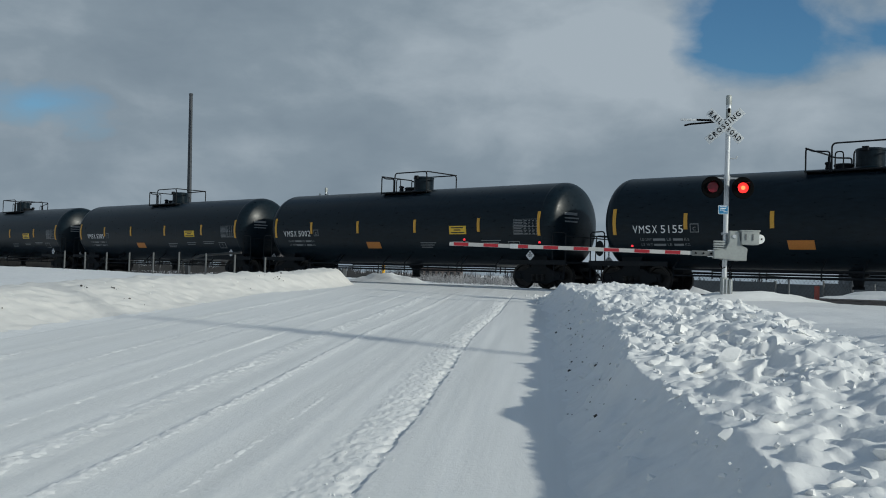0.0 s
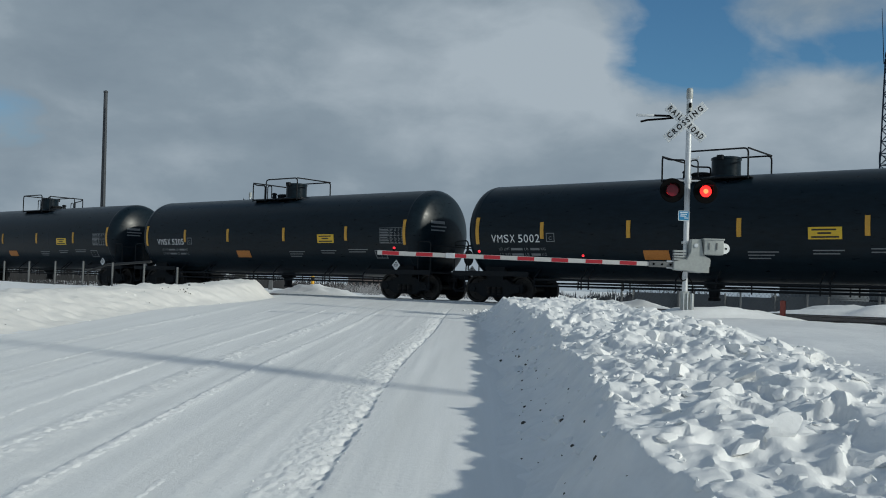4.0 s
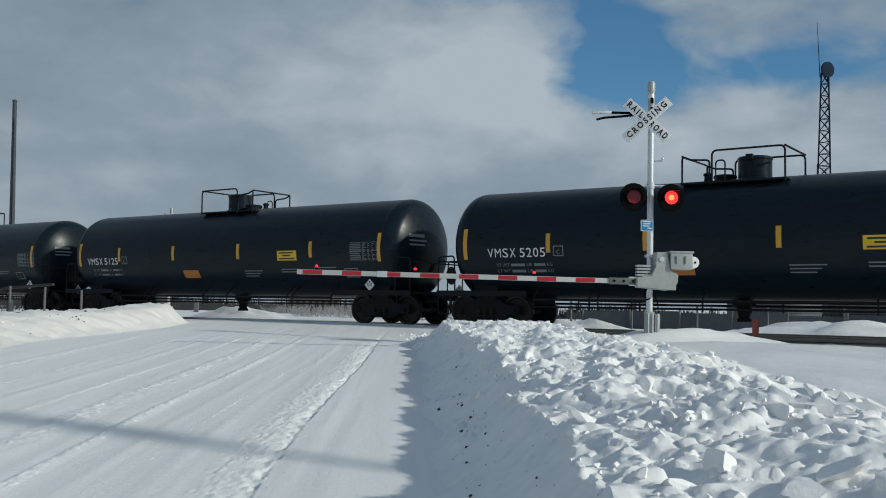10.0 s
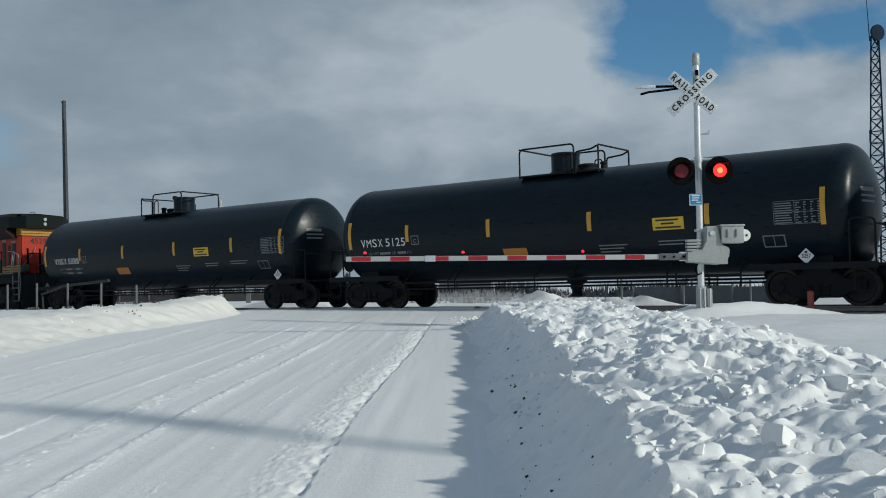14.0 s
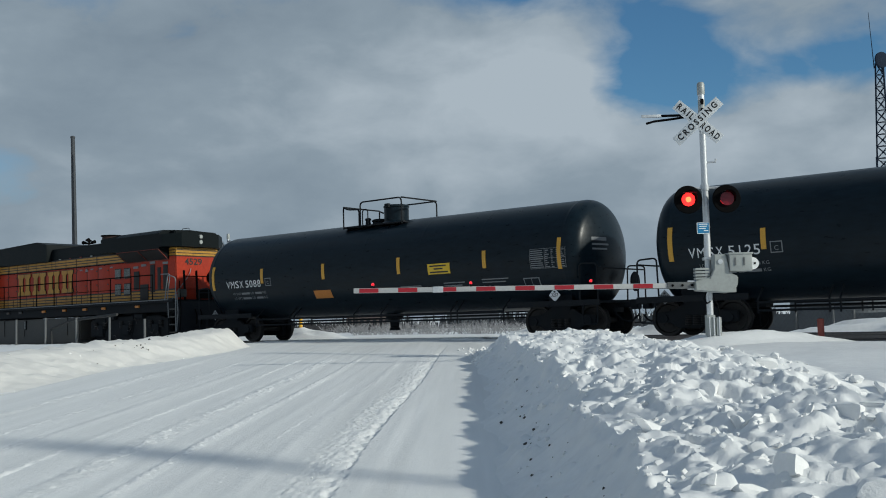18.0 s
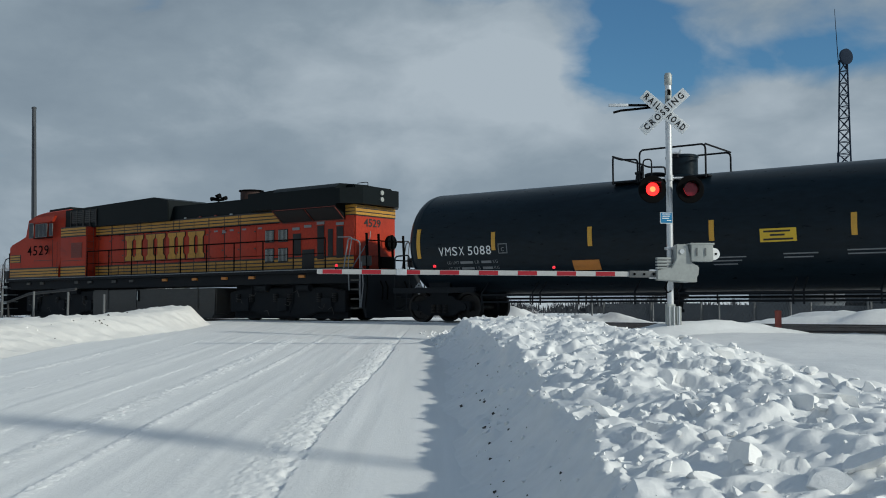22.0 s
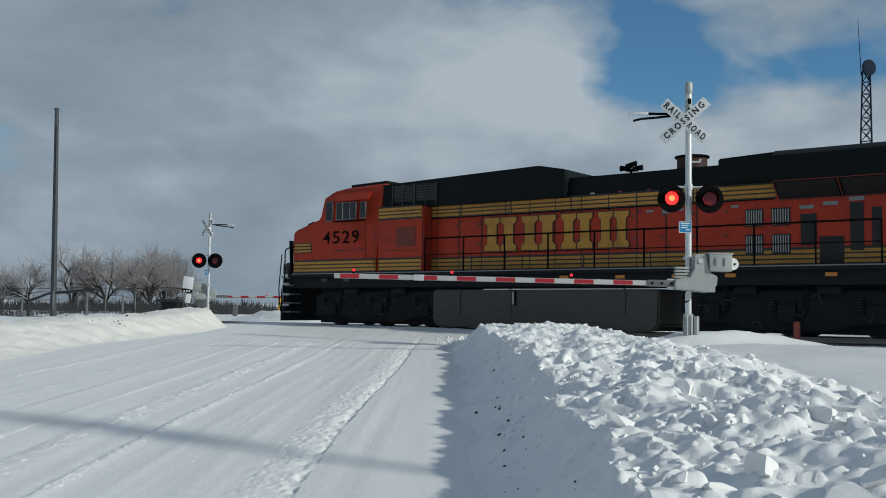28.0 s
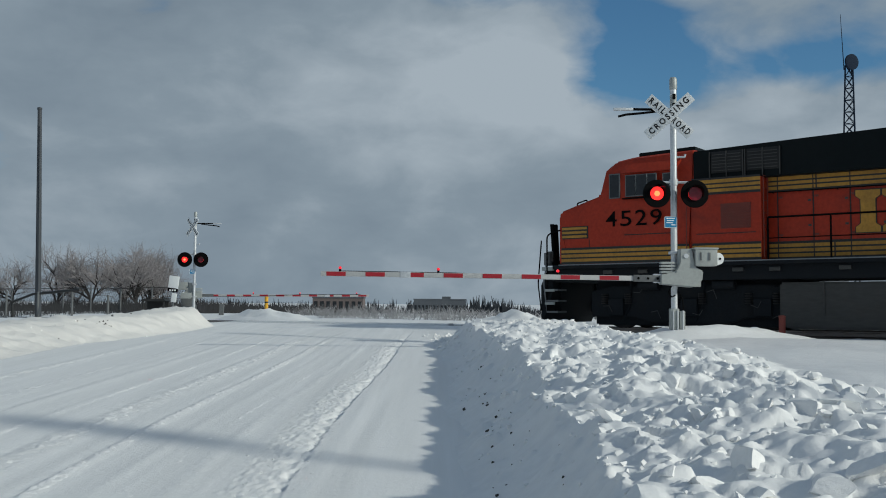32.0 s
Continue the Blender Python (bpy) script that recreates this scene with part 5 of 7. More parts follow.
        bm.faces.new(a), bm.faces.new(b[::-1])
        for i in range(len(sec)):
            j = (i + 1) % len(sec)
            bm.faces.new((a[i], a[j], b[j], b[i]))
        bmesh.ops.recalc_face_normals(bm, faces=bm.faces[:])
        part("radiator_wing", bm, DK, lo, "dark flared radiator housing")
        for x0, x1 in ((6.46, 7.85), (7.97, 9.25)):
            bm = bmesh.new()
            vs = [bm.verts.new(p) for p in ((x0, sgn * 1.04, 3.37), (x1, sgn * 1.04, 3.37), (x1, sgn * 1.48, 3.72), (x0, sgn * 1.48, 3.72))]
            f = bm.faces.new(vs)
            ext = bmesh.ops.extrude_face_region(bm, geom=[f])["geom"]
            bmesh.ops.translate(bm, vec=(0, sgn * 0.02, -0.02), verts=[g for g in ext if isinstance(g, bmesh.types.BMVert)])
            bmesh.ops.recalc_face_normals(bm, faces=bm.faces[:])
            part("intake_screen", bm, M["loco_grille"], lo, "black radiator intake screen")
        for xx in (6.42, 7.91, 9.28):
            part("screen_frame", tube(bmesh.new(), (xx, sgn * 1.045, 3.33), (xx, sgn * 1.52, 3.71), 0.016, 6), M["rust_panel"], lo)
        part("screen_frame", tube(bmesh.new(), (6.42, sgn * 1.045, 3.33), (9.28, sgn * 1.045, 3.33), 0.018, 6), M["rust_panel"], lo)
        part("screen_frame", tube(bmesh.new(), (6.42, sgn * 1.52, 3.735), (9.28, sgn * 1.52, 3.735), 0.012, 6), M["rust_panel"], lo)
        # walkway handrails
        for x in np.arange(-4.2, 9.3, 1.45):
            part("handrail_post", tube(bmesh.new(), (x, sgn * 1.5, 1.68), (x, sgn * 1.5, 2.72), 0.024, 6), M["lamp_black"], lo)
        part("handrail", path_tube(bmesh.new(), [(-4.2, sgn * 1.5, 2.72), (8.85, sgn * 1.5, 2.72)], 0.024, 6), M["lamp_black"], lo)
        part("handrail", path_tube(bmesh.new(), bend([(9.4, sgn * 1.5, 2.72), (10.0, sgn * 1.5, 2.70), (9.86, sgn * 1.52, 1.9), (9.9, sgn * 1.52, 1.0)], 0.1), 0.018, 6), M["grey_text"], lo)
        part("walkway_edge", box(bmesh.new(), -9.9, 9.9, *sorted((sgn * 1.535, sgn * 1.555)), 1.685, 1.712), M["grey_text"], lo)
        for x in (2.9, 3.35, 3.75, 4.4, 5.2):
            part("notice", box(bmesh.new(), x, x + 0.2, *sorted((sgn * 1.03, sgn * 1.040)), 3.20 - 0.06 * (x == 3.35), 3.26), M["grey_text"], lo)
        # hinges, lifting eyes and grab irons along the hood
        for k in range(10):
            x = -4.1 + 0.84 * k
            for z in (2.28, 3.20):
                part("door_hinge", box(bmesh.new(), x + 0.03, x + 0.12, *sorted((sgn * 1.03, sgn * 1.052)), z, z + 0.05), M["rust_panel"], lo)
            part("roof_eye", box(bmesh.new(), x + 0.30, x + 0.42, *sorted((sgn * 1.02, sgn * 1.06)), 3.79, 3.83), M["grey_box"] if k % 3 == 0 else M["rust_panel"], lo)
        part("hood_rail", tube(bmesh.new(), (-4.3, sgn * 1.10, 3.36), (6.3, sgn * 1.10, 3.36), 0.014, 6), M["lamp_black"], lo)
        for x in np.arange(-4.2, 6.3, 1.5):
            part("rail_bracket", tube(bmesh.new(), (x, sgn * 1.02, 3.34), (x, sgn * 1.10, 3.36), 0.012, 5), M["lamp_black"], lo)
        part("kick_rail", tube(bmesh.new(), (-4.2, sgn * 1.5, 2.22), (8.85, sgn * 1.5, 2.22), 0.013, 6), M["lamp_black"], lo)
        for x in (-3.2, -1.4, 0.6, 2.6, 4.2):
            part("band_rib", box(bmesh.new(), x, x + 0.03, *sorted((sgn * 1.025, sgn * 1.042)), 3.38, 3.74), BK, lo)
            part("band_rib", box(bmesh.new(), x + 0.4, x + 0.43, *sorted((sgn * 1.025, sgn * 1.042)), 1.74, 2.12), BK, lo)
        for x in (-8.6, -7.6, -5.1, -4.2, -2.6, -1.5, 0.5, 2.2, 3.8, 5.2, 7.6):
            part("sill_box", box(bmesh.new(), x, x + 0.27, *sorted((sgn * 1.40, sgn * 1.47)), 1.44, 1.535, 0.01), M["orange_panel"] if x > -1 and int(x * 10) % 3 else M["fuel"], lo)
    # big serif shapes of the painted mark, plain blocks in yellow with dark edges
    def column(x0, x1, z0, z1, grow=0.0):
        """An upright bar with broad feet at both ends."""
        a, b, c, d, n = x0 - grow, x1 + grow, z0 - grow, z1 + grow, (x1 - x0) * 0.20
        foot = 0.13 + grow
        return [(a, c), (b, c), (b, c + foot), (b - n, c + foot + 0.08), (b - n, d - foot - 0.08), (b, d - foot), (b, d), (a, d), (a, d - foot), (a + n, d - foot - 0.08), (a + n, c + foot + 0.08), (a, c + foot)]

    for x, wd in ((-2.32, 1.16), (-1.02, 1.18), (0.30, 1.02), (1.46, 0.96)):
        for k, (a, b) in enumerate(((x + 0.02, x + wd * 0.48), (x + wd * 0.52, x + wd - 0.02))):
            edge = part("logo_block", prism(bmesh.new(), column(a, b, 2.30, 3.28, 0.022), -1.062, -1.032), BK, lo, "dark-edged yellow bar of the painted mark")
            part("logo_bar", prism(bmesh.new(), column(a, b, 2.30, 3.28), -1.068, -1.056), YE, edge)
    # rear end
    rear = part("rear_panel", box(bmesh.new(), 9.70, 9.74, -1.0, 1.0, 2.16, 3.46), OR, lo)
    part("rear_stripe", box(bmesh.new(), 9.69, 9.752, -1.025, 1.025, 3.48, 3.80), YE, rear)
    for sgn in (-1, 1):
        side = part("stripe", box(bmesh.new(), 9.22, 9.69, *sorted((sgn * 1.0, sgn * 1.032)), 3.48, 3.80), YE, rear)
        for z in (3.46, 3.57, 3.68):
            part("pin_line", box(bmesh.new(), 9.22, 9.70, *sorted((sgn * 1.0, sgn * 1.037)), z, z + 0.03), BK, side)
    for z in (3.56, 3.68, 3.44):
        part("pin_line", box(bmesh.new(), 9.72, 9.756, -1.01, 1.01, z, z + 0.03), BK, rear)
    bm = letters("4529", 0.36, 0.003, 0.006, 1.0, 0.85)
    bmesh.ops.rotate(bm, cent=(0, 0, 0), matrix=Matrix.Rotation(radians(90), 3, "Z"), verts=bm.verts[:])
    part("rear_number", shift(bm, (9.750, -0.18, 3.22)), BK, rear, "black road number")
    for z in (4.02, 4.24):
        part("rear_headlight", tube(bmesh.new(), (9.94, 0.0, z), (10.03, 0.0, z), 0.08, 12), M["grey_box"], rear)
    bm = bmesh.new()
    plan = [(9.28, -1.50), (9.48, -1.50), (9.98, -0.92), (9.98, 0.92), (9.48, 1.50), (9.28, 1.50)]
    lowr, uppr = [bm.verts.new((x, y, 3.82)) for x, y in plan], [bm.verts.new((x, y, 4.46 - 0.10 * abs(y))) for x, y in plan]
    bm.faces.new(lowr[::-1]), bm.faces.new(uppr)
    for i in range(6):
        bm.faces.new((lowr[i], lowr[(i + 1) % 6], uppr[(i + 1) % 6], uppr[i]))
    bmesh.ops.recalc_face_normals(bm, faces=bm.faces[:])
    part("rear_roof", bm, DK, rear, "dark overhanging roof end with cut corners")
    part("rear_ladder", path_tube(bmesh.new(), bend([(9.80, -0.35, 2.95), (9.9, -0.5, 2.7), (9.85, -1.3, 1.75)], 0.1), 0.018, 6), M["grey_text"], rear)
    part("jumper_box", tube(bmesh.new(), (9.70, 0.72, 2.62), (9.86, 0.72, 2.62), 0.25, 16), M["lamp_black"], rear)
    # roof fittings
    horn = part("horn", tube(bmesh.new(), (1.95, 0, 4.28), (1.95, 0, 4.58), 0.035, 6), M["lamp_black"], lo, "black air horn cluster")
    part("horn_bracket", box(bmesh.new(), 1.80, 2.12, -0.14, 0.14, 4.50, 4.56, 0.01), M["lamp_black"], horn)
    for dx, dy, dz, ln in ((-1, -0.12, 0.0, 0.26), (1, 0.12, 0.02, 0.28), (1, -0.14, 0.10, 0.22), (-1, 0.12, 0.08, 0.20)):
        z = 4.58 + dz
        part("bell", tube(bmesh.new(), (1.95, dy, z), (1.95 + dx * ln, dy, z), 0.035, 10, 0.085), M["lamp_black"], horn)
    ex = part("exhaust_stack", shift(revolve(bmesh.new(), [(0.44, 4.26), (0.44, 4.36), (0.40, 4.38), (0.40, 4.70), (0.43, 4.71)], 28), (3.75, 0, 0)), M["stack"], lo, "burnt rust-brown exhaust stack")
    part("stack_rim", shift(revolve(bmesh.new(), [(0.43, 4.705), (0.46, 4.715), (0.46, 4.76), (0.36, 4.765), (0.05, 4.74)], 28), (3.75, 0, 0)), M["lamp_black"], ex)
    part("antenna", box(bmesh.new(), -5.9, -5.5, -0.3, 0.3, 4.44, 4.56, 0.03), DK, lo)
    part("rear_grab", path_tube(bmesh.new(), bend([(9.2, -0.3, 4.40), (9.2, -0.3, 4.60), (9.65, -0.3, 4.60), (9.65, -0.3, 4.40)], 0.04), 0.012, 6), M["lamp_black"], rear)
    # trucks
    for cx, axles in ((-6.37, LOCO_AXLES[:3]), (6.67, LOCO_AXLES[3:])):
        for sgn in (-1, 1):
            y = sgn * 1.06
            bm = prism(bmesh.new(), [(cx - 2.75, 0.30), (cx - 2.75, 0.98), (cx - 2.1, 1.12), (cx + 2.1, 1.12), (cx + 2.75, 0.98), (cx + 2.75, 0.30), (cx + 1.5, 0.30), (cx + 1.0, 0.14), (cx - 1.0, 0.14), (cx - 1.5, 0.30)], y - 0.09, y + 0.09, 0.03)
            fr = part("truck_frame", bm, M["under"], lo)
            for ax in axles:
                part("axle_box", box(bmesh.new(), ax - 0.22, ax + 0.22, *sorted((y, y + sgn * 0.20)), 0.34, 0.78, 0.04), M["under"], fr)
                for k in (-0.34, 0.34):
                    bm = bmesh.new()
                    for j in range(5):
                        bmesh.ops.create_cone(bm, cap_ends=True, segments=10, radius1=0.10, radius2=0.10, depth=0.03, matrix=Matrix.Translation((ax + k, y + sgn * 0.13, 0.66 + j * 0.06)))
                    part("spring", bm, M["wheel"], fr)
            for x in (cx - 1.0, cx + 1.0):
                part("brake_cylinder", tube(bmesh.new(), (x - 0.3, y + sgn * 0.16, 1.12), (x + 0.25, y + sgn * 0.16, 1.12), 0.13, 12), M["under"], fr)
                part("sand_pipe", path_tube(bmesh.new(), [(x - 0.55, y + sgn * 0.15, 1.2), (x - 0.6, y + sgn * 0.12, 0.6), (x - 0.8, y + sgn * 0.1, 0.2)], 0.022, 6), M["under"], fr)
            # added dark block in place of the shade under the truck frame
            part("truck_filler", box(bmesh.new(), cx - 2.7, cx + 2.7, *sorted((sgn * 0.82, sgn * 0.96)), 0.08, 0.5, 0.03), M["under"], fr)
            # small bright fittings and pipes along the truck
            for k in range(7):
                x = cx - 2.3 + 0.76 * k + 0.2 * math.sin(k * 2.7 + cx)
                z = 0.62 + 0.34 * math.sin(k * 1.9 + cx)
                part("brake_lever", path_tube(bmesh.new(), [(x, y + sgn * 0.23, z), (x + 0.18, y + sgn * 0.24, z + 0.10 * math.sin(k * 3.3)), (x + 0.26, y + sgn * 0.23, z - 0.16 + 0.25 * (k % 2))], 0.009, 6), M["fuel"], fr)
        # motors as plain dark blocks, which also stand in for shade between wheels
        for x in (cx - 0.95, cx + 0.95):
            part("traction_motor", box(bmesh.new(), x - 0.62, x + 0.62, -0.62, 0.62, 0.16, 1.0, 0.06), M["under"], lo)
        part("truck_bolster", box(bmesh.new(), cx - 2.7, cx + 2.7, -0.9, 0.9, 0.9, 1.26, 0.03), M["under"], lo)
    for x in LOCO_AXLES:
        wheelset(lo, x, 0.52)
    return lo


LOCO = locomotive()

# ---- track ----
def rails():
    for q in (-0.7525, 0.7525):
        bm = bmesh.new()
        sec = [(-0.07, -0.17), (0.07, -0.17), (0.07, -0.15), (0.012, -0.12), (0.012, -0.04), (0.036, -0.03), (0.036, 0.0), (-0.036, 0.0), (-0.036, -0.03), (-0.012, -0.04), (-0.012, -0.12), (-0.07, -0.15)]
        ends = []
        for s in (-95.0, -30.0, 0.0, 30.0, 62.0):
            ends.append([])
            for a, z in sec:
                x, y = on_track(s, q + a)
                ends[-1].append(bm.verts.new((x, y, rail_top(s) + z)))
        for p, r in zip(ends[:-1], ends[1:]):
            for i in range(len(sec)):
                bm.faces.new((p[i], p[(i + 1) % len(sec)], r[(i + 1) % len(sec)], r[i]))
        bm.faces.new(ends[0]), bm.faces.new(ends[-1][::-1])
        bmesh.ops.recalc_face_normals(bm, faces=bm.faces[:])
        solid("rail", bm, M["rail"], "worn steel running rail half buried in snow", "rail", "rails of the track", "structure")


rails()

# ---- crossing signals ----


def crossbuck(parent, z, y, swing=0.0):
    """Two crossed white boards with black words."""
    for i, (text, turn) in enumerate((("CROSSING", 40.0), ("RAIL   ROAD", -43.5))):
        board = box(bmesh.new(), -0.61, 0.61, -0.008, 0.008, -0.115, 0.115, 0.004)
        m = Matrix.Rotation(radians(swing), 4, "Z") @ Matrix.Translation((-0.067, y - 0.02 * (1 - i), z)) @ Matrix.Rotation(radians(-turn), 4, "Y")
        bmesh.ops.transform(board, matrix=m, verts=board.verts[:])
        b = part("crossbuck_blade", board, M["sign_white"], parent, "white board lettered " + text.replace("   ", "").lower())
        words = (("CROSSING", 0.0, 1.04),) if i == 0 else (("RAIL", -0.345, 0.42), ("ROAD", 0.335, 0.46))
        for word, x, wd in words:
            t = letters(word, 0.185, 0.002, 0.005, 1.5, wd)
            shift(t, (x, -0.012, 0))
            bmesh.ops.transform(t, matrix=m, verts=t.verts[:])
            part("lettering", t, M["black_text"], b)


def flasher(parent, x, z, side, disc=1.0):
    """A round lamp with its backing disc and hood. The added shutter, hinged under the hood, stands in for switching
    off.
    """
    head = part("lamp_backing", shift(revolve(bmesh.new(), [(0.02, -0.02), (0.27 * disc, -0.02), (0.285 * disc, 0.0), (0.27 * disc, 0.012), (0.16, 0.012), (0.02, 0.012)], 32, "Y"), (x, -0.27, z)), M["lamp_black"], parent, "black round backing disc")
    part("lamp_body", shift(revolve(bmesh.new(), [(0.04, 0.24), (0.12, 0.22), (0.16, 0.10), (0.165, 0.0)], 24, "Y"), (x, -0.26, z)), M["lamp_black"], head)
    part("lamp_glow", shift(revolve(bmesh.new(), [(0.004, -0.004), (0.138, -0.004), (0.138, 0.004), (0.004, 0.004)], 28, "Y"), (x, -0.30, z)), M["lit"], head, "lit red lens")
    part("lamp_core", shift(revolve(bmesh.new(), [(0.004, -0.004), (0.058, -0.004), (0.058, 0.004), (0.004, 0.004)], 20, "Y"), (x, -0.309, z)), M["lit_core"], head)
    bm = bmesh.new()
    n = 18
    a, b = [], []
    for i in range(n + 1):
        ang = math.pi * (-0.12 + 1.24 * i / n)
        ln = 0.24 * (0.35 + 0.65 * math.sin(max(0.0, min(math.pi, ang)))) + 0.02
        for r, dst in ((0.172, a), (0.164, b)):
            dst.append((bm.verts.new((x + r * math.cos(ang), -0.285, z + r * math.sin(ang))), bm.verts.new((x + r * math.cos(ang), -0.285 - ln, z + r * math.sin(ang)))))
    for i in range(n):
        bm.faces.new((a[i][0], a[i + 1][0], a[i + 1][1], a[i][1]))
        bm.faces.new((b[i][0], b[i][1], b[i + 1][1], b[i + 1][0]))
        bm.faces.new((a[i][1], a[i + 1][1], b[i + 1][1], b[i][1]))
    bmesh.ops.recalc_face_normals(bm, faces=bm.faces[:])
    part("hood", bm, M["lamp_black"], head)
    sh = shift(revolve(bmesh.new(), [(0.004, -0.004), (0.142, -0.004), (0.142, 0.004), (0.004, 0.004)], 28, "Y"), (0, 0, -0.146))
    shutter = part("shutter", sh, M["lens_dark"], head, "added dark red shutter that stands in for the lamp switching off")
    shutter.location = (x, -0.322, z + 0.146)
    return shutter


def gate_arm(parent, length, rise, lamps):
    """A striped arm that reaches to -x, with small red lamps on it."""
    arm = part("gate_arm", box(bmesh.new(), -length, 0.0, -0.02, 0.02, -0.052, 0.052, 0.008), M["gate_white"], parent, "white and red striped gate arm")
    n = int(length / 0.405)
    for k in range(n):
        if k % 2 == 0:
            x1 = -length + 0.12 + k * 0.405
            part("red_stripe", box(bmesh.new(), x1, x1 + 0.40, -0.0235, -0.0195, -0.044, 0.044), M["gate_red"], arm)
            part("red_stripe", box(bmesh.new(), x1, x1 + 0.40, 0.0195, 0.0235, -0.044, 0.044), M["gate_red"], arm)
    for x in lamps:
        bm = tube(bmesh.new(), (x, 0, 0.05), (x, 0, 0.10), 0.025, 8)
        lamp = part("arm_lamp", bm, M["lamp_black"], arm)
        part("lens", shift(revolve(bmesh.new(), [(0.008, -0.03), (0.026, -0.026), (0.034, 0.0), (0.026, 0.026), (0.008, 0.03)], 14, "Y"), (x, 0, 0.125)), M["small_lit"], lamp, "glowing red lens")
    part("lamp_cable", path_tube(bmesh.new(), [(-length + 0.4, 0.03, 0.062), (-length * 0.6, 0.03, 0.056), (-length * 0.25, 0.03, -0.062), (0, 0.03, -0.05)], 0.008, 5), M["lamp_black"], arm)
    part("arm_joint", box(bmesh.new(), -length * 0.765, -length * 0.735, -0.03, 0.03, -0.062, 0.062, 0.004), M["galv"], arm)
    part("arm_root", box(bmesh.new(), -0.55, 0.12, -0.045, 0.045, -0.07, 0.07, 0.01), M["fence"], arm)
    for x in (-0.45, -0.25, -0.05):
        part("bolt", tube(bmesh.new(), (x, -0.06, 0), (x, -0.045, 0), 0.028, 6), M["lamp_black"], arm)
    m = Matrix.Rotation(radians(rise), 4, "Y")
    arm.matrix_basis = m
    return arm


def signal(name_label, height, lamp_z, arm_z, arm_len, cross_z, rise, mirror, lamps, turned=False, cross_turn=0.0):
    """A mast with crossbuck, two lamps, the gate mechanism and its arm. The arm reaches towards -x."""
    sig = thing("crossing_signal", None, name_label, "crossing signal", "gate signals at the crossing")
    mast = part("mast", tube(bmesh.new(), (0, 0, 0.2), (0, 0, height), 0.068, 20), M["galv"], sig, "galvanised steel mast")
    part("mast_cap", shift(revolve(bmesh.new(), [(0.076, 0.0), (0.08, 0.03), (0.08, 0.22), (0.06, 0.26), (0.01, 0.27)], 20), (0, 0, height - 0.2)), M["grey_box"], mast)
    part("mast_sticker", shift(revolve(bmesh.new(), [(0.071, 0), (0.071, 0.34)], 20), (0, 0, height - 0.66)), M["grey_box"], mast, "weathered label on the mast")
    for z in (height - 0.62, height - 0.42):
        part("text_bar", box(bmesh.new(), -0.035, 0.03, -0.076, -0.068, z, z + 0.12), M["lamp_black"], mast)
    base = part("base", box(bmesh.new(), -0.095, 0.085, -0.10, 0.10, -0.5, 0.36, 0.02), M["grey_box"], sig, "cast mast base")
    part("base_box", box(bmesh.new(), 0.095, 0.20, -0.12, 0.07, -0.5, 0.31, 0.015), M["grey_box"], base)
    for x in (-0.06, 0.03, 0.14):
        part("base_rib", box(bmesh.new(), x, x + 0.022, -0.135, -0.10, -0.4, 0.32, 0.005), M["galv"], base)
    part("conduit", path_tube(bmesh.new(), bend([(0.18, -0.05, 0.3), (0.16, -0.06, 0.55), (0.07, -0.05, 0.72)], 0.05), 0.012, 7), M["lamp_black"], base)
    crossbuck(sig, cross_z, -0.11, cross_turn)
    # side bracket with the second sign's edge
    zb = cross_z + 0.21
    k = mirror
    br = part("side_bracket", box(bmesh.new(), *sorted((0.0, k * 0.82)), 0.25, 0.29, zb - 0.025, zb + 0.025, 0.006), M["lamp_black"], sig, "dark side bracket with a pale tip")
    part("bracket_tip", box(bmesh.new(), *sorted((k * 0.80, k * 1.22)), 0.246, 0.294, zb - 0.03, zb + 0.03, 0.006), M["galv"], br)
    part("bracket_blade", path_tube(bmesh.new(), [(k * 0.2, 0.27, zb - 0.03), (k * 0.6, 0.27, zb - 0.08), (k * 0.95, 0.27, zb - 0.115), (k * 1.12, 0.27, zb - 0.16)], 0.026, 7), M["lamp_black"], br)
    part("bracket_stub", tube(bmesh.new(), (0, 0, zb), (0, 0.28, zb), 0.03, 8), M["galv"], br)
    part("mast_bracket", path_tube(bmesh.new(), [(0, 0, cross_z - 0.86), (0.22, -0.05, cross_z - 0.86), (0.24, -0.05, cross_z - 0.80)], 0.022, 7), M["galv"], sig)
    # lamps on a cross arm
    ca = part("lamp_arm", tube(bmesh.new(), (-0.42, -0.02, lamp_z + 0.27), (0.40, -0.02, lamp_z + 0.27), 0.024, 8), M["galv"], sig)
    part("lamp_clamp", shift(revolve(bmesh.new(), [(0.085, -0.06), (0.09, 0.06)], 18), (0, 0, lamp_z + 0.27)), M["galv"], ca)
    sl = flasher(sig, -0.42, lamp_z, "left", 1.28 if turned else 1.03)
    sr = flasher(sig, 0.37, lamp_z, "right", 1.28 if turned else 1.03)
    for x in (-0.42, 0.37):
        part("lamp_hanger", tube(bmesh.new(), (x, -0.02, lamp_z + 0.27), (x, -0.18, lamp_z + 0.05), 0.02, 7), M["lamp_black"], sig)
    # notice on the mast
    nb = part("notice_plate", box(bmesh.new(), -0.22, 0.04, -0.09, -0.078, lamp_z - 0.70, lamp_z - 0.46, 0.02), M["sign_white"], sig, "small blue notice plate with illegible lines")
    part("plate_field", box(bmesh.new(), -0.205, 0.025, -0.094, -0.088, lamp_z - 0.685, lamp_z - 0.475), M["blue"], nb)
    for j, (a, b) in enumerate(((-0.18, 0.0), (-0.17, -0.02), (-0.18, -0.04), (-0.08, 0.01))):
        z = lamp_z - 0.51 - j * 0.045
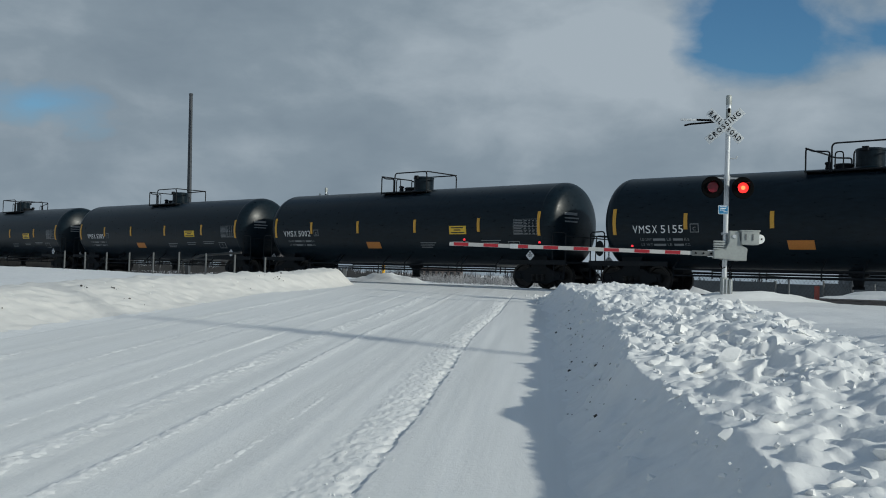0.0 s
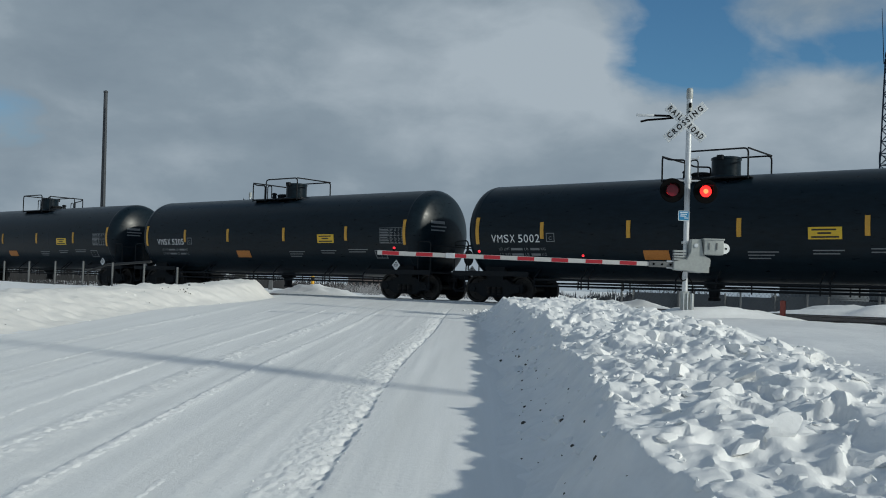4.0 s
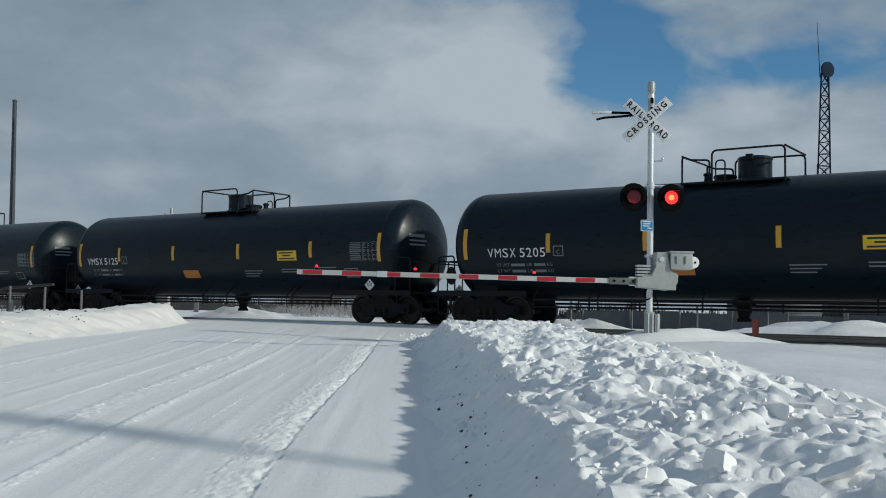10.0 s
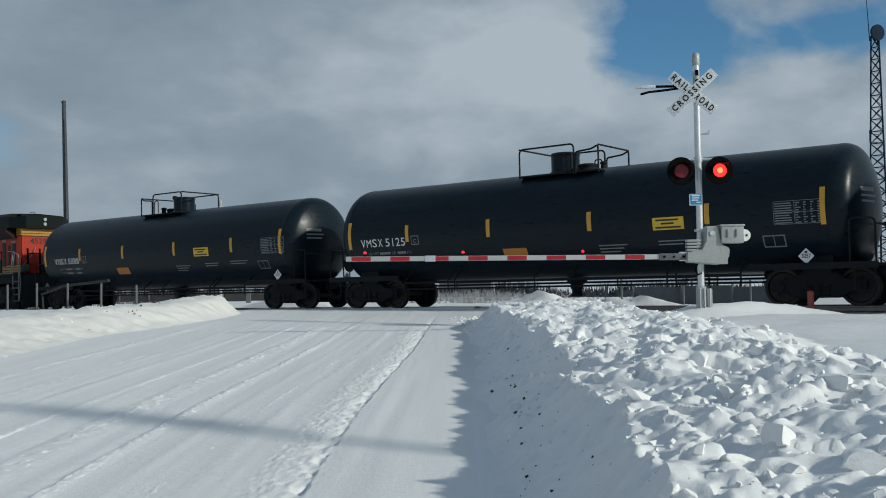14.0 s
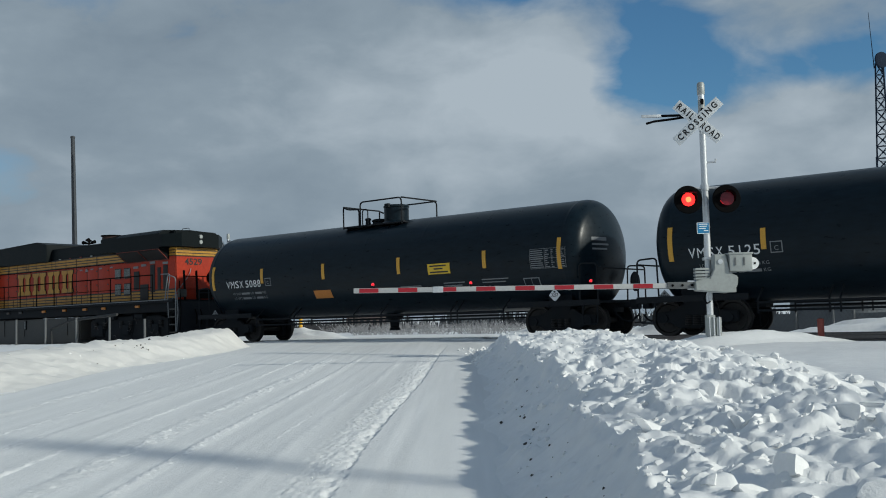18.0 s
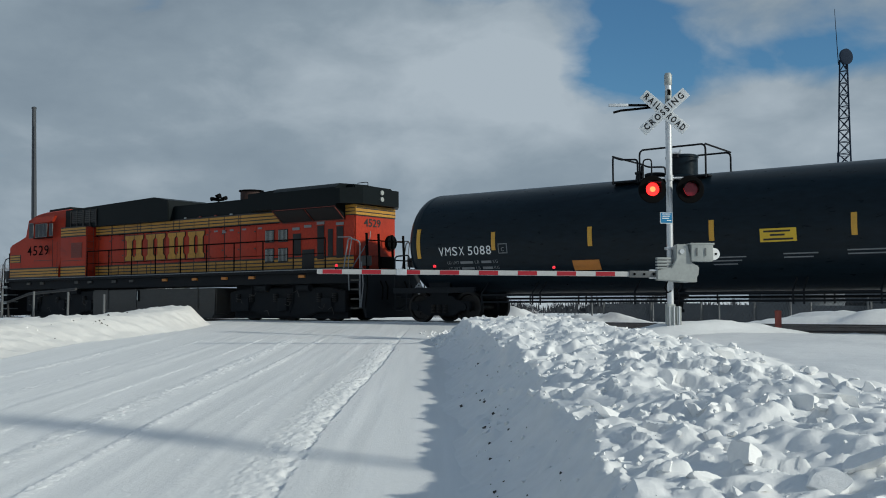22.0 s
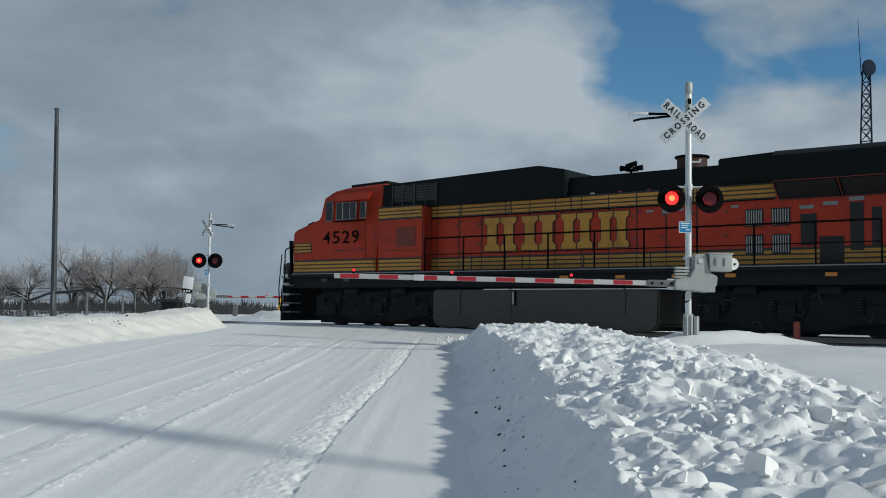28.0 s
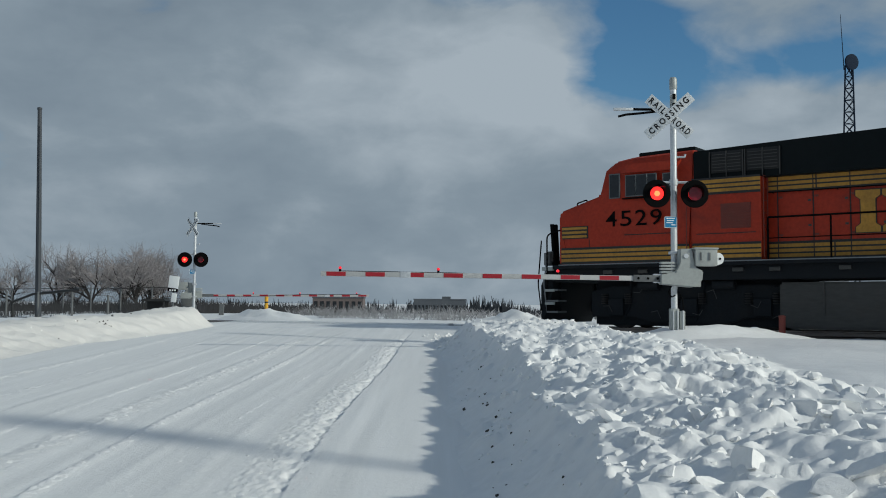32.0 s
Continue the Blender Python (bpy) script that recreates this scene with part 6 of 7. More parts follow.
        part("text_bar", box(bmesh.new(), a, b, -0.098, -0.093, z, z + 0.018), M["sign_white"], nb)
    # mechanism
    z = arm_z
    me_ = part("mechanism_case", prism(bmesh.new(), [(-0.36, z - 0.14), (0.30, z - 0.20), (0.50, z - 0.06), (0.52, z + 0.14), (0.36, z + 0.22), (0.28, z + 0.60), (0.04, z + 0.60), (0.03, z + 0.30), (-0.06, z + 0.12), (-0.36, z + 0.06)], -0.36, -0.10, 0.02), M["grey_box"], sig, "pale grey gate mechanism")
    part("motor_case", box(bmesh.new(), 0.34, 0.80, -0.42, -0.06, z + 0.24, z + 0.60, 0.025), M["grey_box"], me_)
    part("case_lid", box(bmesh.new(), 0.32, 0.82, -0.435, -0.05, z + 0.585, z + 0.625, 0.01), M["grey_box"], me_)
    part("motor_end", tube(bmesh.new(), (0.84, -0.30, z + 0.40), (0.84, -0.20, z + 0.40), 0.125, 22), M["sign_white"], me_, "round pale end plate")
    part("end_bolt", box(bmesh.new(), 0.86, 0.90, -0.31, -0.30, z + 0.38, z + 0.42), M["lamp_black"], me_)
    for x in (0.44, 0.62):
        part("latch", box(bmesh.new(), x, x + 0.025, -0.44, -0.42, z + 0.36, z + 0.52), M["fence"], me_)
    part("case_bolt", tube(bmesh.new(), (0.16, -0.38, z + 0.45), (0.16, -0.36, z + 0.45), 0.05, 14), M["galv"], me_)
    cw = part("counterweight", box(bmesh.new(), 0.08, 0.60, 0.12, 0.26, z - 0.18, z + 0.10, 0.02), M["grey_box"], me_)
    for j in range(4):
        part("weight_plate", box(bmesh.new(), -0.34, -0.04, -0.30, -0.12, z + 0.09 + j * 0.065, z + 0.135 + j * 0.065, 0.006), M["grey_box"], me_)
    for zz in (z - 0.1, z + 0.5):
        part("mast_clamp", box(bmesh.new(), -0.1, 0.1, -0.12, 0.1, zz, zz + 0.06, 0.01), M["galv"], me_)
    arm = gate_arm(sig, arm_len, rise, lamps)
    arm.matrix_basis = Matrix.Translation((-0.36, -0.23, z - 0.02)) @ arm.matrix_basis
    part("arm_pivot", box(bmesh.new(), -0.50, -0.26, -0.27, -0.19, z - 0.11, z + 0.08, 0.02), M["galv"], me_)
    part("service_cable", path_tube(bmesh.new(), [(-0.1, -0.2, z - 0.16), (-0.16, -0.16, z - 0.3), (-0.08, -0.1, z - 0.4), (0, -0.08, z - 0.36)], 0.014, 6), M["lamp_black"], me_)
    if turned:
        for o in (me_, arm):
            o.matrix_basis = Matrix.Rotation(math.pi, 4, "Z") @ o.matrix_basis
    return sig, sl, sr


near_signal, near_l, near_r = signal("galvanised crossing signal with red lamps, crossbuck and lowered striped gate", 5.20, 2.75, 1.00, 7.04, 4.416, 0.45, -1, (-6.64, -4.60, -2.12), False, -24.0)
near_signal.matrix_world = pose(4.95, 20.5, 1.17)
far_signal, far_l, far_r = signal("distant galvanised crossing signal with red lamps and lowered striped gate", 5.05, 2.74, 1.02, 8.2, 4.35, 0.3, 1, (-2.5, -4.8, -7.6), True, -42.0)
far_signal.matrix_world = pose(-12.0, 48.0, 0.85)
SHUTTERS = [(near_l, 0), (near_r, 1), (far_l, 0), (far_r, 1)]

# ---- things round the crossing ----


def sit(x, y):
    z = ground_z(x, y)
    if -0.5 < x < 6.1 and -13 < y < 27.4:
        z = max(z, right_bank(x, y))
    if -13.4 < x < -6.1 and -13 < y < 32.9:
        z = max(z, left_bank(x, y))
    return z


def marker_post(x, y, h):
    ob = thing("marker_post", pose(x, y, sit(x, y)), "short faded red marker post standing in the snow", "post")
    part("post", tube(bmesh.new(), (0, 0, -0.3), (0, 0, h), 0.075, 12), M["post"], ob)
    part("post_cap", shift(revolve(bmesh.new(), [(0.08, 0.0), (0.08, 0.03), (0.02, 0.05)], 12), (0, 0, h - 0.02)), M["post"], ob)


marker_post(7.95, 22.6, 0.54)

pole_top = Vector((-22.3, 54.0, 12.2))
light_pole = thing("light_pole", pose(-22.3, 54.0, 0.6), "tall bare weathered pole behind the tracks", "pole")
part("shaft", tube(bmesh.new(), (0.25, 0, -0.5), (0, 0, 11.6), 0.17, 14, 0.11), M["pole"], light_pole)
part("conduit", tube(bmesh.new(), (0.30, -0.15, 0), (0.09, -0.12, 10.6), 0.035, 8), M["pole"], light_pole)
part("pole_cap", shift(revolve(bmesh.new(), [(0.13, 0.0), (0.13, 0.10), (0.03, 0.14)], 14), (0, 0, 11.55)), M["pole"], light_pole)

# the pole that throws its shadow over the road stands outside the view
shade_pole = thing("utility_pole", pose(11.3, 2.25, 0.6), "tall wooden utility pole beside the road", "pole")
part("shaft", tube(bmesh.new(), (0, 0, -0.5), (0, 0, 14.0), 0.11, 14, 0.09), M["pole"], shade_pole)
part("transformer", tube(bmesh.new(), (0.12, 0.1, 6.9), (0.12, 0.1, 8.4), 0.19, 16), M["galv"], shade_pole)


def lattice_tower(x, y, z0, z1):
    """A three-legged lattice mast with a dish and whip aerials."""
    ob = thing("lattice_tower", pose(x, y, z0, 0, 0, 20), "tall steel lattice radio tower with a round dish", "radio tower")
    h = z1 - z0
    legs = [(math.cos(a), math.sin(a)) for a in (0.3, 0.3 + 2.094, 0.3 + 4.189)]
    width = lambda z: 2.1 - 1.35 * z / h
    for cx, cy in legs:
        part("leg", tube(bmesh.new(), (cx * width(0), cy * width(0), 0), (cx * width(h), cy * width(h), h), 0.13, 6), M["tower"], ob)
    n = 22
    for k in range(n):
        za, zb = h * k / n, h * (k + 1) / n
        for i in range(3):
            a, b = legs[i], legs[(i + 1) % 3]
            part("brace", tube(bmesh.new(), (a[0] * width(za), a[1] * width(za), za), (b[0] * width(zb), b[1] * width(zb), zb), 0.065, 5), M["tower"], ob)
            part("brace", tube(bmesh.new(), (b[0] * width(za), b[1] * width(za), za), (a[0] * width(zb), a[1] * width(zb), zb), 0.065, 5), M["tower"], ob)
            part("cross_bar", tube(bmesh.new(), (a[0] * width(zb), a[1] * width(zb), zb), (b[0] * width(zb), b[1] * width(zb), zb), 0.065, 5), M["tower"], ob)
    bm = revolve(bmesh.new(), [(0.05, 0.45), (0.9, 0.35), (1.28, 0.10), (1.30, -0.22), (1.2, -0.26), (0.05, -0.20)], 28, "Y")
    dish = part("dish", shift(bm, (-0.60, -0.9, h + 0.2)), M["tower"], ob, "grey drum-shaped dish aerial")
    part("dish_mount", tube(bmesh.new(), (0.2, 0, h - 1.6), (0.2, -0.4, h + 0.6), 0.14, 8), M["tower"], ob)
    part("whip_aerial", tube(bmesh.new(), (-1.3, 0, h - 1.0), (-1.9, 0, h + 8.2), 0.08, 6, 0.04), M["tower"], ob)
    for z, ln in ((h - 17.5, 1.6), (h - 16.2, 1.2)):
        part("side_aerial", path_tube(bmesh.new(), [(0, 0, z), (-ln - 0.6, -0.3, z), (-ln - 0.6, -0.3, z + 1.9)], 0.05, 5), M["tower"], ob)
    return ob


lattice_tower(67.5, 158.6, -2.0, 41.0)


def link_fence(label, group, pts, spacing, height, sag, posts_only=False):
    """A wire-mesh fence: posts, a top rail and woven wires."""
    ob = thing("wire_fence", None, label, "fence", group)
    length = 0.0
    for (xa, ya), (xb, yb) in zip(pts[:-1], pts[1:]):
        d = math.hypot(xb - xa, yb - ya)
        n = max(1, round(d / spacing))
        wires = []
        for k in range(n + 1):
            x, y = xa + (xb - xa) * k / n, ya + (yb - ya) * k / n
            z = sit(x, y)
            part("fence_post", tube(bmesh.new(), (x, y, z - 0.3), (x + 0.02 * math.sin(k * 3.1), y, z + height + 0.06 * math.sin(k * 5.3)), 0.042, 8), M["fence"], ob)
            if k < n and not posts_only:
                x2, y2 = xa + (xb - xa) * (k + 1) / n, ya + (yb - ya) * (k + 1) / n
                z2 = sit(x2, y2)
                wires.append(((x, y, z + height - 0.05), (x2, y2, z2 + height - 0.05), 0.022, 0.022))
                m = 16
                for j in range(m):
                    for s0, s1 in ((0, 1), (1, 0)):
                        t0, t1 = j / m, min(1.0, (j + 5) / m)
                        h0, h1 = (0.02, height - 0.06) if s0 == 0 else (height - 0.06, 0.02)
                        p = Vector((x + (x2 - x) * t0, y + (y2 - y) * t0, z + (z2 - z) * t0 + h0))
                        q = Vector((x + (x2 - x) * t1, y + (y2 - y) * t1, z + (z2 - z) * t1 + h1))
                        wires.append((p, q, 0.005, 0.005))
        if not posts_only:
            stick_part("wire_mesh", wires, M["wire"], ob)
    return ob


# in front of the train, left of the road: bare posts and a fallen rail
link_fence("row of leaning dark steel fence posts behind the snow ridge", "fences by the tracks", [(-24.5, 42.5), (-11.2, 33.2)], 2.1, 0.95, 0, True)
# past the train
link_fence("wire-mesh fence past the tracks, dusted with snow", "fences by the tracks", [(-48, 78), (-13.6, 52.6)], 2.8, 1.5, 0)
link_fence("wire-mesh fence past the tracks, dusted with snow", "fences by the tracks", [(6.5, 40.5), (33, 22.5)], 2.6, 1.15, 0)



def panel_fence(x0, y0, x1, y1, n):
    """A low wall of grey sheet panels between pale posts."""
    ob = thing("panel_fence", None, "low fence of dull grey sheet panels past the tracks", "fence", "fences by the tracks")
    for k in range(n):
        a, b = Vector((x0, y0, 0)).lerp(Vector((x1, y1, 0)), k / n), Vector((x0, y0, 0)).lerp(Vector((x1, y1, 0)), (k + 1) / n)
        z = min(sit(a.x, a.y), sit(b.x, b.y))
        way = (b - a).normalized()
        side = Vector((-way.y, way.x, 0)) * 0.03
        bm = bmesh.new()
        top = 1.42 + 0.05 * math.sin(k * 2.7)
        ring = [bm.verts.new(p + Vector((0, 0, h))) for p, h in ((a - side, z - 0.3), (b - side, z - 0.3), (b + side, z - 0.3), (a + side, z - 0.3), (a - side, top), (b - side, top), (b + side, top), (a + side, top))]
        for f in ((0, 1, 5, 4), (1, 2, 6, 5), (2, 3, 7, 6), (3, 0, 4, 7), (4, 5, 6, 7), (3, 2, 1, 0)):
            bm.faces.new([ring[i] for i in f])
        part("panel", bm, M["silo"], ob)
        part("fence_post", tube(bmesh.new(), (a.x, a.y - 0.06, z - 0.3), (a.x, a.y - 0.06, top + 0.12), 0.045, 8), M["fence"], ob)


panel_fence(7.5, 43.5, 37.0, 24.0, 16)

fallen = thing("fallen_pipe", pose(-13.2, 34.6, sit(-13.2, 34.6)), "dark fence pipe leaning across its posts", "pipe")
part("pipe", path_tube(bmesh.new(), [(-3.0, 2.6, 0.55), (-1.8, 1.6, 0.86), (0.6, -0.2, 1.02)], 0.05, 8), M["dark_rail"], fallen)
part("pipe_stay", tube(bmesh.new(), (-2.9, 2.5, -0.2), (-3.0, 2.6, 0.6), 0.04, 8), M["dark_rail"], fallen)


def bare_tree(x, y, z0, h, seed, spreadness=1.0):
    """A leafless tree: forked limbs that end in a haze of thin twigs."""
    rng = random.Random(seed)
    ob = thing("bare_tree", pose(x, y, z0), "leafless winter tree with fine brownish twigs", "tree", "bare trees by the tracks")
    limbs, twigs = [], []
    tips = []

    def stroke(rods, p, d, r, ln, n=3):
        """A wandering limb; gives the points along it."""
        pts = [p]
        for k in range(n):
            d = (d + Vector((rng.uniform(-1, 1), rng.uniform(-1, 1), rng.uniform(-0.6, 0.9))) * 0.17).normalized()
            pts.append(pts[-1] + d * ln / n)
        for k in range(n):
            rods.append((pts[k], pts[k + 1], r * (1 - 0.6 * k / n), r * (1 - 0.6 * (k + 1) / n)))
        return pts, d

    def grow(p, d, r, ln, depth):
        pts, end = stroke(limbs if depth < 3 else twigs, p, d, r, ln, 3 if depth < 4 else 2)
        if depth >= 5:
            return
        kids = (5, 5, 5, 4, 3)[depth]
        for k in range(kids):
            f = 0.30 + 0.70 * (k + rng.random()) / kids if depth else 0.45 + 0.55 * (k + rng.random()) / kids
            i = min(len(pts) - 2, int(f * (len(pts) - 1)))
            q = pts[i].lerp(pts[i + 1], f * (len(pts) - 1) - i)
            a = rng.uniform(0, 6.283)
            tilt = rng.uniform(0.45, 1.0)
            u = end.orthogonal().normalized()
            v = end.cross(u)
            nd = (end * math.cos(tilt) + (u * math.cos(a) + v * math.sin(a)) * math.sin(tilt) + Vector((0, 0, 0.12))).normalized()
            grow(q, nd, max(0.0042, r * (0.66 if depth == 0 else 0.52)), ln * rng.uniform(0.60, 0.85) * (1.25 if depth == 0 else 1.0), depth + 1)

    grow(Vector((0, 0, -0.3)), Vector((rng.uniform(-0.15, 0.15), rng.uniform(-0.15, 0.15), 1)).normalized(), h * 0.030, h * 0.36, 0)
    stick_part("trunk", limbs, M["bark"], ob)
    stick_part("crown", twigs, M["twig"], ob)
    return ob


for x, y, h, seed in ((-33.5, 77.0, 5.0, 1), (-29.6, 76.0, 5.8, 2), (-26.4, 75.0, 6.2, 3), (-23.6, 77.0, 6.2, 4), (-24.2, 80.0, 5.6, 5), (-36.5, 78.0, 4.2, 6), (-20.5, 82.0, 2.2, 7),
                      (-31.5, 86.0, 5.6, 8), (-28.0, 88.0, 6.4, 9), (-25.6, 87.0, 6.8, 10), (-27.4, 84.0, 6.2, 11), (-26.5, 92.0, 6.6, 12)):
    bare_tree(x, y, sit(x, y) - 0.2, h * 0.9, seed)


def brush(x, y, w_, h, seed, n=70):
    rng = random.Random(seed)
    rods = []
    for _ in range(n):
        p = Vector((rng.uniform(-w_, w_), rng.uniform(-0.6, 0.6), -0.1))
        q = p + Vector((rng.uniform(-0.35, 0.35), rng.uniform(-0.3, 0.3), rng.uniform(0.4, 1.0) * h))
        rods.append((p, q, 0.02, 0.006))
        for _ in range(2):
            m = p.lerp(q, rng.uniform(0.4, 0.9))
            rods.append((m, m + Vector((rng.uniform(-0.3, 0.3), rng.uniform(-0.2, 0.2), rng.uniform(0.1, 0.35))), 0.012, 0.004))
    ob = tagged(new("brush", sticks("brush", rods, M["frost"])), "frosted roadside brush poking out of the snow", "bush", "frosted brush")
    ob.matrix_world = pose(x, y, sit(x, y))
    return ob


for k, (x, y, h) in enumerate(((-4.6, 47, 0.8), (-2.4, 46, 1.0), (-0.4, 44.5, 0.8), (1.2, 43, 0.9), (-5.5, 53, 1.0), (-3.5, 54, 1.3), (-1.6, 53, 0.9), (0.4, 55, 1.2), (2.2, 52.5, 0.8), (-7.3, 55, 0.9), (4.2, 50, 0.7))):
    brush(x, y, 1.1, h * 0.6, 20 + k)


def trackside_sign(x, y):
    ob = thing("roadside_sign", pose(x, y, sit(x, y), 0, 0, -12), "white sign boards on a post by the far signal", "sign")
    part("post", tube(bmesh.new(), (0, 0, -0.3), (0, 0, 2.0), 0.04, 8), M["fence"], ob)
    for nm, x0, x1, z0, z1, mt in (("board", -0.26, 0.26, 1.52, 2.10, "sign_white"), ("lower_board", -0.02, 0.24, 0.85, 1.28, "sign_white"), ("dark_strip", -0.26, 0.26, 1.34, 1.50, "lamp_black")):
        bm = box(bmesh.new(), x0, x1, -0.05, -0.02, z0, z1, 0.008)
        bmesh.ops.rotate(bm, cent=(0, 0, 1.5), matrix=Matrix.Rotation(radians(7), 3, "Y"), verts=bm.verts[:])
        part(nm, bm, M[mt], ob)
    for k in range(3):
        part("text_bar", box(bmesh.new(), -0.18 + 0.13 * k, -0.10 + 0.13 * k, -0.06, -0.045, 1.38, 1.45), M["sign_white"], ob)


trackside_sign(-12.75, 47.0)
shelter = thing("low_shelter", pose(-13.75, 47.6, sit(-13.75, 47.6)), "low dark lean-to on posts beside the far signal", "shelter")
part("roof", prism(bmesh.new(), [(-0.62, 0.86), (0.62, 0.86), (0.52, 0.98), (-0.52, 0.98)], -0.5, 0.5, 0.01), M["dark_rail"], shelter)
for dx in (-0.5, 0.5):
    for dy in (-0.4, 0.4):
        part("post", tube(bmesh.new(), (dx, dy, -0.3), (dx, dy, 0.87), 0.05, 8), M["dark_rail"], shelter)
part("back_panel", box(bmesh.new(), -0.5, 0.5, 0.36, 0.40, 0.0, 0.86), M["dark_rail"], shelter)
grey_post = thing("concrete_post", pose(-12.0, 54.0, sit(-12.0, 54.0)), "short leaning grey concrete post past the crossing", "post")
part("post", prism(bmesh.new(), [(-0.13, -0.4), (0.13, -0.4), (0.16, 0.62), (-0.06, 0.62)], -0.1, 0.1, 0.02), M["fence"], grey_post)
case = thing("relay_cabinet", pose(-12.55, 49.2, 0.85), "snow-capped grey relay cabinet beside the far signal", "cabinet")
part("body", box(bmesh.new(), -0.32, 0.32, -0.3, 0.3, -0.3, 1.0, 0.02), M["fence"], case)
part("roof", prism(bmesh.new(), [(-0.38, 1.0), (0.38, 1.0), (0.22, 1.16), (-0.22, 1.16)], -0.36, 0.36, 0.02), M["sign_white"], case)
yp = thing("bollard", pose(-9.5, 54.0, sit(-9.5, 54.0)), "yellow painted steel bollard past the crossing", "bollard")
part("post", tube(bmesh.new(), (0, 0, -0.4), (0, 0, 1.0), 0.10, 12), M["amber"], yp)
part("cap", shift(revolve(bmesh.new(), [(0.11, 0.0), (0.11, 0.05), (0.06, 0.09), (0.02, 0.10)], 12), (0, 0, 0.98)), M["amber"], yp)
part("band", shift(revolve(bmesh.new(), [(0.10, 0.0), (0.104, 0.0), (0.104, 0.08), (0.10, 0.08)], 12), (0, 0, 0.7)), M["black_text"], yp)

# snow heaps past the tracks, either side of the road
def heap(name_label, x, y, lx, ly, h, seed, turn=0.0):
    bm = bmesh.new()
    n = 26
    vs = {}
    for j in range(n + 1):
        for i in range(n + 1):
            u, v = i / n * 2 - 1, j / n * 2 - 1
            r = min(1.0, math.sqrt(u * u + v * v))
            z = h * (math.cos(r * math.pi) * 0.5 + 0.5) * (1 + (0.2 if seed == 4.0 else 0.5) * fractal(u * 3, v * 3, 1.0, 4, seed)) - 0.12
            vs[i, j] = bm.verts.new((u * lx, v * ly, z))
    for j in range(n):
        for i in range(n):
            bm.faces.new((vs[i, j], vs[i + 1, j], vs[i + 1, j + 1], vs[i, j + 1]))
    ob = solid("snow_mound", bm, M["bank"], name_label, "snow bank", "ploughed snow mounds", "", 60)
    ob.matrix_world = pose(x, y, base_z(x, y), 0, 0, turn)


heap("ploughed snow mound past the tracks", -7.2, 40.9, 4.2, 1.35, 0.56, 1.0, -36)
heap("ploughed snow mound past the tracks", 2.7, 35.4, 3.0, 1.3, 0.58, 2.0, -34)
heap("ploughed snow mound past the tracks", 5.6, 32.3, 3.4, 1.1, 0.46, 7.0, -36)
heap("ploughed snow mound past the tracks", 16.0, 24.0, 4.5, 1.4, 0.45, 3.0, -34)
heap("snow mound round the signal's foot", 5.9, 20.9, 3.6, 1.7, 0.40, 4.0, 10)
heap("ploughed snow mound past the tracks", 13.5, 31.0, 6.0, 1.6, 0.62, 6.0, -30)

# ---- the distance ----


def block(label, x, y, z0, w_, d, h, mat, rows, cols, turn=0.0):
    ob = thing("building", pose(x, y, z0, 0, 0, turn), label, "building", "far buildings of the town")
    part("wall", box(bmesh.new(), -w_ / 2, w_ / 2, 0, d, 0, h), mat, ob)
    part("parapet", box(bmesh.new(), -w_ / 2 - 0.2, w_ / 2 + 0.2, -0.2, d, h, h + 0.5), M["concrete"], ob)
    for j in range(rows):
        for i in range(cols):
            cx = -w_ / 2 + (i + 0.5) * w_ / cols
            cz = (j + 0.5) * h / rows
            part("window", box(bmesh.new(), cx - w_ / cols * 0.30, cx + w_ / cols * 0.30, -0.12, 0.1, cz - h / rows * 0.26, cz + h / rows * 0.28), M["dark_glass"], ob)
    return ob


big = block("long grey multi-storey block far across the town", 0.6, 450.0, -9.0, 24.0, 14, 11.2, M["concrete"], 1, 14)
part("plant_room", box(bmesh.new(), 1.0, 5.0, 2, 8, 11.2, 12.8), M["concrete"], big)
block("long low brick building far across the town", -34.0, 330.0, -7.0, 17.0, 10, 9.4, M["brick"], 2, 8)
block("snow-roofed shed far across the town", -20.0, 300.0, -8.0, 14.0, 8, 4.5, M["concrete"], 1, 5)
block("long grey industrial shed past the fence", 40.0, 70.0, -2.0, 34.0, 14, 4.3, M["silo"], 1, 1, -30)

silo = thing("storage_tank", pose(21.5, 57.0, -1.0), "grey cylindrical steel storage tank past the tracks", "storage tank")
part("shell", revolve(bmesh.new(), [(2.3, 0.0), (2.3, 4.75), (2.36, 4.78), (2.36, 4.86), (0.3, 5.2), (0.05, 5.22)], 36), M["silo"], silo)
for z in (1.2, 2.4, 3.6):
    part("hoop", revolve(bmesh.new(), [(2.31, z), (2.34, z + 0.02), (2.34, z + 0.08), (2.31, z + 0.1)], 36), M["silo"], silo)
part("vent", tube(bmesh.new(), (-0.6, 0, 5.1), (-0.6, 0, 5.5), 0.2, 10), M["silo"], silo)
cab2 = thing("utility_cabinet", pose(18.0, 33.5, sit(18.0, 33.5)), "small white utility cabinet past the tracks", "cabinet")
part("body", box(bmesh.new(), -0.45, 0.45, -0.3, 0.3, -0.2, 0.75, 0.03), M["sign_white"], cab2)
part("door", box(bmesh.new(), -0.38, 0.38, -0.32, -0.29, 0.0, 0.65, 0.01), M["grey_box"], cab2)


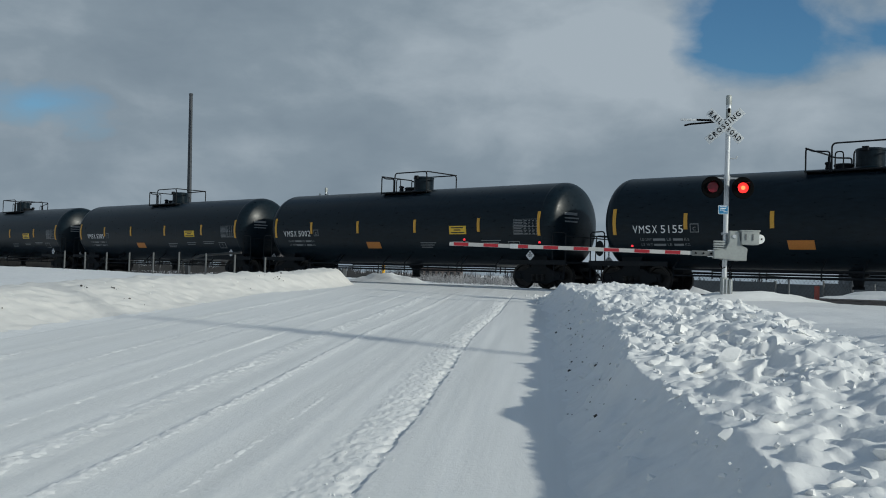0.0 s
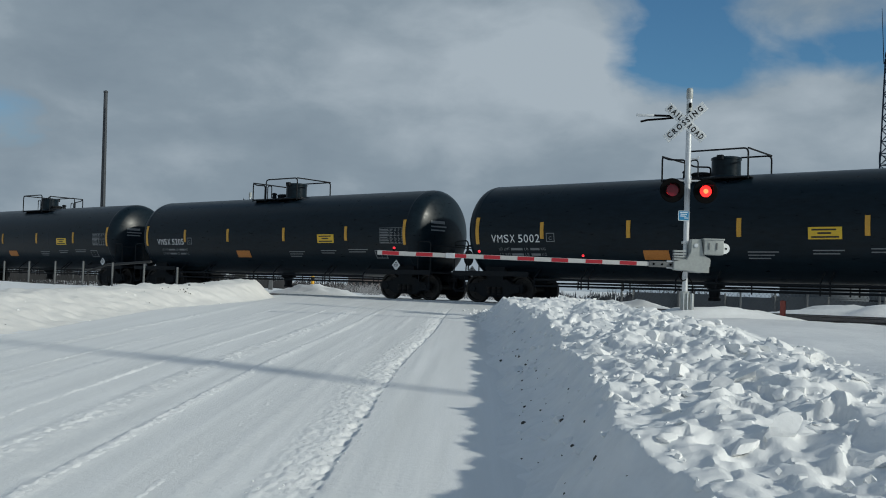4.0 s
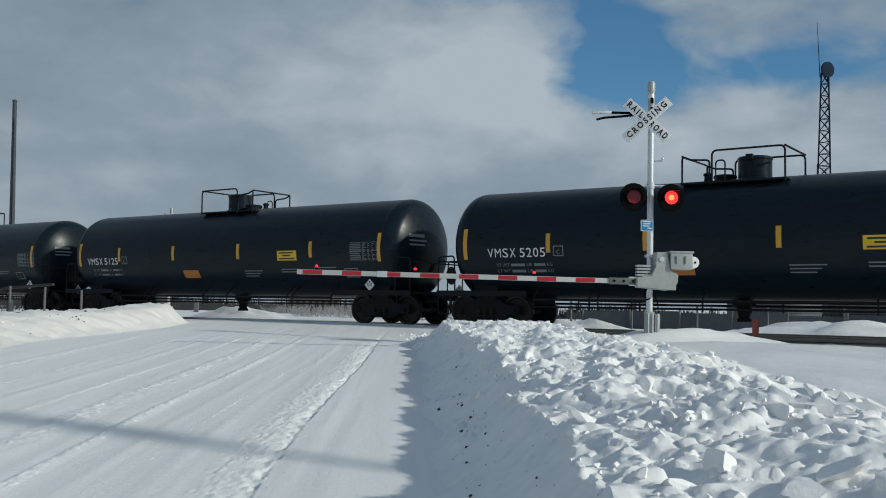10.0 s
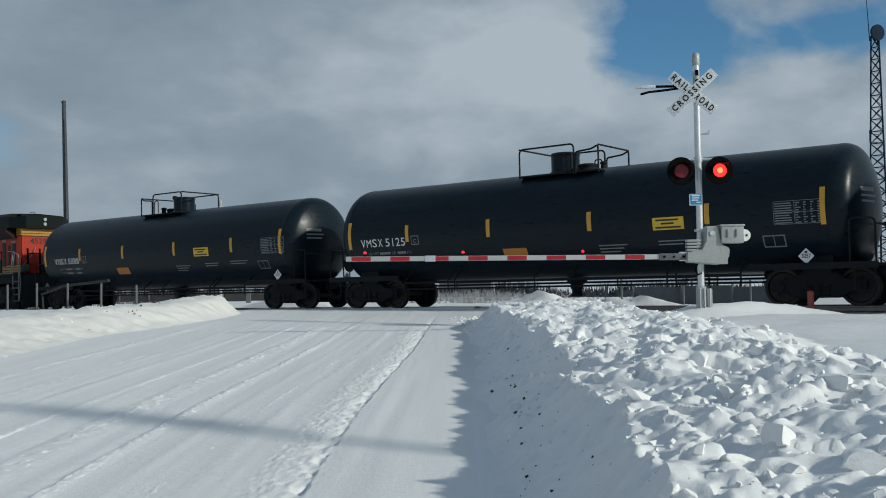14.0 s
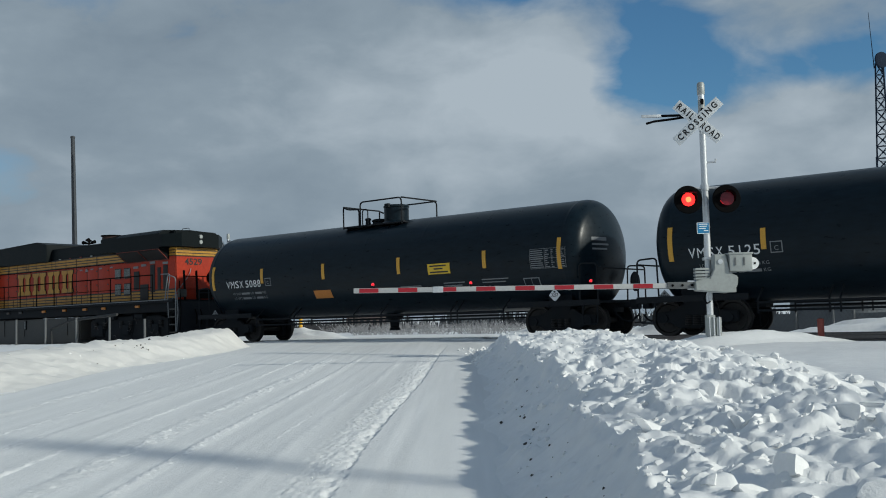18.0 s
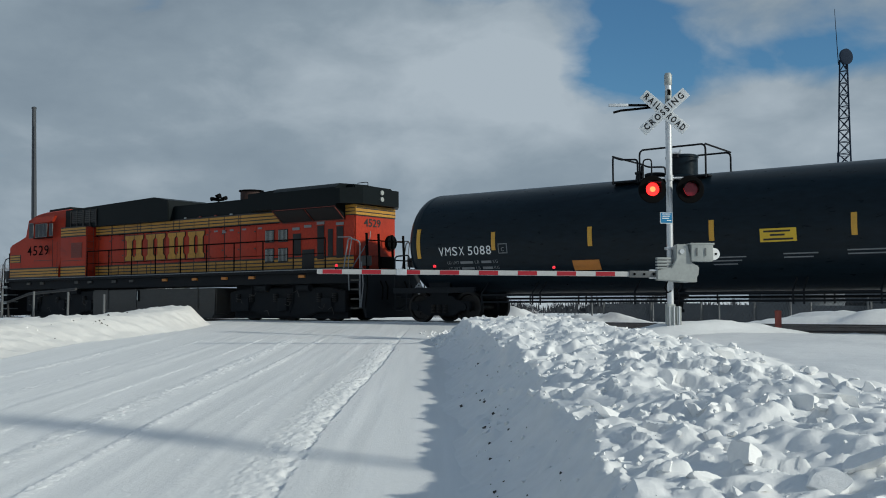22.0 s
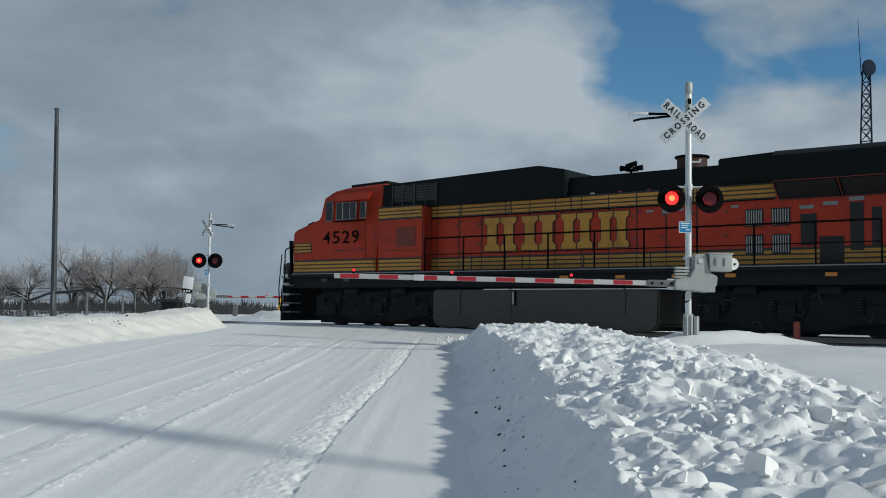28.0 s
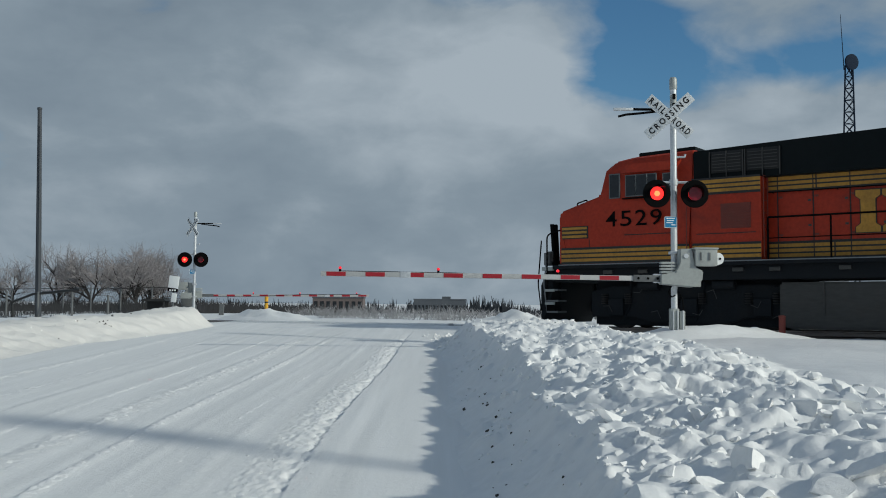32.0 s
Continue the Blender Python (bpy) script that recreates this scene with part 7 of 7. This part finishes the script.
def far_woods(y, x0, x1, z0, hmin, hmax, seed, n, deep=25, mat="woods"):
    """A belt of far bare trees: many thin upright clumps with an uneven top."""
    rng = random.Random(seed)
    rods = []
    for k in range(n):
        x = x0 + (x1 - x0) * (k + rng.random()) / n
        yy = y + rng.uniform(-deep, deep)
        h = rng.uniform(hmin, hmax) * (0.75 + 0.35 * noise.noise(Vector((x * 0.02, seed, 0))))
        wd = h * rng.uniform(0.25, 0.5)
        slim = 0.4 if mat == "hedge" else 1.0
        for _ in range(52 if mat == "hedge" else 26):
            p = Vector((x + rng.uniform(-wd, wd) * 0.8, yy + rng.uniform(-2, 2), z0))
            q = Vector((p.x + rng.uniform(-wd, wd) * 0.5, p.y, z0 + h * rng.uniform(0.5, 1.0) * (1 - 0.35 * abs(p.x - x) / wd)))
            m = p.lerp(q, 0.5)
            rods += [(p, m, wd * 0.07 * slim, wd * 0.10 * slim), (m, q, wd * 0.10 * slim, wd * 0.02 * slim)]
    return tagged(new("far_woods", sticks("far_woods", rods, M[mat])), "belt of bare winter woods along the horizon" if mat == "woods" else "dark tangle of bare brush behind the fence", "woods", "", "stuff")


far_woods(620, -420, 420, -10, 12, 19, 1, 260)
far_woods(360, -200, -12, -9, 6, 10, 2, 110)
far_woods(380, 22, 240, -9, 7, 11, 3, 200)
far_woods(150, -120, -20, -3.5, 4.5, 6.5, 4, 90)
far_woods(230, -95, -2, -6, 5.6, 7.6, 7, 130)

far_woods(66, -62, -14, 0.2, 1.7, 2.7, 5, 460, 3, "hedge")
far_woods(57, -50, -14.5, 0.2, 0.7, 1.5, 6, 300, 1.5, "hedge")
far_woods(190, 10, 150, -5, 4.5, 6.2, 9, 260, 6, "woods")
far_woods(78, -24, -6, -0.4, 1.5, 2.5, 8, 220, 3, "hedge")

# ---- broken snow on the bank ----


def chunk_mesh(seed, fine=2):
    """A worn lump: a ball cut by a few planes, flattened and roughened."""
    rng = random.Random(seed)
    bm = bmesh.new()
    bmesh.ops.create_icosphere(bm, subdivisions=fine, radius=0.5)
    cuts = []
    for _ in range(rng.choice((8, 9, 10, 11))):
        n = Vector((rng.gauss(0, 1), rng.gauss(0, 1), rng.gauss(0, 0.8))).normalized()
        cuts.append((n, rng.uniform(0.17, 0.31)))
    flat = rng.uniform(0.40, 0.70)
    for v in bm.verts:
        for n, d in cuts:
            over = v.co.dot(n) - d
            if over > 0:
                v.co -= n * over * 0.98
        v.co += v.co.normalized() * 0.012 * noise.noise(v.co * 4 + Vector((seed, 0, 0)))
        v.co.z *= flat
    return mesh_of("snow_chunk", bm, M["chunk"], 24)


chunk_meshes = [chunk_mesh(100 + k, 3) for k in range(16)]
lump_meshes = [chunk_mesh(200 + k, 1) for k in range(12)]
rng = random.Random(8)
# the largest blocks first, at their places
BIG = [(2.32, 6.2, 0.42), (2.58, 6.25, 0.36), (1.10, 8.0, 0.20), (1.55, 4.85, 0.26), (1.75, 4.4, 0.24), (2.7, 5.0, 0.24), (1.75, 6.9, 0.24), (3.3, 6.6, 0.26), (1.9, 8.0, 0.28),
       (2.3, 9.3, 0.28), (3.0, 10.4, 0.34), (2.2, 11.2, 0.28), (3.3, 12.4, 0.30), (1.35, 5.4, 0.18), (2.0, 4.0, 0.26), (2.9, 4.2, 0.28), (1.6, 12.6, 0.22)]
rows_chunk = [(x, y, s) for x, y, s in BIG]


def bank_spot(y_lo, y_hi, power):
    y = y_lo + (y_hi - y_lo) * rng.random() ** power
    x = rng.uniform(0.92, 1.0 + np.interp(y, (-4, 3, 9, 15, 21, 25), (3.0, 3.0, 3.0, 3.4, 3.0, 1.6)))
    return x, y


while len(rows_chunk) < 300:
    x, y = bank_spot(-3.5, 16, 1.0)
    rows_chunk.append((x, y, 0.11 + 0.20 * rng.random() ** 2.4))
for x, y, s in rows_chunk:
    ob = new("snow_chunk", rng.choice(chunk_meshes))
    ob.parent = bank_r
    z = right_bank(x, y) + float(relief(x, y)) * 0.7 + s * rng.uniform(-0.08, 0.09)
    ob.matrix_basis = pose(x, y, z, rng.uniform(-35, 35), rng.uniform(-35, 35), rng.uniform(0, 360)) @ Matrix.Diagonal((s * rng.uniform(0.8, 1.25), s, s * rng.uniform(0.8, 1.1), 1))


def crumbs(name, spots, parent, seed):
    """Small lumps joined into one sheet of loose snow."""
    rng = random.Random(seed)
    verts, faces = [], []
    cube = [(-1, -1, -1), (1, -1, -1), (1, 1, -1), (-1, 1, -1), (-0.7, -0.7, 1), (0.7, -0.7, 1), (0.7, 0.7, 1), (-0.7, 0.7, 1)]
    quads = [(0, 3, 2, 1), (4, 5, 6, 7), (0, 1, 5, 4), (1, 2, 6, 5), (2, 3, 7, 6), (3, 0, 4, 7)]
    for x, y, z, s in spots:
        m = pose(x, y, z, rng.uniform(-60, 60), rng.uniform(-60, 60), rng.uniform(0, 360))
        k = len(verts)
        for c in cube:
            v = Vector([c[i] * s * 0.5 * rng.uniform(0.6, 1.2) for i in range(3)])
            verts.append(m @ v)
        faces += [tuple(k + i for i in q) for q in quads]
    me = bpy.data.meshes.new(name)
    me.from_pydata(verts, [], faces)
    me.materials.append(M["chunk"])
    me.update()
    ob = new(name, me)
    ob.parent = parent
    return tagged(ob, "loose snow crumbs", "", "", "stuff")


lv, lf = [], []
for k in range(2200):
    x, y = bank_spot(-4, 25, 0.9)
    if k % 12 == 0:
        x = rng.uniform(0.38, 0.95)
    s = 0.045 + 0.12 * rng.random() ** 2.4
    src = rng.choice(lump_meshes)
    m = pose(x, y, right_bank(x, y) + float(relief(x, y)) * 0.9 + s * rng.uniform(-0.15, 0.05), rng.uniform(-35, 35), rng.uniform(-35, 35), rng.uniform(0, 360)) @ Matrix.Diagonal((s * rng.uniform(0.8, 1.4), s, s, 1))
    k = len(lv)
    lv += [m @ v.co for v in src.vertices]
    lf += [tuple(k + i for i in p.vertices) for p in src.polygons]
lump_mesh = bpy.data.meshes.new("snow_lumps")
lump_mesh.from_pydata(lv, [], lf)
lump_mesh.materials.append(M["chunk"])
lump_mesh.polygons.foreach_set("use_smooth", [True] * len(lf))
lump_mesh.set_sharp_from_angle(angle=radians(32))
lump_ob = tagged(new("snow_lumps", lump_mesh), "smaller broken snow lumps", "", "", "stuff")
lump_ob.parent = bank_r
spots = []
for _ in range(900):
    x, y = bank_spot(-4, 25, 0.9)
    spots.append((x - 0.05, y, right_bank(x, y) + float(relief(x, y)) + 0.002, 0.012 + 0.03 * rng.random() ** 2))
for _ in range(140):
    y = rng.uniform(3.5, 22)
    x = rng.uniform(0.25, 1.1)
    spots.append((x, y, right_bank(x, y) + 0.002, 0.012 + 0.035 * rng.random() ** 2))
for _ in range(200):
    y = rng.uniform(20.5, 26)
    x = 0.25 + rng.gauss(0, 0.22)
    spots.append((x, y, max(right_bank(x, y), road_height(x, y)) + 0.01, 0.02 + 0.08 * rng.random() ** 3))
crumbs("snow_crumbs", spots, bank_r, 3)
spots = []
for _ in range(90):
    y = rng.uniform(1, 14)
    x = 0.55 + rng.gauss(0, 0.14)
    spots.append((x, y, right_bank(x, y) + 0.002, 0.009 + 0.030 * rng.random() ** 2))
grit = crumbs("grit", spots, bank_r, 6)
grit["label"] = "dark road grit on the snow"
grit.data.materials[0] = M["speck"]
spots = []
for _ in range(70):
    y = rng.uniform(5, 31)
    x = rng.uniform(-10.5, -6.9)
    spots.append((x, y, left_bank(x, y) + 0.003, 0.012 + 0.04 * rng.random() ** 3))
crumbs("snow_crumbs", spots, bank_l, 4)
spots = []
for _ in range(20):
    y = rng.uniform(7, 27)
    x = rng.uniform(-10.2, -7.8)
    for _ in range(rng.choice((1, 1, 2, 4))):
        px, py = x + rng.gauss(0, 0.07), y + rng.gauss(0, 0.12)
        spots.append((px, py, left_bank(px, py) + 0.012, 0.015 + 0.045 * rng.random() ** 2))
grit = crumbs("grit", spots, bank_l, 9)
grit["label"] = "dark road grit on the snow"
grit.data.materials[0] = M["speck"]
spots = []
for _ in range(1800):
    y = rng.uniform(-4, 20)
    x = rng.choice((-1.34, -1.34, -1.2)) + rng.gauss(0, 0.10) + lane_shift(y)
    spots.append((x, y, road_height(x, y), 0.006 + 0.010 * rng.random() ** 2))
crumbs("snow_crumbs", spots, road, 5)

# strips of dark wet planking that show along the rails where the road crosses
for k, q in enumerate((-1.12, -0.38, 0.38, 1.12)):
    bm = bmesh.new()
    xs = np.linspace(-7.6, 0.4, 60)
    rng2 = random.Random(k)
    a, b = [], []
    for x in xs:
        s = (x - q * 0.5948) / TX
        for dst, dq in ((a, -0.16 - 0.05 * noise.noise(Vector((x * 2, q, 0)))), (b, 0.16 + 0.05 * noise.noise(Vector((x * 2, q, 5))))):
            px, py = on_track(s, q + dq)
            dst.append((bm.verts.new((px, py, rail_top(s) + 0.004)), bm.verts.new((px, py, rail_top(s) - 0.08))))
    for i in range(len(xs) - 1):
        bm.faces.new((a[i][0], a[i + 1][0], b[i + 1][0], b[i][0]))
        bm.faces.new((a[i][1], a[i + 1][1], a[i + 1][0], a[i][0]))
        bm.faces.new((b[i][0], b[i + 1][0], b[i + 1][1], b[i][1]))
    bmesh.ops.recalc_face_normals(bm, faces=bm.faces[:])
    ob = solid("crossing_plank", bm, M["plank"], "", "", "", "structure")
    ob.parent = road


# ---- what moves ----
TRAIN = [(0, -42.92), (1, -39.1), (2, -35.32), (3, -31.52), (3.5, -29.65), (4.5, -26.2), (5.5, -22.75), (6, -20.98), (7, -17.58), (8, -14.18), (9, -10.98), (10, -7.9), (11, -4.82), (12, -1.78), (13, 1.12), (14, 3.93), (15, 6.73), (16, 9.46), (17, 12.14), (18, 14.94), (19, 17.78), (20, 20.63), (21, 23.48), (22, 26.28), (23, 29.08), (24, 31.83), (25, 34.53), (26, 37.28), (27, 40.01), (28, 42.73), (29, 45.46), (30, 48.15), (31, 50.86), (32, 53.58)]
TT, TS = np.array([r[0] for r in TRAIN], float), np.array([r[1] for r in TRAIN], float)
SLOPE = np.gradient(TS, TT)


def train_at(t):
    """Where along the track the train's reference car is, gliding from row to row."""
    i = int(min(len(TT) - 2, max(0, np.searchsorted(TT, t, side="right") - 1)))
    h = TT[i + 1] - TT[i]
    u = (t - TT[i]) / h
    return ((1 + 2 * u) * (1 - u) ** 2 * TS[i] + u * (1 - u) ** 2 * h * SLOPE[i] + u * u * (3 - 2 * u) * TS[i + 1] + u * u * (u - 1) * h * SLOPE[i + 1])


def track_pose(s):
    x, y = on_track(s)
    return pose(x, y, 0.92 + GRADE * s, 0, -math.degrees(math.atan(GRADE)), math.degrees(math.atan2(TY, TX)))


def motions():
    steps = [k * 0.5 for k in range(65)]
    for ob, off in [(car, off - MK) for car, off in CARS] + [(LOCO, -38.45)]:
        walk(ob, [(t, track_pose(train_at(t) + off)) for t in steps])
    # wheels roll with the way that the train has gone
    fine = [round(k * 32 / 240, 4) for k in range(241)]
    turn = {r: [(t, math.degrees(train_at(t) / r)) for t in fine] for r in (0.46, 0.52)}
    for ob, off in CARS + [(LOCO, -38.45)]:
        r = 0.52 if ob is LOCO else 0.46
        for axle in ob.children:
            if axle.name.startswith("wheelset"):
                x = axle.location.x
                walk(axle, [(t, pose(x, 0, r) @ Matrix.Rotation(radians(a), 4, "Y")) for t, a in turn[r]])
    # the lamps flash in turn: each added shutter swings up under its hood and down again, instead of switching
    period, start = 0.975, -0.08
    for shutter, right in SHUTTERS:
        place = shutter.location.copy()
        shut, wide = pose(*place), pose(*place, -84, 0, 0)
        rows = []
        is_open = lambda t: (((t - start) / period) % 1.0 < 0.5) == bool(right)
        state = is_open(0)
        rows.append((0, wide if state else shut))
        for k in range(1, 32 * 30 + 1):
            t = k / 30
            if is_open(t) != state:
                rows.append((t - 1 / 30, wide if state else shut))
                state = not state
                rows.append((t, wide if state else shut))
        rows.append((32.0, wide if state else shut))
        clean = []
        for row in rows:
            if not clean or frame(row[0]) > frame(clean[-1][0]):
                clean.append(row)
        walk(shutter, clean)


motions()
